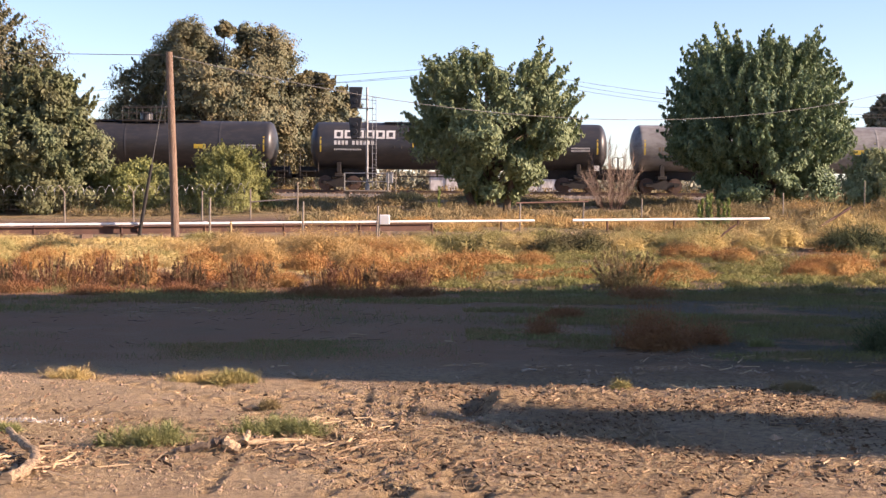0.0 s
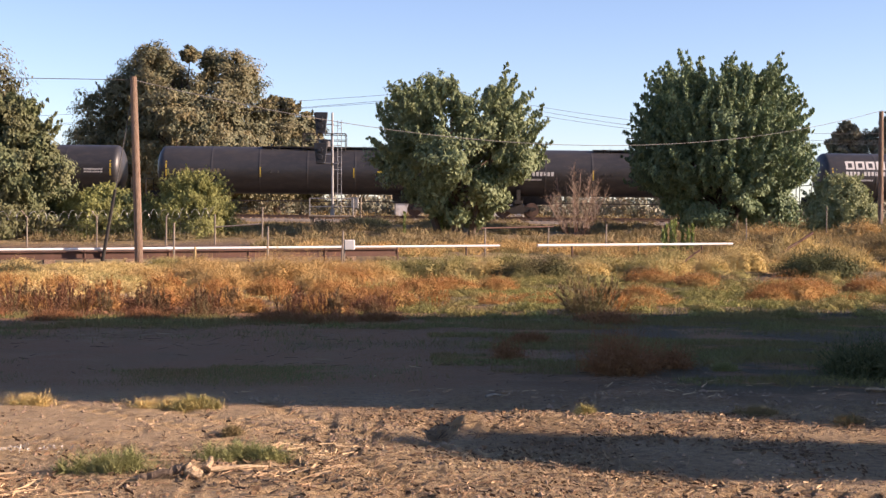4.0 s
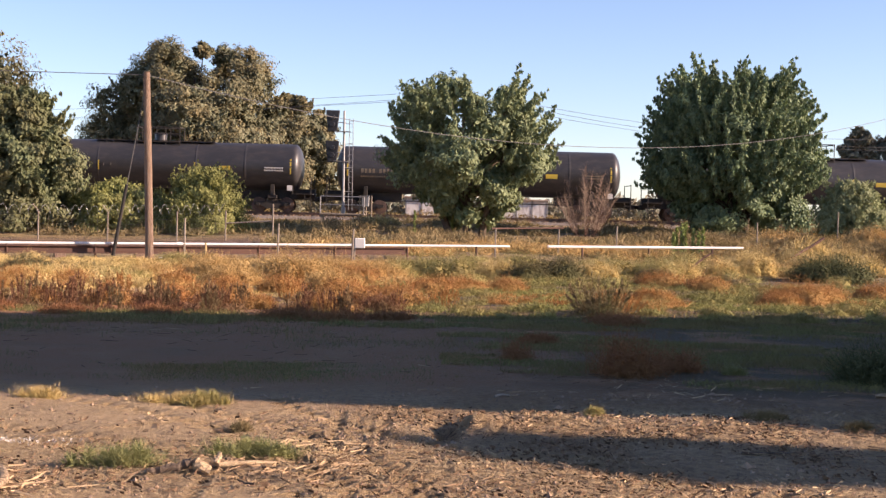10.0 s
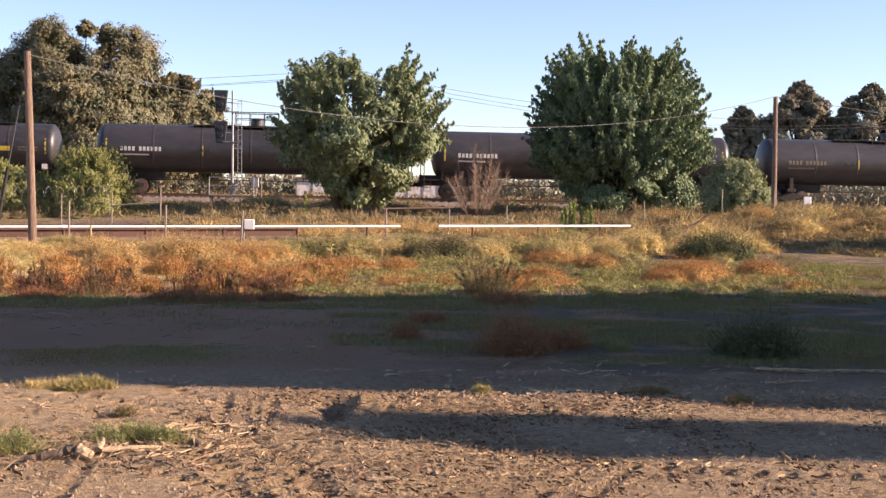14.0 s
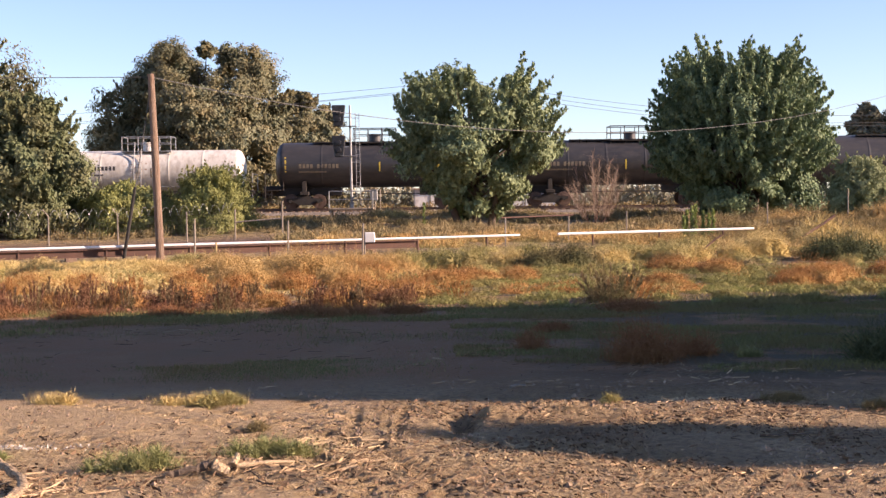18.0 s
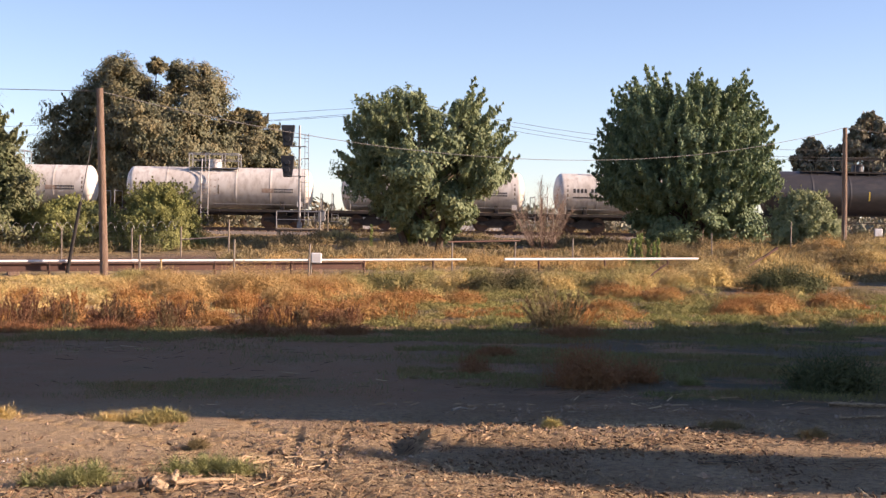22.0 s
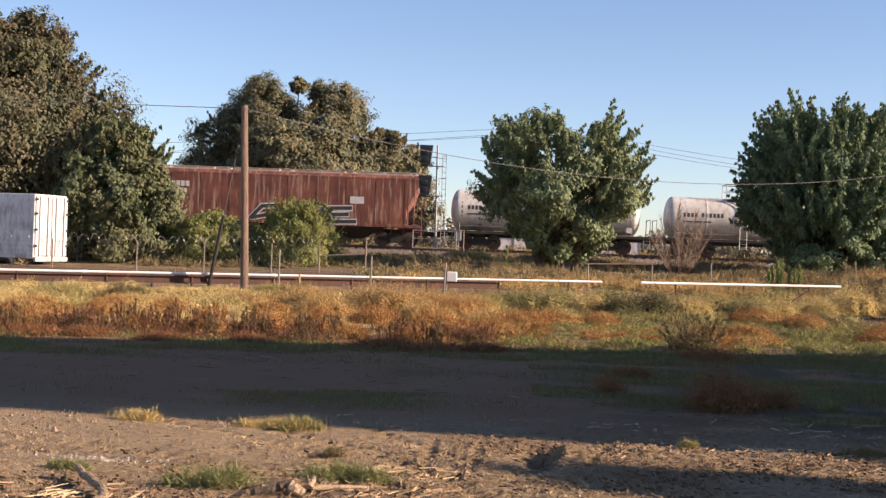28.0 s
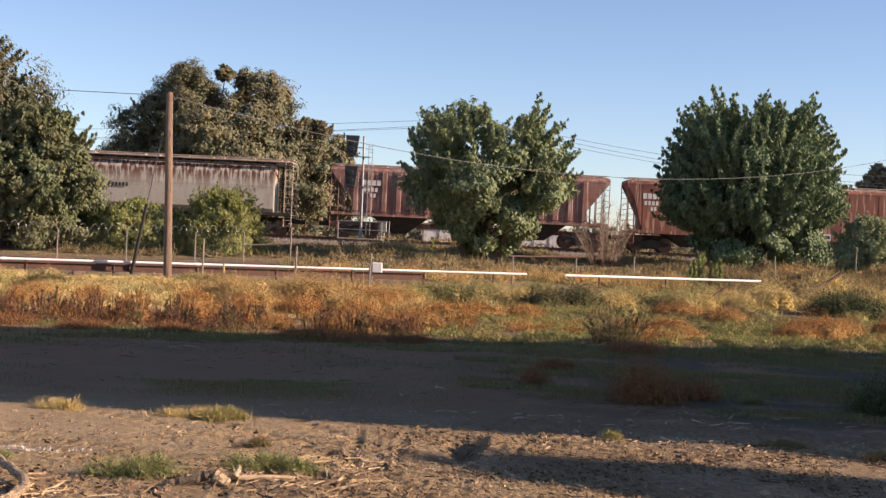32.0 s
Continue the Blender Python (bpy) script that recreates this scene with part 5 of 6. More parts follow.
def sprays(cx, cy, r, h, n, size, lift=0.0):
    """Bushy plants: short twig faces that fan out of each centre, denser at the rim: (m, 3, 3)."""
    m = len(cx) * n
    c = np.repeat(np.stack([cx, cy], 1), n, 0)
    rr, hh = np.repeat(r, n), np.repeat(h, n)
    z = np.repeat(height_at(cx, cy), n)
    d = rng.normal(size=(m, 3))
    d[:, 2] = np.abs(d[:, 2])
    d /= np.linalg.norm(d, axis=1)[:, None]
    q = rng.random(m) ** 0.3
    lump = 0.75 + 0.5 * np.sin(d[:, 0] * 5 + rr * 40) * np.sin(d[:, 1] * 5 + hh * 30)
    p = np.stack([c[:, 0] + d[:, 0] * rr * q * lump, c[:, 1] + d[:, 1] * rr * q * lump, z + lift + d[:, 2] * hh * q * lump], 1)
    dirn = d + rng.normal(size=(m, 3)) * 0.45
    dirn[:, 2] += 0.22
    # most twigs lie along the rim, the rest stand out of it
    flat = rng.random(m) < 0.5
    tang = np.cross(d, rng.normal(size=(m, 3)))
    tang /= np.linalg.norm(tang, axis=1)[:, None] + 1e-6
    dirn = np.where(flat[:, None], tang + 0.45 * d, dirn)
    dirn /= np.linalg.norm(dirn, axis=1)[:, None]
    s = 1.35 * size * rng.uniform(0.5, 1.6, m)
    side = np.cross(dirn, np.where(flat[:, None], d, rng.normal(size=(m, 3))))
    side /= np.linalg.norm(side, axis=1)[:, None] + 1e-6
    side *= (s * np.where(flat, 0.085, 0.05))[:, None]
    return np.stack([p - side, p + side, p + dirn * s[:, None]], 1)


def cores(cx, cy, r, h, n, size):
    """The close dark inside of bushy plants: broad faces under the twigs: (m, 3, 3)."""
    m = len(cx) * n
    c = np.repeat(np.stack([cx, cy], 1), n, 0)
    d = rng.normal(size=(m, 3))
    d[:, 2] = np.abs(d[:, 2])
    d /= np.linalg.norm(d, axis=1)[:, None]
    q = rng.uniform(0.35, 0.68, m)
    p = np.stack([c[:, 0] + d[:, 0] * np.repeat(r, n) * q, c[:, 1] + d[:, 1] * np.repeat(r, n) * q, np.repeat(height_at(cx, cy), n) + d[:, 2] * np.repeat(h, n) * q], 1)
    u = np.cross(d, rng.normal(size=(m, 3)))
    u *= (size * rng.uniform(0.7, 1.4, m) / (np.linalg.norm(u, axis=1) + 1e-6))[:, None]
    w = np.cross(d, u)
    return np.stack([p - u, p + u * 0.6 + w, p + u * 0.4 - w], 1)


def stuff(name, faces, mat, label, category):
    return tagged(new(name, soup(name, np.concatenate(faces), mat, 3)), label, category, kind="stuff")


def scatter(n, x0, x1, y0, y1, density=None):
    x, y = rng.uniform(x0, x1, n), rng.uniform(y0, y1, n)
    if density is not None:
        k = rng.random(n) < density(x, y)
        x, y = x[k], y[k]
    return x, y


def in_view(x, y, margin=1.5):
    """Only the stretch of land that the yard looks out on."""
    return (x > -0.44 * y - margin) & (x < 0.47 * y + margin)


def plants(name, mat, label, n, x0, x1, y0, y1, dens, r, h, count, size, seed, stalks=0):
    global rng
    rng = np.random.default_rng(seed)
    x, y = scatter(n, x0, x1, y0, y1, lambda a, b: dens(a, b) * in_view(a, b))
    rr = rng.uniform(r[0], r[1], len(x))
    hh = rng.uniform(h[0], h[1], len(x)) * (0.25 + 1.3 * vnoise(x * 0.8, y * 0.8, seed))
    out = [sprays(x, y, rr, hh, count, size), cores(x, y, rr, hh, 30 + count // 5, 0.055 * float(np.mean(rr)) + 0.006)]
    if stalks:
        k = np.repeat(np.arange(len(x)), stalks)
        sx, sy = x[k] + rng.normal(size=len(k)) * rr[k] * 0.5, y[k] + rng.normal(size=len(k)) * rr[k] * 0.5
        out.append(blades(sx, sy, hh[k] * rng.uniform(0.8, 1.5, len(k)), 0.00028 * sy, hh[k] * 0.25))
    return stuff(name, out, mat, label, "weeds")


def zone(lo, hi, soft=1.5):
    return lambda v: smooth(lo - soft, lo + soft, v) * (1 - smooth(hi - soft, hi + soft, v))


def before_pipe(x, y):
    """1 on the near side of the pipe's line."""
    return 1 - smooth(-1.0, -0.3, y - (36.55 + (x + 17.5) * 0.4353))


def patchy(seed, scale, lo, hi):
    return lambda x, y: smooth(lo, hi, fbm(x * scale + seed, y * scale * 1.3, seed))


LEFT = lambda x, y: 1 - smooth(-1.6, 1.2, x - 0.16 * (y - 22))
P71 = patchy(71, 0.55, 0.34, 0.5)
P61, P62, P63, P64, P65 = patchy(61, 0.5, 0.36, 0.52), patchy(62, 0.45, 0.40, 0.55), patchy(63, 0.5, 0.38, 0.54), patchy(64, 0.45, 0.50, 0.58), patchy(65, 0.4, 0.42, 0.54)
WEST = lambda x, y: 1 - smooth(-0.6, 0.6, x + 0.175 * y)
MIDDLE = lambda x, y: smooth(-0.6, 0.6, x + 0.185 * y) * (1 - smooth(-0.8, 0.8, x + 0.012 * y))
W_TAN = leafy("tan_bank_grass", (0.22, 0.15, 0.07), (0.34, 0.24, 0.11), (0.19, 0.145, 0.06), 0.9, 0.15)
# low growth between the mounds: straw on the left, green to the right, dark stalks in front
plants("dark_weeds", W_MAROON, "dark maroon weeds with upright seed stalks", 150, -12, 1.5, 20.6, 23.4, lambda x, y: P61(x, y) * LEFT(x, y), (0.15, 0.3), (0.15, 0.3), 160, 0.06, 60, 8)
plants("red_weeds", W_RED, "rust-red dry weeds growing in a low strip", 150, -13, 2.5, 22.0, 27, lambda x, y: P62(x, y) * LEFT(x, y), (0.3, 0.6), (0.12, 0.26), 900, 0.045, 61, 0)
plants("faded_weeds", W_BEIGE, "faded orange-beige weeds in low mounds", 90, -8, 1.5, 26, 40, lambda x, y: P63(x, y) * MIDDLE(x, y) * before_pipe(x, y), (0.4, 0.8), (0.10, 0.3), 1300, 0.05, 62, 0)
plants("dry_grass", W_GOLD, "low golden straw humps before the pipe", 520, -18, -3.0, 25, 40, lambda x, y: (0.15 + 0.85 * P71(x, y)) * WEST(x, y) * before_pipe(x, y), (0.25, 0.7), (0.1, 0.32), 800, 0.045, 70, 0)
plants("green_weeds", W_GREEN, "green weeds between golden humps", 90, -18, -3.5, 25, 38, lambda x, y: P64(x, y) * WEST(x, y) * before_pipe(x, y), (0.3, 0.7), (0.08, 0.22), 900, 0.05, 72, 0)
plants("red_weeds", W_RED, "scattered rust-red weeds on green ground cover", 260, -1, 14, 22.5, 29, P64, (0.2, 0.45), (0.1, 0.24), 260, 0.06, 66, 0)
# straw-coloured mounds on the left, golden grass to the right
plants("dry_grass", W_TAN, "tall golden dry grass on the bank", 1700, 6, 34, 38, 66,
       lambda x, y: smooth(3, 9, x - 0.10 * (y - 38)) * (0.25 + 0.75 * P65(x, y)), (0.4, 0.9), (0.10, 0.30), 300, 0.08, 73, 3)
plants("dry_grass", W_BEIGE, "reddish-beige dry grass on the bank", 500, 9, 34, 39, 60,
       lambda x, y: smooth(4, 10, x - 0.10 * (y - 38)) * P62(x, y), (0.4, 0.8), (0.15, 0.4), 300, 0.10, 74, 5)
plants("dry_grass", W_OLIVE, "pale straw and olive grass before the railway", 3000, -30, 30, 50, 82,
       lambda x, y: 0.85 * smooth(0.34, 0.52, fbm(x * 0.25, y * 0.25, 75)) * (1 - 0.97 * smooth(-3, -7, x) * (1 - smooth(60, 64, y))), (0.4, 0.8), (0.15, 0.42), 120, 0.17, 75, 12)
plants("dry_grass", W_BEIGE, "reddish dry grass before the fence", 700, -4, 9, 46, 56, P63, (0.3, 0.6), (0.15, 0.3), 120, 0.13, 77, 8)
# green and grey-green low weeds in the middle
plants("green_weeds", W_GREEN, "bushy yellow-green weeds in low humps", 90, -1.5, 12, 31, 45,
       lambda x, y: P65(x, y) * smooth(-2, 0.5, x - 0.05 * (y - 31)) * before_pipe(x, y), (0.4, 0.8), (0.12, 0.3), 1300, 0.055, 81, 0)
plants("olive_weeds", W_OLIVE, "grey-olive weeds around the green mounds", 130, -3, 13, 30, 47, lambda x, y: P63(x, y) * before_pipe(x, y), (0.3, 0.7), (0.10, 0.26), 900, 0.055, 82, 0)
plants("green_weeds", W_GREEN, "small green weeds among the red ones", 300, -14, 2, 22.5, 34, P64, (0.2, 0.4), (0.1, 0.2), 200, 0.06, 83, 0)


def cover(name, mat, label, n, x0, x1, y0, y1, dens, h, w, seed):
    global rng
    rng = np.random.default_rng(seed)
    x, y = scatter(n, x0, x1, y0, y1, lambda a, b: dens(a, b) * in_view(a, b, 0.5))
    hh = rng.uniform(h[0], h[1], len(x))
    return stuff(name, [blades(x, y, hh, np.full(len(x), w), hh * rng.uniform(0.3, 1.2, len(x)))], mat, label, "grass")


P97 = patchy(97, 1.0, 0.44, 0.52)
W_LOW = leafy("yellow_green_cover", (0.15, 0.165, 0.05), (0.34, 0.33, 0.115), (0.27, 0.215, 0.085), 0.9, 0.15)
W_COVER = leafy("low_green_cover", (0.12, 0.13, 0.045), (0.26, 0.25, 0.10), (0.22, 0.17, 0.07), 0.9, 0.15)
cover("low_grass", W_COVER, "low green grass in patches past the bare yard", 80000, -9, 13, 13.5, 34,
      lambda x, y: smooth(0.44, 0.52, fbm(x * 0.4, y * 0.9, 91)) * smooth(13.5, 17, y + 0.25 * x) * (0.25 + 0.75 * smooth(-3, 2, x)), (0.03, 0.10), 0.014, 91)
cover("low_grass", W_COVER, "dark green cover growing in the shade", 110000, 0.3, 7.5, 12.7, 21.5,
      lambda x, y: smooth(0.43, 0.50, fbm(x * 0.5, y * 1.5, 99)) * smooth(12.7, 13.4, y), (0.02, 0.07), 0.012, 99)
cover("low_grass", W_COVER, "thin green grass patch in the shade", 45000, -5, 0.2, 12.6, 15.6,
      lambda x, y: smooth(0.43, 0.52, fbm(x * 0.6, y * 1.2, 93)) * zone(13.0, 15.0, 0.7)(y) * (0.15 + 0.85 * zone(-2.9, -0.9, 0.5)(x)), (0.015, 0.055), 0.010, 93)
cover("low_grass", W_COVER, "low green grass at the foot of the red weeds", 40000, -8.5, 0.5, 17.0, 21.2,
      lambda x, y: smooth(0.42, 0.50, fbm(x * 0.5, y * 1.1, 94)) * smooth(17.0, 19.5, y + 0.5 * np.minimum(0, x + 4) * -1), (0.03, 0.10), 0.014, 94)
plants("low_weeds", W_LOW, "low yellow-green weeds in small humps", 2600, -2, 15, 21.2, 33, lambda x, y: P97(x, y) * smooth(-2, 1, x - 0.15 * (y - 22)), (0.12, 0.40), (0.05, 0.22), 170, 0.045, 96, 0)
cover("low_grass", W_COVER, "bright low green cover between the weeds", 25000, -2, 15, 20.6, 34,
      lambda x, y: smooth(0.44, 0.52, fbm(x * 1.1, y * 2.0, 97)) * smooth(-2, 1, x - 0.15 * (y - 22)) * (1 - smooth(30, 34, y)), (0.02, 0.085), 0.018, 97)
cover("dry_stubble", W_GOLD, "short golden straw lying over the ground", 60000, -18, 1, 23, 41,
      lambda x, y: smooth(0.34, 0.46, fbm(x * 0.7, y * 0.9, 98)) * (1 - smooth(-2.5, 0.5, x)) * before_pipe(x, y), (0.02, 0.08), 0.02, 98)
cover("dry_stubble", W_BEIGE, "short dry stubble between the weeds", 50000, -20, 30, 22, 62,
      lambda x, y: 0.8 * smooth(0.35, 0.6, fbm(x * 0.3, y * 0.3, 95)) * np.maximum(before_pipe(x, y), smooth(-6, 0, x)), (0.03, 0.09), 0.014, 95)


# ---------------------------------------------------------------- single bushes
def bush(x, y, r, h, mat, label, n, size, seed, stalks=40, close=True):
    global rng
    rng = np.random.default_rng(seed)
    t = empty("bush", pose(x, y, float(height_at(np.array([x]), np.array([y]))[0])), label, "bush")
    k = 26
    a, q = rng.uniform(0, 6.28, k), rng.random(k) ** 0.5 * 0.6
    cx, cy = x + np.cos(a) * q * r, y + np.sin(a) * q * r
    rr, hh = r * rng.uniform(0.35, 0.6, k), h * (1 - 0.5 * q) * rng.uniform(0.75, 1.1, k)
    f = sprays(cx, cy, rr, hh, n // k, size)
    if close:
        f = np.concatenate([f, cores(cx, cy, rr, hh, min(160, n // 60), min(0.045 * r, 0.0011 * y))])
    o = np.array(t.matrix_basis.translation)
    sx, sy = x + rng.normal(size=stalks) * r * 0.4, y + rng.normal(size=stalks) * r * 0.3
    g = blades(sx, sy, h * rng.uniform(0.8, 1.25, stalks), np.full(stalks, 0.00032 * y), np.full(stalks, h * 0.3))
    ob = new("foliage", soup("foliage", np.concatenate([f, g]) - o, mat, 3))
    ob.parent = t


def stalky(x, y, r, h, mat, label, n, seed):
    """A weed of stiff rising stalks that fan out, set with short seed twigs."""
    global rng
    rng = np.random.default_rng(seed)
    t = empty("stalky_weed", pose(x, y, float(height_at(np.array([x]), np.array([y]))[0]) - 0.02), label, "weed")
    out = []
    for k in range(n):
        a, q = rng.uniform(0, 6.283), math.sqrt(rng.random())
        foot = np.array([math.cos(a) * q * r * 0.6, math.sin(a) * q * r * 0.6, 0.0])
        tip = np.array([math.cos(a) * q * r, math.sin(a) * q * r, h * (1.05 - 0.45 * q * q) * rng.uniform(0.7, 1.1)])
        m = 46
        u = rng.random(m) ** 0.7
        p = foot + (tip - foot) * u[:, None] + np.array([0, 0, 0.06 * h]) * (u * (1 - u) * 4)[:, None]
        d = (tip - foot) / np.linalg.norm(tip - foot) + rng.normal(size=(m, 3)) * 0.45
        d /= np.linalg.norm(d, axis=1)[:, None]
        s = h * rng.uniform(0.05, 0.14, m)
        w = np.cross(d, rng.normal(size=(m, 3)))
        w *= (s * 0.16 / np.linalg.norm(w, axis=1))[:, None]
        out.append(np.stack([p - w, p + w, p + d * s[:, None]], 1))
        w = np.array([[0.004, 0, 0]])
        out.append(np.array([[foot - w[0], foot + w[0], tip]]))
    ob = new("stalk", soup("stalk", np.concatenate(out), mat, 3))
    ob.parent = t


# darker copy of the red weed colour, for plants standing in shade
W_SHADE = leafy("shaded_red_weeds", (0.22, 0.095, 0.045), (0.33, 0.15, 0.072), (0.26, 0.135, 0.06), 0.9, 0.3)
B_DARK = leafy("dark_olive_bush", (0.13, 0.105, 0.055), (0.22, 0.16, 0.08), (0.22, 0.11, 0.06), 0.9, 0.2)
B_TANGLE = leafy("dark_tangled_twigs", (0.09, 0.075, 0.038), (0.18, 0.14, 0.07), (0.12, 0.115, 0.05), 0.9, 0.2)
B_EDGE = leafy("olive_stalks", (0.17, 0.115, 0.06), (0.28, 0.19, 0.10), (0.18, 0.16, 0.075), 0.9, 0.3)
B_GREEN = leafy("deep_green_bush", (0.06, 0.072, 0.032), (0.11, 0.115, 0.05), None, 0.9, 0.2)
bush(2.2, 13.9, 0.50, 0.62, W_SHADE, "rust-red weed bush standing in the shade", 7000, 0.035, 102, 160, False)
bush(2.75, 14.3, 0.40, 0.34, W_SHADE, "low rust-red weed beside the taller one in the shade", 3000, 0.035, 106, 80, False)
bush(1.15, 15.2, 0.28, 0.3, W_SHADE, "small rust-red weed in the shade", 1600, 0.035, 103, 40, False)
bush(4.85, 13.9, 0.62, 0.56, B_GREEN, "dark green leafy bush standing in the shade", 8000, 0.05, 104, 120, False)
bush(-2.2, 77.5, 1.6, 0.5, W_GOLD, "yellowish weed mound beside the signal platform", 3600, 0.16, 115)
bush(13.2, 45.0, 1.1, 0.9, W_GOLD, "tall yellow dry weed mound on the bank", 4200, 0.18, 114)
# stiff dark weeds at the edge of the shade
stalky(3.05, 22.2, 0.62, 0.68, B_EDGE, "olive and red stalky weed at the shade's edge", 34, 101)
bush(3.05, 22.3, 0.52, 0.46, B_EDGE, "bushy olive and red weed at the shade's edge", 4000, 0.05, 117, 90, False)
stalky(3.45, 22.8, 0.5, 0.42, W_RED, "rust-red stalky weed beside the dark one", 50, 116)
for k, (x, y, r, h) in enumerate([(-6.3, 22.5, 0.16, 0.46), (-5.95, 22.3, 0.2, 0.40), (-5.55, 22.4, 0.2, 0.50), (-5.1, 22.7, 0.15, 0.34), (-4.3, 22.6, 0.16, 0.44), (-3.4, 22.4, 0.2, 0.40), (-2.9, 22.6, 0.16, 0.42), (-7.4, 22.0, 0.25, 0.4), (-8.2, 22.2, 0.25, 0.42), (-2.0, 22.2, 0.2, 0.34), (-1.2, 22.0, 0.2, 0.36), (-0.3, 22.2, 0.2, 0.36), (-6.8, 22.3, 0.14, 0.36)]):
    stalky(x, y, r, h, W_MAROON if k % 3 else B_DARK, "dark maroon weed with stiff upright seed stalks", 22, 250 + k)
EDGE = random.Random(57)
for k in range(18):
    stalky(EDGE.uniform(-10.5, 0.8), EDGE.uniform(22.3, 25.5), EDGE.uniform(0.16, 0.34), EDGE.uniform(0.26, 0.46), W_RED if k % 3 else W_BEIGE, "upright rust-red weed with feathery stalks", 26, 560 + k)
for k in range(34):
    stalky(EDGE.uniform(-10.0, -0.9), EDGE.uniform(20.7, 21.9), EDGE.uniform(0.10, 0.22), EDGE.uniform(0.32, 0.56), (B_DARK, W_MAROON, W_MAROON, B_EDGE)[k % 4], "dark upright weed with seed stalks at the shade's edge", 12, 510 + k)
for k, (x, y, r, h) in enumerate([(-7.0, 21.0, 0.5, 0.36), (-7.9, 21.4, 0.5, 0.36), (-4.9, 21.1, 0.5, 0.34), (-4.3, 21.5, 0.4, 0.3), (-2.6, 21.6, 0.35, 0.26), (-1.5, 21.2, 0.6, 0.36), (-0.6, 21.5, 0.5, 0.34), (-6.1, 21.7, 0.4, 0.26)]):
    bush(x, y + 0.6, r, h, W_MAROON if k % 3 == 0 else W_RED, "dark red weed at the edge of the shade", 7000, 0.045, 270 + k, 60, False)
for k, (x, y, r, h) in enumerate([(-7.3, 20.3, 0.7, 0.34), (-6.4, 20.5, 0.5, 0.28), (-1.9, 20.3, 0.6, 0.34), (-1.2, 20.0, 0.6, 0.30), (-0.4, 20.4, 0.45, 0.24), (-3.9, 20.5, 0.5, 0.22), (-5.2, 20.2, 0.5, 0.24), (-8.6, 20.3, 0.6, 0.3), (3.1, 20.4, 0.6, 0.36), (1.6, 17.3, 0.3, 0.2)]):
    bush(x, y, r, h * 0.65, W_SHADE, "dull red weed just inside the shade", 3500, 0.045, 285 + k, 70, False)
# mounds: (x, y, radius, height), by colour
RED_MOUNDS = [(-7.8, 26.6, 0.75, 0.40), (-6.9, 27.2, 0.6, 0.34), (-9.3, 26.0, 0.7, 0.36), (-3.5, 25.2, 0.55, 0.36), (-4.9, 27.5, 0.6, 0.36), (-2.6, 26.4, 0.6, 0.38), (-0.55, 23.6, 0.95, 0.50), (-1.4, 25.6, 0.6, 0.36), (-1.3, 29.6, 0.7, 0.5),
              (0.35, 27.2, 0.6, 0.36), (1.0, 27.8, 0.6, 0.34), (1.9, 28.2, 0.5, 0.3), (3.7, 25.0, 0.5, 0.3), (4.7, 26.5, 0.5, 0.26), (5.8, 31.6, 0.8, 0.42), (6.6, 30.8, 0.7, 0.38), (7.6, 26.8, 0.8, 0.5), (8.3, 27.4, 0.7, 0.42), (7.0, 25.6, 0.5, 0.3), (9.9, 28.6, 0.7, 0.4)]
FADED_MOUNDS = [(-2.7, 30.5, 1.0, 0.82), (-3.3, 32.2, 0.9, 0.62), (-4.55, 31.4, 0.85, 0.56), (-5.2, 33.6, 0.8, 0.52), (-2.0, 33.0, 0.9, 0.6), (-3.9, 28.6, 0.8, 0.42), (-1.7, 27.9, 0.7, 0.46), (-5.9, 30.2, 0.7, 0.4), (-0.9, 32.5, 0.8, 0.5)]
GOLD_MOUNDS = [(1.95, 33.4, 0.65, 0.55), (4.6, 34.5, 0.75, 0.52), (9.5, 38.0, 0.85, 0.85), (8.4, 37.0, 0.7, 0.5), (7.1, 36.6, 0.8, 0.5), (11.9, 41.0, 0.9, 0.7), (10.3, 41.5, 0.8, 0.6), (-9.6, 33.5, 0.8, 0.3), (-7.6, 35.6, 0.8, 0.25), (-11.2, 35.0, 0.9, 0.3), (-8.4, 30.0, 0.8, 0.26), (13.8, 43.5, 1.0, 0.7)]
GREEN_MOUNDS = [(0.9, 33.6, 0.85, 0.66), (0.1, 34.2, 0.7, 0.5), (5.3, 36.2, 0.85, 0.6), (6.3, 35.6, 0.8, 0.55), (2.9, 36.4, 0.9, 0.62), (-10.6, 31.6, 0.8, 0.36), (-6.6, 37.4, 0.6, 0.3), (-6.2, 28.6, 0.7, 0.26), (7.9, 40.0, 0.8, 0.6), (-0.45, 33.0, 0.5, 0.4)]
DARK_MOUNDS = [(2.65, 33.2, 0.7, 0.5), (3.5, 33.8, 0.85, 0.68), (-9.0, 31.6, 0.7, 0.4), (5.9, 33.4, 0.5, 0.34), (-5.6, 35.4, 0.5, 0.4), (1.45, 34.4, 0.5, 0.4)]
for k, (x, y, r, h) in enumerate(RED_MOUNDS):
    bush(x, y, r, h * 1.15, W_RED, "fine-twigged rust-red weed mound", 15000, 0.04, 300 + k, 60)
for k, (x, y, r, h) in enumerate(FADED_MOUNDS):
    bush(x, y, r, h * 1.15, W_BEIGE, "rounded faded orange weed mound with fine twigs", 22000, 0.042, 340 + k, 20)
for k, (x, y, r, h) in enumerate(GOLD_MOUNDS):
    bush(x, y, r, h * 1.25, W_GOLD, "golden dry weed mound on the rough ground", 17000, 0.045, 370 + k, 20)
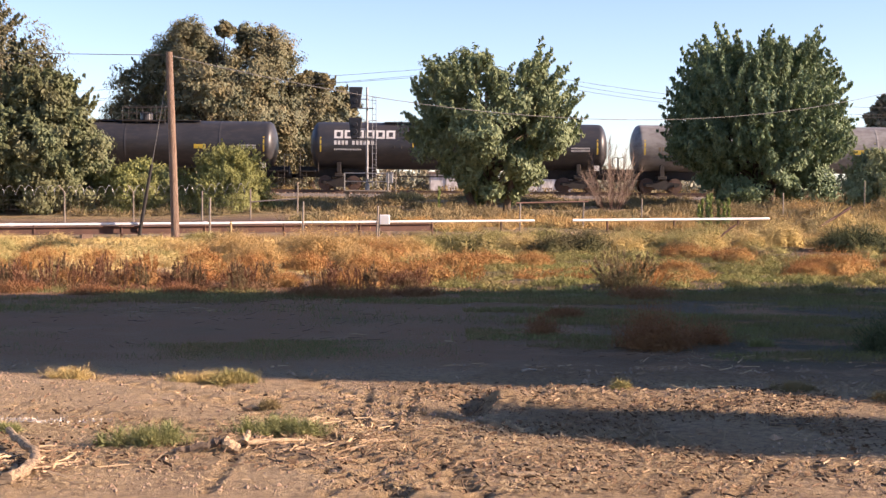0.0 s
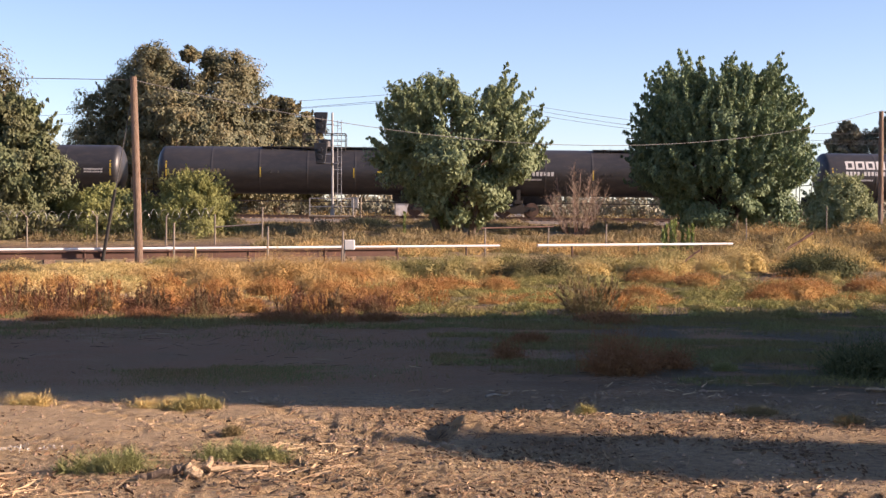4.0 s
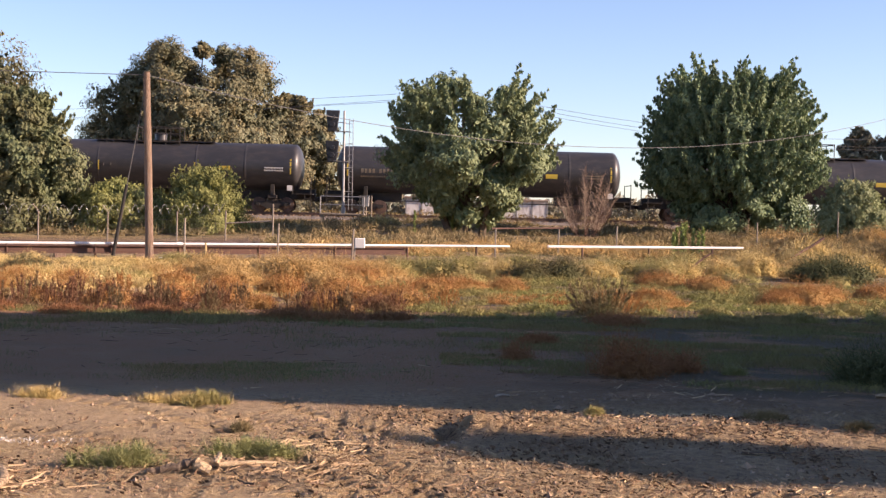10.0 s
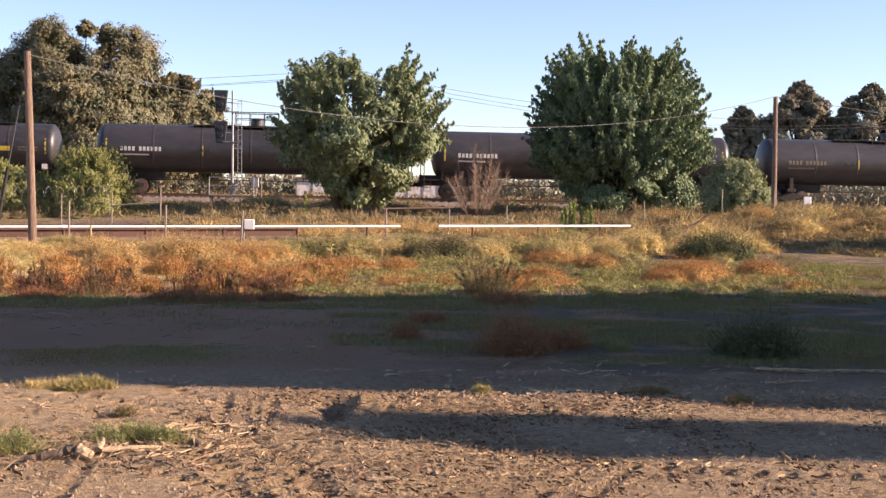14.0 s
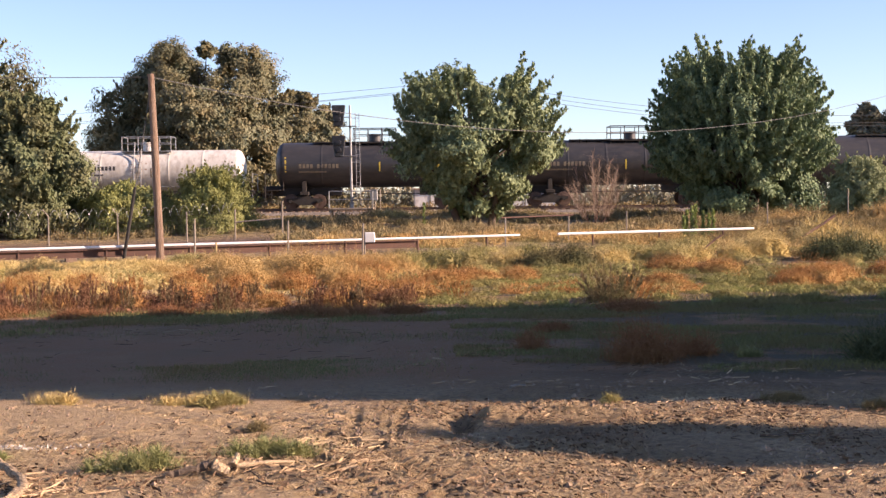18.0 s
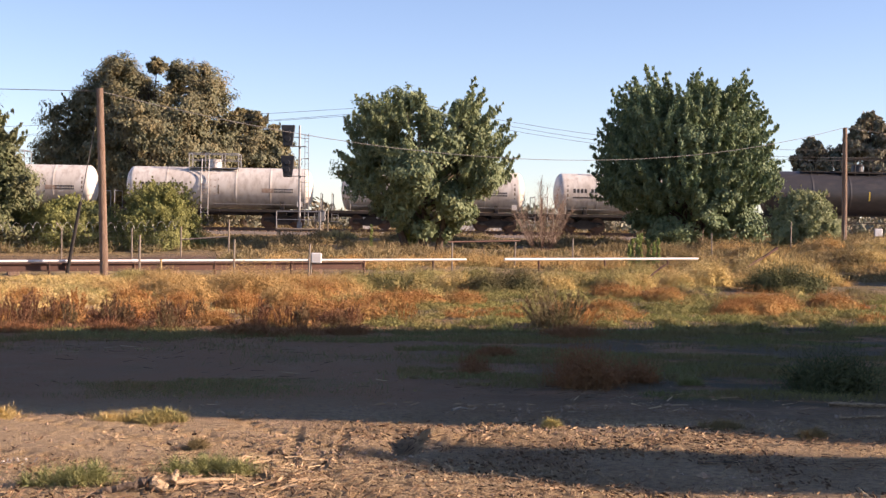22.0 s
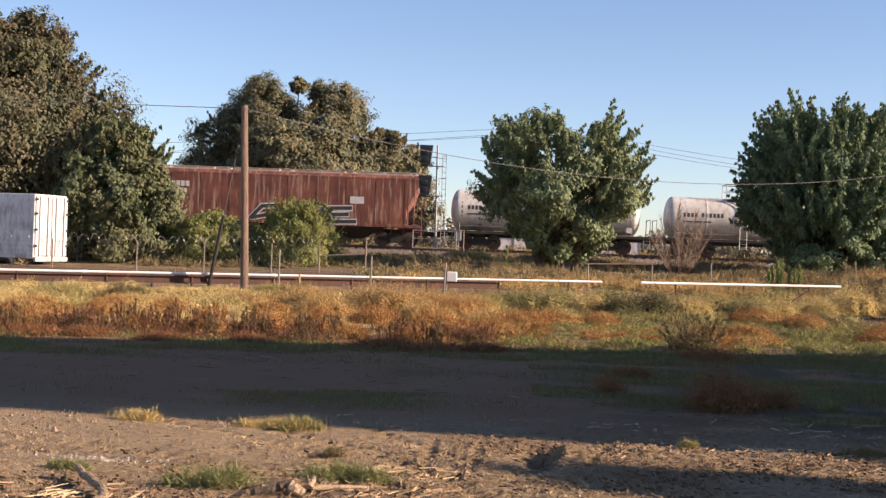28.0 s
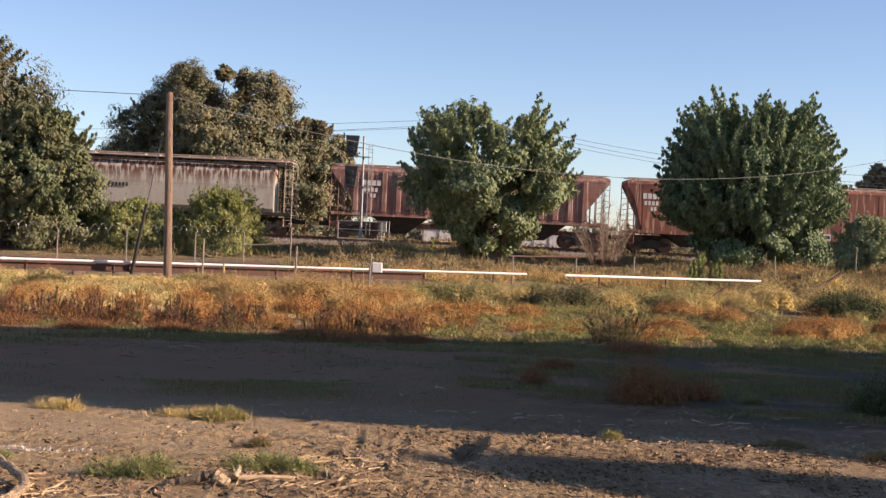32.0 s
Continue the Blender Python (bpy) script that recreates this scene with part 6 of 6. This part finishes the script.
for k, (x, y, r, h) in enumerate(GREEN_MOUNDS):
    bush(x, y, r * 1.15, h * 1.35, W_GREEN, "rounded yellow-green weed mound", 17000, 0.045, 400 + k, 16)
for k, (x, y, r, h) in enumerate(DARK_MOUNDS):
    bush(x, y, r * 1.1, h * 1.3, B_TANGLE, "dark tangled weed mound", 12000, 0.05, 430 + k, 16)
BANK = random.Random(21)
for k in range(26):
    x, y = BANK.uniform(9.5, 25.0), BANK.uniform(40.0, 60.0)
    if x > 0.40 * y - 11.0 and abs(x - 10.2) > 1.2:
        bush(x, y, BANK.uniform(0.9, 1.7), BANK.uniform(0.45, 0.95), BANK.choice((W_GOLD, W_TAN, W_BEIGE, W_TAN, B_TANGLE, W_GREEN)), "dry bushy mound on the grassy bank", 9000, 0.08, 450 + k, 20)
bush(11.3, 36.2, 1.45, 0.95, B_GREEN, "broad dark green bush on the grassy bank", 16000, 0.07, 105)
W_STALK = leafy("upright_green_leaves", (0.16, 0.21, 0.06), (0.28, 0.33, 0.11), None, 0.8, 0.25)
# upright green stalks before the dark tree
for k, (x, y, h) in enumerate([(9.9, 50.2, 1.25), (10.35, 50.4, 1.05), (9.55, 50.0, 0.9), (10.7, 50.3, 1.15), (1.72, 66.0, 1.3), (10.1, 50.6, 1.3), (10.5, 50.1, 0.95), (9.75, 50.5, 1.1), (-0.1, 64.0, 1.2)]):
    rng = np.random.default_rng(120 + k)
    z = float(ground_z(x, y))
    t = empty("tall_weed", pose(x, y, z), "tall upright green weed stalk with narrow leaves", "weed", "upright weeds")
    bm = bmesh.new()
    rod(bm, (0, 0, -0.05), (rng.normal() * 0.04, 0, h), 0.025, 0.01, seg=6)
    part("stem", bm, M_POST, t)
    zz = rng.uniform(0.15, 1.0, 90) * h
    c = np.stack([rng.normal(size=90) * 0.03, rng.normal(size=90) * 0.03, zz], 1)
    ob = new("leaves", soup("leaves", leaf_cloud(c, np.full(90, 0.03), 3, 0.042, 0.9), W_STALK, 4))
    ob.parent = t


# ---------------------------------------------------------------- the far side
def far_growth():
    """Low brush and hedges beyond the railway."""
    global rng
    rng = np.random.default_rng(131)
    n = 1500
    x = rng.uniform(-75, 95, n)
    y = rng.uniform(116, 146, n)
    top = 0.7 + 2.0 * fbm(x * 0.12, y * 0.05, 133) + 0.5 * rng.random(n)
    z = 1.0 + rng.random(n) * top
    v = leaf_cloud(np.stack([x, y, z], 1), np.full(n, 1.0), 40, 0.26)
    tagged(new("far_brush", soup("far_brush", v, L_FAR, 4)), "dull green brush beyond the railway", "brush", kind="stuff")
    rng = np.random.default_rng(135)
    n = 420
    x = rng.uniform(-30, 34, n)
    y = rng.uniform(93, 100, n)
    z = 0.95 + rng.random(n) * (0.25 + 0.5 * fbm(x * 0.3, y * 0.3, 137))
    v = leaf_cloud(np.stack([x, y, z], 1), np.full(n, 0.45), 60, 0.07)
    tagged(new("track_weeds", soup("track_weeds", v, W_TAN, 4)), "dry yellowish weeds beside the far rail", "weeds", kind="stuff")


far_growth()


# ---------------------------------------------------------------- litter of the yard
BARE = lambda x, y: 1 - 0.85 * smooth(-0.3, -1.0, x) * smooth(9.1, 9.7, y)      # little lies on the smooth silt


def yard():
    global rng
    # tufts of grass
    for k, (x, y, rx, ry, h, mat, lab) in enumerate([
            (-2.0, 11.3, 0.30, 0.14, 0.10, W_GOLD, "dry yellowish grass tuft on bare dirt"), (-1.72, 11.25, 0.18, 0.12, 0.11, W_GREEN, "yellow-green grass tuft on bare dirt"),
            (-1.82, 8.48, 0.26, 0.14, 0.14, W_TUFT, "green grass tuft on bare dirt"), (-1.20, 8.92, 0.17, 0.11, 0.13, W_TUFT, "small green grass tuft by the broken wood"),
            (-0.90, 8.92, 0.18, 0.11, 0.12, W_TUFT, "small green grass tuft by the broken wood"), (-3.15, 11.45, 0.2, 0.1, 0.11, W_GOLD, "thin dry grass tuft on dirt"),
            (2.86, 10.85, 0.16, 0.10, 0.08, W_OLIVE, "dry grass tuft on a low dirt ridge"), (1.45, 10.8, 0.08, 0.05, 0.06, W_GREEN, "tiny green weed on bare dirt"), (3.4, 14.2, 0.12, 0.08, 0.09, W_TUFT, "small green weed standing in the shade"),
            (3.5, 10.5, 0.12, 0.08, 0.07, W_OLIVE, "dry grass tuft on bare dirt"), (-2.9, 8.9, 0.14, 0.1, 0.05, W_TUFT, "sparse green tuft on bare dirt"), (-1.25, 9.9, 0.07, 0.06, 0.07, W_OLIVE, "small grey weed on bare dirt")]):
        rng = np.random.default_rng(140 + k)
        n = int(4200 * (rx + ry)) + 120
        px, py = x + rng.normal(size=n) * rx * 0.5, y + rng.normal(size=n) * ry * 0.5
        hh = h * rng.uniform(0.4, 1.2, n)
        f = blades(px, py, hh, np.full(n, 0.004), hh * rng.uniform(0.2, 1.6, n))[::2]
        m = 14
        qx, qy = x + rng.normal(size=m) * rx * 0.45, y + rng.normal(size=m) * ry * 0.45
        f = np.concatenate([f, sprays(qx, qy, np.full(m, 0.35 * max(ry, 0.1)), h * rng.uniform(0.5, 1.0, m), n // (14 if mat is W_GOLD else 6), 0.03)])
        o = np.array([x, y, float(height_at(np.array([x]), np.array([y]))[0])])
        ob = new("grass_tuft", soup("grass_tuft", f - o, mat, 3))
        ob.location = o
        tagged(ob, lab, "grass tuft", "tufts on the yard")
    # straw, chips and twigs
    rng = np.random.default_rng(171)
    n = 120000
    x, y = scatter(n, -4.5, 5.2, 7.2, 15.5, lambda a, b: (0.15 + 0.85 * smooth(0.42, 0.6, fbm(a * 0.9, b * 0.9, 173))) * (1 - 0.95 * smooth(10.8, 11.8, b)) * BARE(a, b))
    n = len(x)
    L = rng.uniform(0.012, 0.06, n) * (1 + (rng.random(n) < 0.05) * 2.0)
    a = rng.uniform(0, np.pi, n)
    w = rng.uniform(0.0015, 0.0038, n)
    d = np.stack([np.cos(a), np.sin(a), rng.normal(size=n) * 0.12], 1) * L[:, None]
    s = np.stack([-np.sin(a) * w, np.cos(a) * w, np.zeros(n)], 1)
    p = np.stack([x, y, height_at(x, y) + 0.006 + 0.012 * rng.random(n)], 1)
    top = np.array([0, 0, 0.004])
    f = np.concatenate([np.stack([p - s, p + d - s, p + d + s], 1), np.stack([p - s, p + d + s, p + s], 1), np.stack([p - s + top, p + d + s + top, p + s * 0.2 + top], 1)])
    tagged(new("straw_litter", soup("straw_litter", f, W_STRAW, 3)), "dry straw, bark chips and twigs strewn over dirt", "litter", kind="stuff")
    rng = np.random.default_rng(175)
    n = 15000
    x, y = scatter(n, -4.5, 5.2, 7.2, 12.0, lambda a, b: smooth(0.40, 0.58, fbm(a * 1.1, b * 1.1, 177)) * (1 - smooth(10.8, 11.4, b)) * BARE(a, b))
    n = len(x)
    L = rng.uniform(0.01, 0.045, n)
    a = rng.uniform(0, np.pi, n)
    w = rng.uniform(0.002, 0.005, n)
    d = np.stack([np.cos(a), np.sin(a), rng.normal(size=n) * 0.2], 1) * L[:, None]
    q = np.stack([-np.sin(a) * w, np.cos(a) * w, rng.uniform(0.002, 0.012, n)], 1)
    p = np.stack([x, y, height_at(x, y) + 0.004 + 0.01 * rng.random(n)], 1)
    f = np.concatenate([np.stack([p - q, p + d - q * 0.4, p + d + q], 1), np.stack([p - q, p + d + q, p + q * 0.6], 1)])
    tagged(new("bark_litter", soup("bark_litter", f, W_CHIP, 3)), "dark bark chips and dead leaves on dirt", "litter", kind="stuff")
    # clods and small stones
    rng = np.random.default_rng(181)
    n = 17000
    x, y = scatter(n, -4.5, 5.5, 7.2, 12.5, lambda a, b: 0.1 + 0.9 * smooth(0.45, 0.62, fbm(a * 1.3, b * 1.3, 183)))
    n = len(x)
    r = 0.005 + 0.017 * rng.random(n) ** 3
    r = np.where(rng.random(n) < 0.02, r * 2.0, r)
    o = np.array([[1, 0, 0], [0, 1, 0], [-1, 0, 0], [0, -1, 0], [0, 0, 0.8], [0, 0, -0.6]], float)
    tri = [(0, 1, 4), (1, 2, 4), (2, 3, 4), (3, 0, 4), (1, 0, 5), (2, 1, 5), (3, 2, 5), (0, 3, 5)]
    c = np.stack([x, y, height_at(x, y) + r * 0.1], 1)
    jit = rng.uniform(0.6, 1.3, (n, 6, 1)) * o[None] * r[:, None, None]
    rot = rng.uniform(0, 6.28, n)
    cs, sn = np.cos(rot)[:, None], np.sin(rot)[:, None]
    v = np.stack([jit[:, :, 0] * cs - jit[:, :, 1] * sn, jit[:, :, 0] * sn + jit[:, :, 1] * cs, jit[:, :, 2]], 2) + c[:, None]
    f = np.concatenate([v[:, list(q)] for q in tri])
    tagged(new("dirt_clods", soup("dirt_clods", f, M_CLOD, 3)), "crumbled dirt clods and pebbles on the yard", "clods", kind="stuff")


def twigs(name, mat, label, heaps, seed):
    """Thin three-sided dead twigs strewn round a few heaps."""
    global rng
    rng = np.random.default_rng(seed)
    out = []
    for cx, cy, sx, sy, n, longest in heaps:
        x, y = cx + rng.normal(size=n) * sx, cy + rng.normal(size=n) * sy
        L = longest * rng.uniform(0.2, 1.0, n) ** 1.5
        a = rng.normal(size=n) * 0.7 + np.where(rng.random(n) < 0.3, 1.2, 0.1)
        r = rng.uniform(0.002, 0.0055, n)
        z = height_at(x, y) + 0.006 + 0.02 * rng.random(n)
        p = np.stack([x, y, z], 1)
        ex, ey = x + np.cos(a) * L, y + np.sin(a) * L
        q = np.stack([ex, ey, height_at(ex, ey) + 0.006 + 0.03 * rng.random(n)], 1)
        s = np.stack([-np.sin(a) * r, np.cos(a) * r, np.zeros(n)], 1)
        t = np.stack([np.zeros(n), np.zeros(n), 1.7 * r], 1)
        ring = (-s, s, t)
        for i in range(3):
            j = (i + 1) % 3
            out.append(np.stack([p + ring[i], p + ring[j], q + ring[j] * 0.6], 1))
            out.append(np.stack([p + ring[i], q + ring[j] * 0.6, q + ring[i] * 0.6], 1))
    return stuff(name, out, mat, label, "twigs")


W_TUFT = leafy("green_tuft_blades", (0.15, 0.17, 0.06), (0.33, 0.33, 0.14), (0.26, 0.25, 0.10), 0.8, 0.2)
W_CHIP = leafy("dark_bark_chips", (0.09, 0.055, 0.032), (0.18, 0.11, 0.065), None, 0.9, 0.0)
W_STRAW = leafy("straw_and_chips", (0.44, 0.31, 0.15), (0.70, 0.53, 0.30), (0.28, 0.18, 0.10), 0.9, 0.0)
M_CLOD = two_tone("dry_clod", (0.24, 0.155, 0.10), (0.34, 0.24, 0.16), 9.0, 0.95)
M_PALEWOOD = two_tone("split_pale_wood", (0.62, 0.46, 0.28), (0.46, 0.32, 0.19), 18.0, 0.85, stretch=(1, 4, 4), grime=(0.26, 0.17, 0.10), bumped=0.5)
M_DEADWOOD = two_tone("broken_dead_wood", (0.15, 0.10, 0.06), (0.50, 0.36, 0.22), 16.0, 0.9, stretch=(1, 4, 4), bumped=0.5)
W_TWIG = leafy("pale_dead_twigs", (0.40, 0.27, 0.145), (0.66, 0.48, 0.29), (0.30, 0.19, 0.11), 0.9, 0.0)
W_ASH = leafy("pale_grey_flakes", (0.42, 0.38, 0.34), (0.60, 0.55, 0.50), None, 0.9, 0.0)
yard()
twigs("dead_twigs", W_TWIG, "pale dead twigs strewn round the broken wood", [(-1.10, 8.45, 0.25, 0.15, 80, 0.24), (-0.75, 9.2, 0.25, 0.12, 70, 0.16), (-0.8, 8.4, 0.35, 0.22, 90, 0.14), (-2.35, 7.75, 0.22, 0.2, 80, 0.18), (-2.75, 7.9, 0.2, 0.2, 50, 0.22), (-1.3, 10.2, 0.5, 0.25, 60, 0.10), (0.9, 10.6, 0.5, 0.2, 90, 0.07), (2.6, 10.5, 0.8, 0.2, 120, 0.07), (0.6, 8.2, 0.9, 0.4, 120, 0.06), (2.2, 7.9, 0.8, 0.4, 120, 0.06)], 205)
twigs("bark_twigs", W_CHIP, "dark bark strips and twigs on the dirt", [(-1.0, 8.3, 0.5, 0.3, 160, 0.10), (-0.3, 8.4, 0.4, 0.3, 160, 0.09), (-1.5, 9.6, 0.7, 0.4, 120, 0.08), (0.8, 10.2, 0.6, 0.3, 200, 0.08), (1.5, 8.0, 1.0, 0.5, 380, 0.08), (3.2, 9.3, 0.5, 0.15, 60, 0.15), (-2.5, 7.7, 0.25, 0.2, 90, 0.15), (3.6, 10.3, 0.6, 0.15, 200, 0.09), (2.2, 10.2, 0.7, 0.2, 200, 0.08)], 206)
twigs("shade_litter", W_CHIP, "dead twigs and bits of bark lying in the shade", [(-3.0, 16.0, 2.2, 1.8, 150, 0.16), (1.5, 14.0, 2.0, 1.4, 140, 0.14), (-1.0, 18.5, 3.0, 1.2, 120, 0.2)], 208)
twigs("pale_litter", W_TWIG, "pale straws and sticks lying in the shade", [(1.2, 12.3, 1.2, 0.4, 60, 0.12), (-1.5, 17.5, 2.6, 1.6, 60, 0.22), (3.5, 12.6, 0.8, 0.3, 40, 0.2)], 209)
twigs("ash_flakes", W_ASH, "pale grey ash and flakes on the dirt", [(-2.75, 9.25, 0.22, 0.05, 220, 0.02)], 207)


def log_piece(name, pts, r0, r1, mat, label, seed, category="branch"):
    """A crooked piece of dead wood lying on the dirt."""
    global rng
    rng = np.random.default_rng(seed)
    bm = bmesh.new()
    seg, rings = 9, []
    P = [Vector((x, y, float(height_at(np.array([x]), np.array([y]))[0]) + z)) for x, y, z in pts]
    fine = []
    for a, b in zip(P, P[1:]):
        for i in range(4):
            q = a.lerp(b, i / 4)
            fine.append(q + Vector(rng.normal(size=3)) * r1 * (0.10 if i else 0.0))
    P = fine + [P[-1]]
    knob = [rng.uniform(0.9, 1.12) for _ in P]
    o = P[0].copy()
    for i, p in enumerate(P):
        d = (P[min(i + 1, len(P) - 1)] - P[max(i - 1, 0)]).normalized()
        u = d.cross(Vector((0, 0, 1))).normalized()
        w = u.cross(d)
        r = (r0 + (r1 - r0) * i / (len(P) - 1)) * knob[i]
        rings.append([bm.verts.new(p - o + (u * math.cos(2 * math.pi * k / seg) + w * math.sin(2 * math.pi * k / seg)) * r * rng.uniform(0.75, 1.2)) for k in range(seg)])
    for a, b in zip(rings, rings[1:]):
        for k in range(seg):
            bm.faces.new((a[k], b[k], b[(k + 1) % seg], a[(k + 1) % seg]))
    bm.faces.new(rings[0][::-1])
    bm.faces.new(rings[-1])
    bmesh.ops.recalc_face_normals(bm, faces=bm.faces[:])
    me = bpy.data.meshes.new(name)
    bm.to_mesh(me)
    bm.free()
    me.materials.append(mat)
    ob = new(name, me)
    ob.location = o
    return tagged(ob, label, category)


log_piece("log", [(-2.34, 7.25, 0.04), (-2.32, 7.5, 0.045), (-2.33, 7.75, 0.05), (-2.40, 7.95, 0.06), (-2.55, 8.2, 0.07), (-2.66, 8.4, 0.06), (-2.74, 8.55, 0.08)], 0.036, 0.022, M_DEADWOOD, "crooked weathered dead branch lying on dirt", 191, "log")
log_piece("log", [(-1.60, 8.18, 0.02), (-1.50, 8.21, 0.03), (-1.41, 8.25, 0.04), (-1.34, 8.27, 0.045)], 0.018, 0.030, M_BARK, "dark weathered piece of a broken branch", 190, "log")
log_piece("wood_chunk", [(-1.33, 8.26, 0.05), (-1.28, 8.25, 0.05), (-1.23, 8.24, 0.045)], 0.038, 0.032, M_PALEWOOD, "broken chunk of pale dead wood", 192, "wood chunk")
log_piece("wood_chunk", [(-1.22, 8.40, 0.04), (-1.20, 8.44, 0.07), (-1.20, 8.46, 0.09)], 0.022, 0.012, M_PALEWOOD, "splintered stub of dead wood standing up", 193, "wood chunk")
log_piece("wood_chunk", [(-1.20, 8.40, 0.03), (-1.03, 8.47, 0.03), (-0.86, 8.56, 0.025)], 0.017, 0.010, M_PALEWOOD, "split stick of pale dead wood", 194, "stick")
LITTER = random.Random(9)
for k in range(26):
    x, y = -1.1 + LITTER.gauss(0, 0.32), 8.35 + LITTER.gauss(0, 0.2)
    a, q = LITTER.uniform(0, 3.14), LITTER.uniform(0.05, 0.16)
    log_piece("splinter", [(x, y, 0.012), (x + math.cos(a) * q * 0.5, y + math.sin(a) * q * 0.5, 0.02), (x + math.cos(a) * q, y + math.sin(a) * q, 0.012)], LITTER.uniform(0.005, 0.013), 0.004, LITTER.choice((M_DEADWOOD, M_BARK, M_DEADWOOD)), "splinter of dead wood lying on dirt", 400 + k, "splinter")
log_piece("stick", [(-0.46, 8.55, 0.015), (-0.36, 8.62, 0.015), (-0.28, 8.68, 0.012)], 0.012, 0.008, M_DEADWOOD, "short pale stick on bare dirt", 195, "stick")
log_piece("stick", [(0.40, 7.62, 0.012), (0.50, 7.63, 0.014), (0.58, 7.62, 0.012)], 0.018, 0.012, M_DEADWOOD, "short pale stick on bare dirt", 196, "stick")
log_piece("stick", [(0.72, 11.9, 0.015), (0.80, 11.95, 0.03), (0.86, 12.0, 0.02)], 0.014, 0.01, M_POST, "small forked grey stick in the shade", 197, "stick")
log_piece("stick", [(2.3, 9.35, 0.01), (2.65, 9.38, 0.012)], 0.010, 0.007, M_BARK, "thin dark stick on bare dirt", 198, "stick")
log_piece("stick", [(4.1, 11.6, 0.02), (4.35, 11.72, 0.02), (4.6, 11.78, 0.02)], 0.012, 0.010, M_DEADWOOD, "pale stick lying at the shade's edge", 199, "stick")
log_piece("board", [(4.35, 12.6, 0.02), (5.0, 12.5, 0.02), (5.6, 12.45, 0.02)], 0.020, 0.018, M_DEADWOOD, "long pale lath lying in the shade", 200, "board")
log_piece("plank", [(7.7, 38.3, 0.05), (8.1, 38.5, 0.40), (8.45, 38.6, 0.62)], 0.035, 0.03, M_BROWN, "weathered brown plank leaning out of the weeds", 201, "plank")
log_piece("plank", [(12.3, 44.0, 0.30), (12.9, 44.3, 0.60), (13.5, 44.5, 0.95)], 0.05, 0.04, M_BROWN, "weathered brown plank leaning out of the weeds", 202, "plank")
log_piece("rock", [(-7.25, 38.3, 0.02), (-7.1, 38.3, 0.08), (-6.98, 38.3, 0.04)], 0.10, 0.07, M_PIPE, "pale rock at the pole's foot", 203, "rock")


# ---------------------------------------------------------------- what moves
SPEED = 8.7


def motions():
    for car, at in CARS:
        walk(car, [(t, pose(at + SPEED * t, RAIL_Y, RAIL_Z)) for t in (0.0, 16.0, 32.0)])
    # the wheelsets roll while their car passes before the yard
    where = dict(CARS)
    step = 1 / 15
    for wheel, car, wx in WHEELS:
        at = where[car]
        t0, t1 = max(0.0, (-46 - at) / SPEED), min(32.0, (50 - at) / SPEED)
        home = wheel.matrix_basis.copy()
        x, z = home.translation.x, home.translation.z
        k0, k1 = math.ceil(t0 / step), math.floor(t1 / step)
        rows = [(k * step, pose(x, 0, z, 0, math.degrees(SPEED * (k - k0) * step / 0.45), 0)) for k in range(k0, k1 + 1)]
        if k0 > 0:
            rows.insert(0, (0.0, pose(x, 0, z)))
        if k1 * step < 31.99:
            last = rows[-1][1]
            rows.append((32.0, last))
        walk(wheel, rows)


motions()
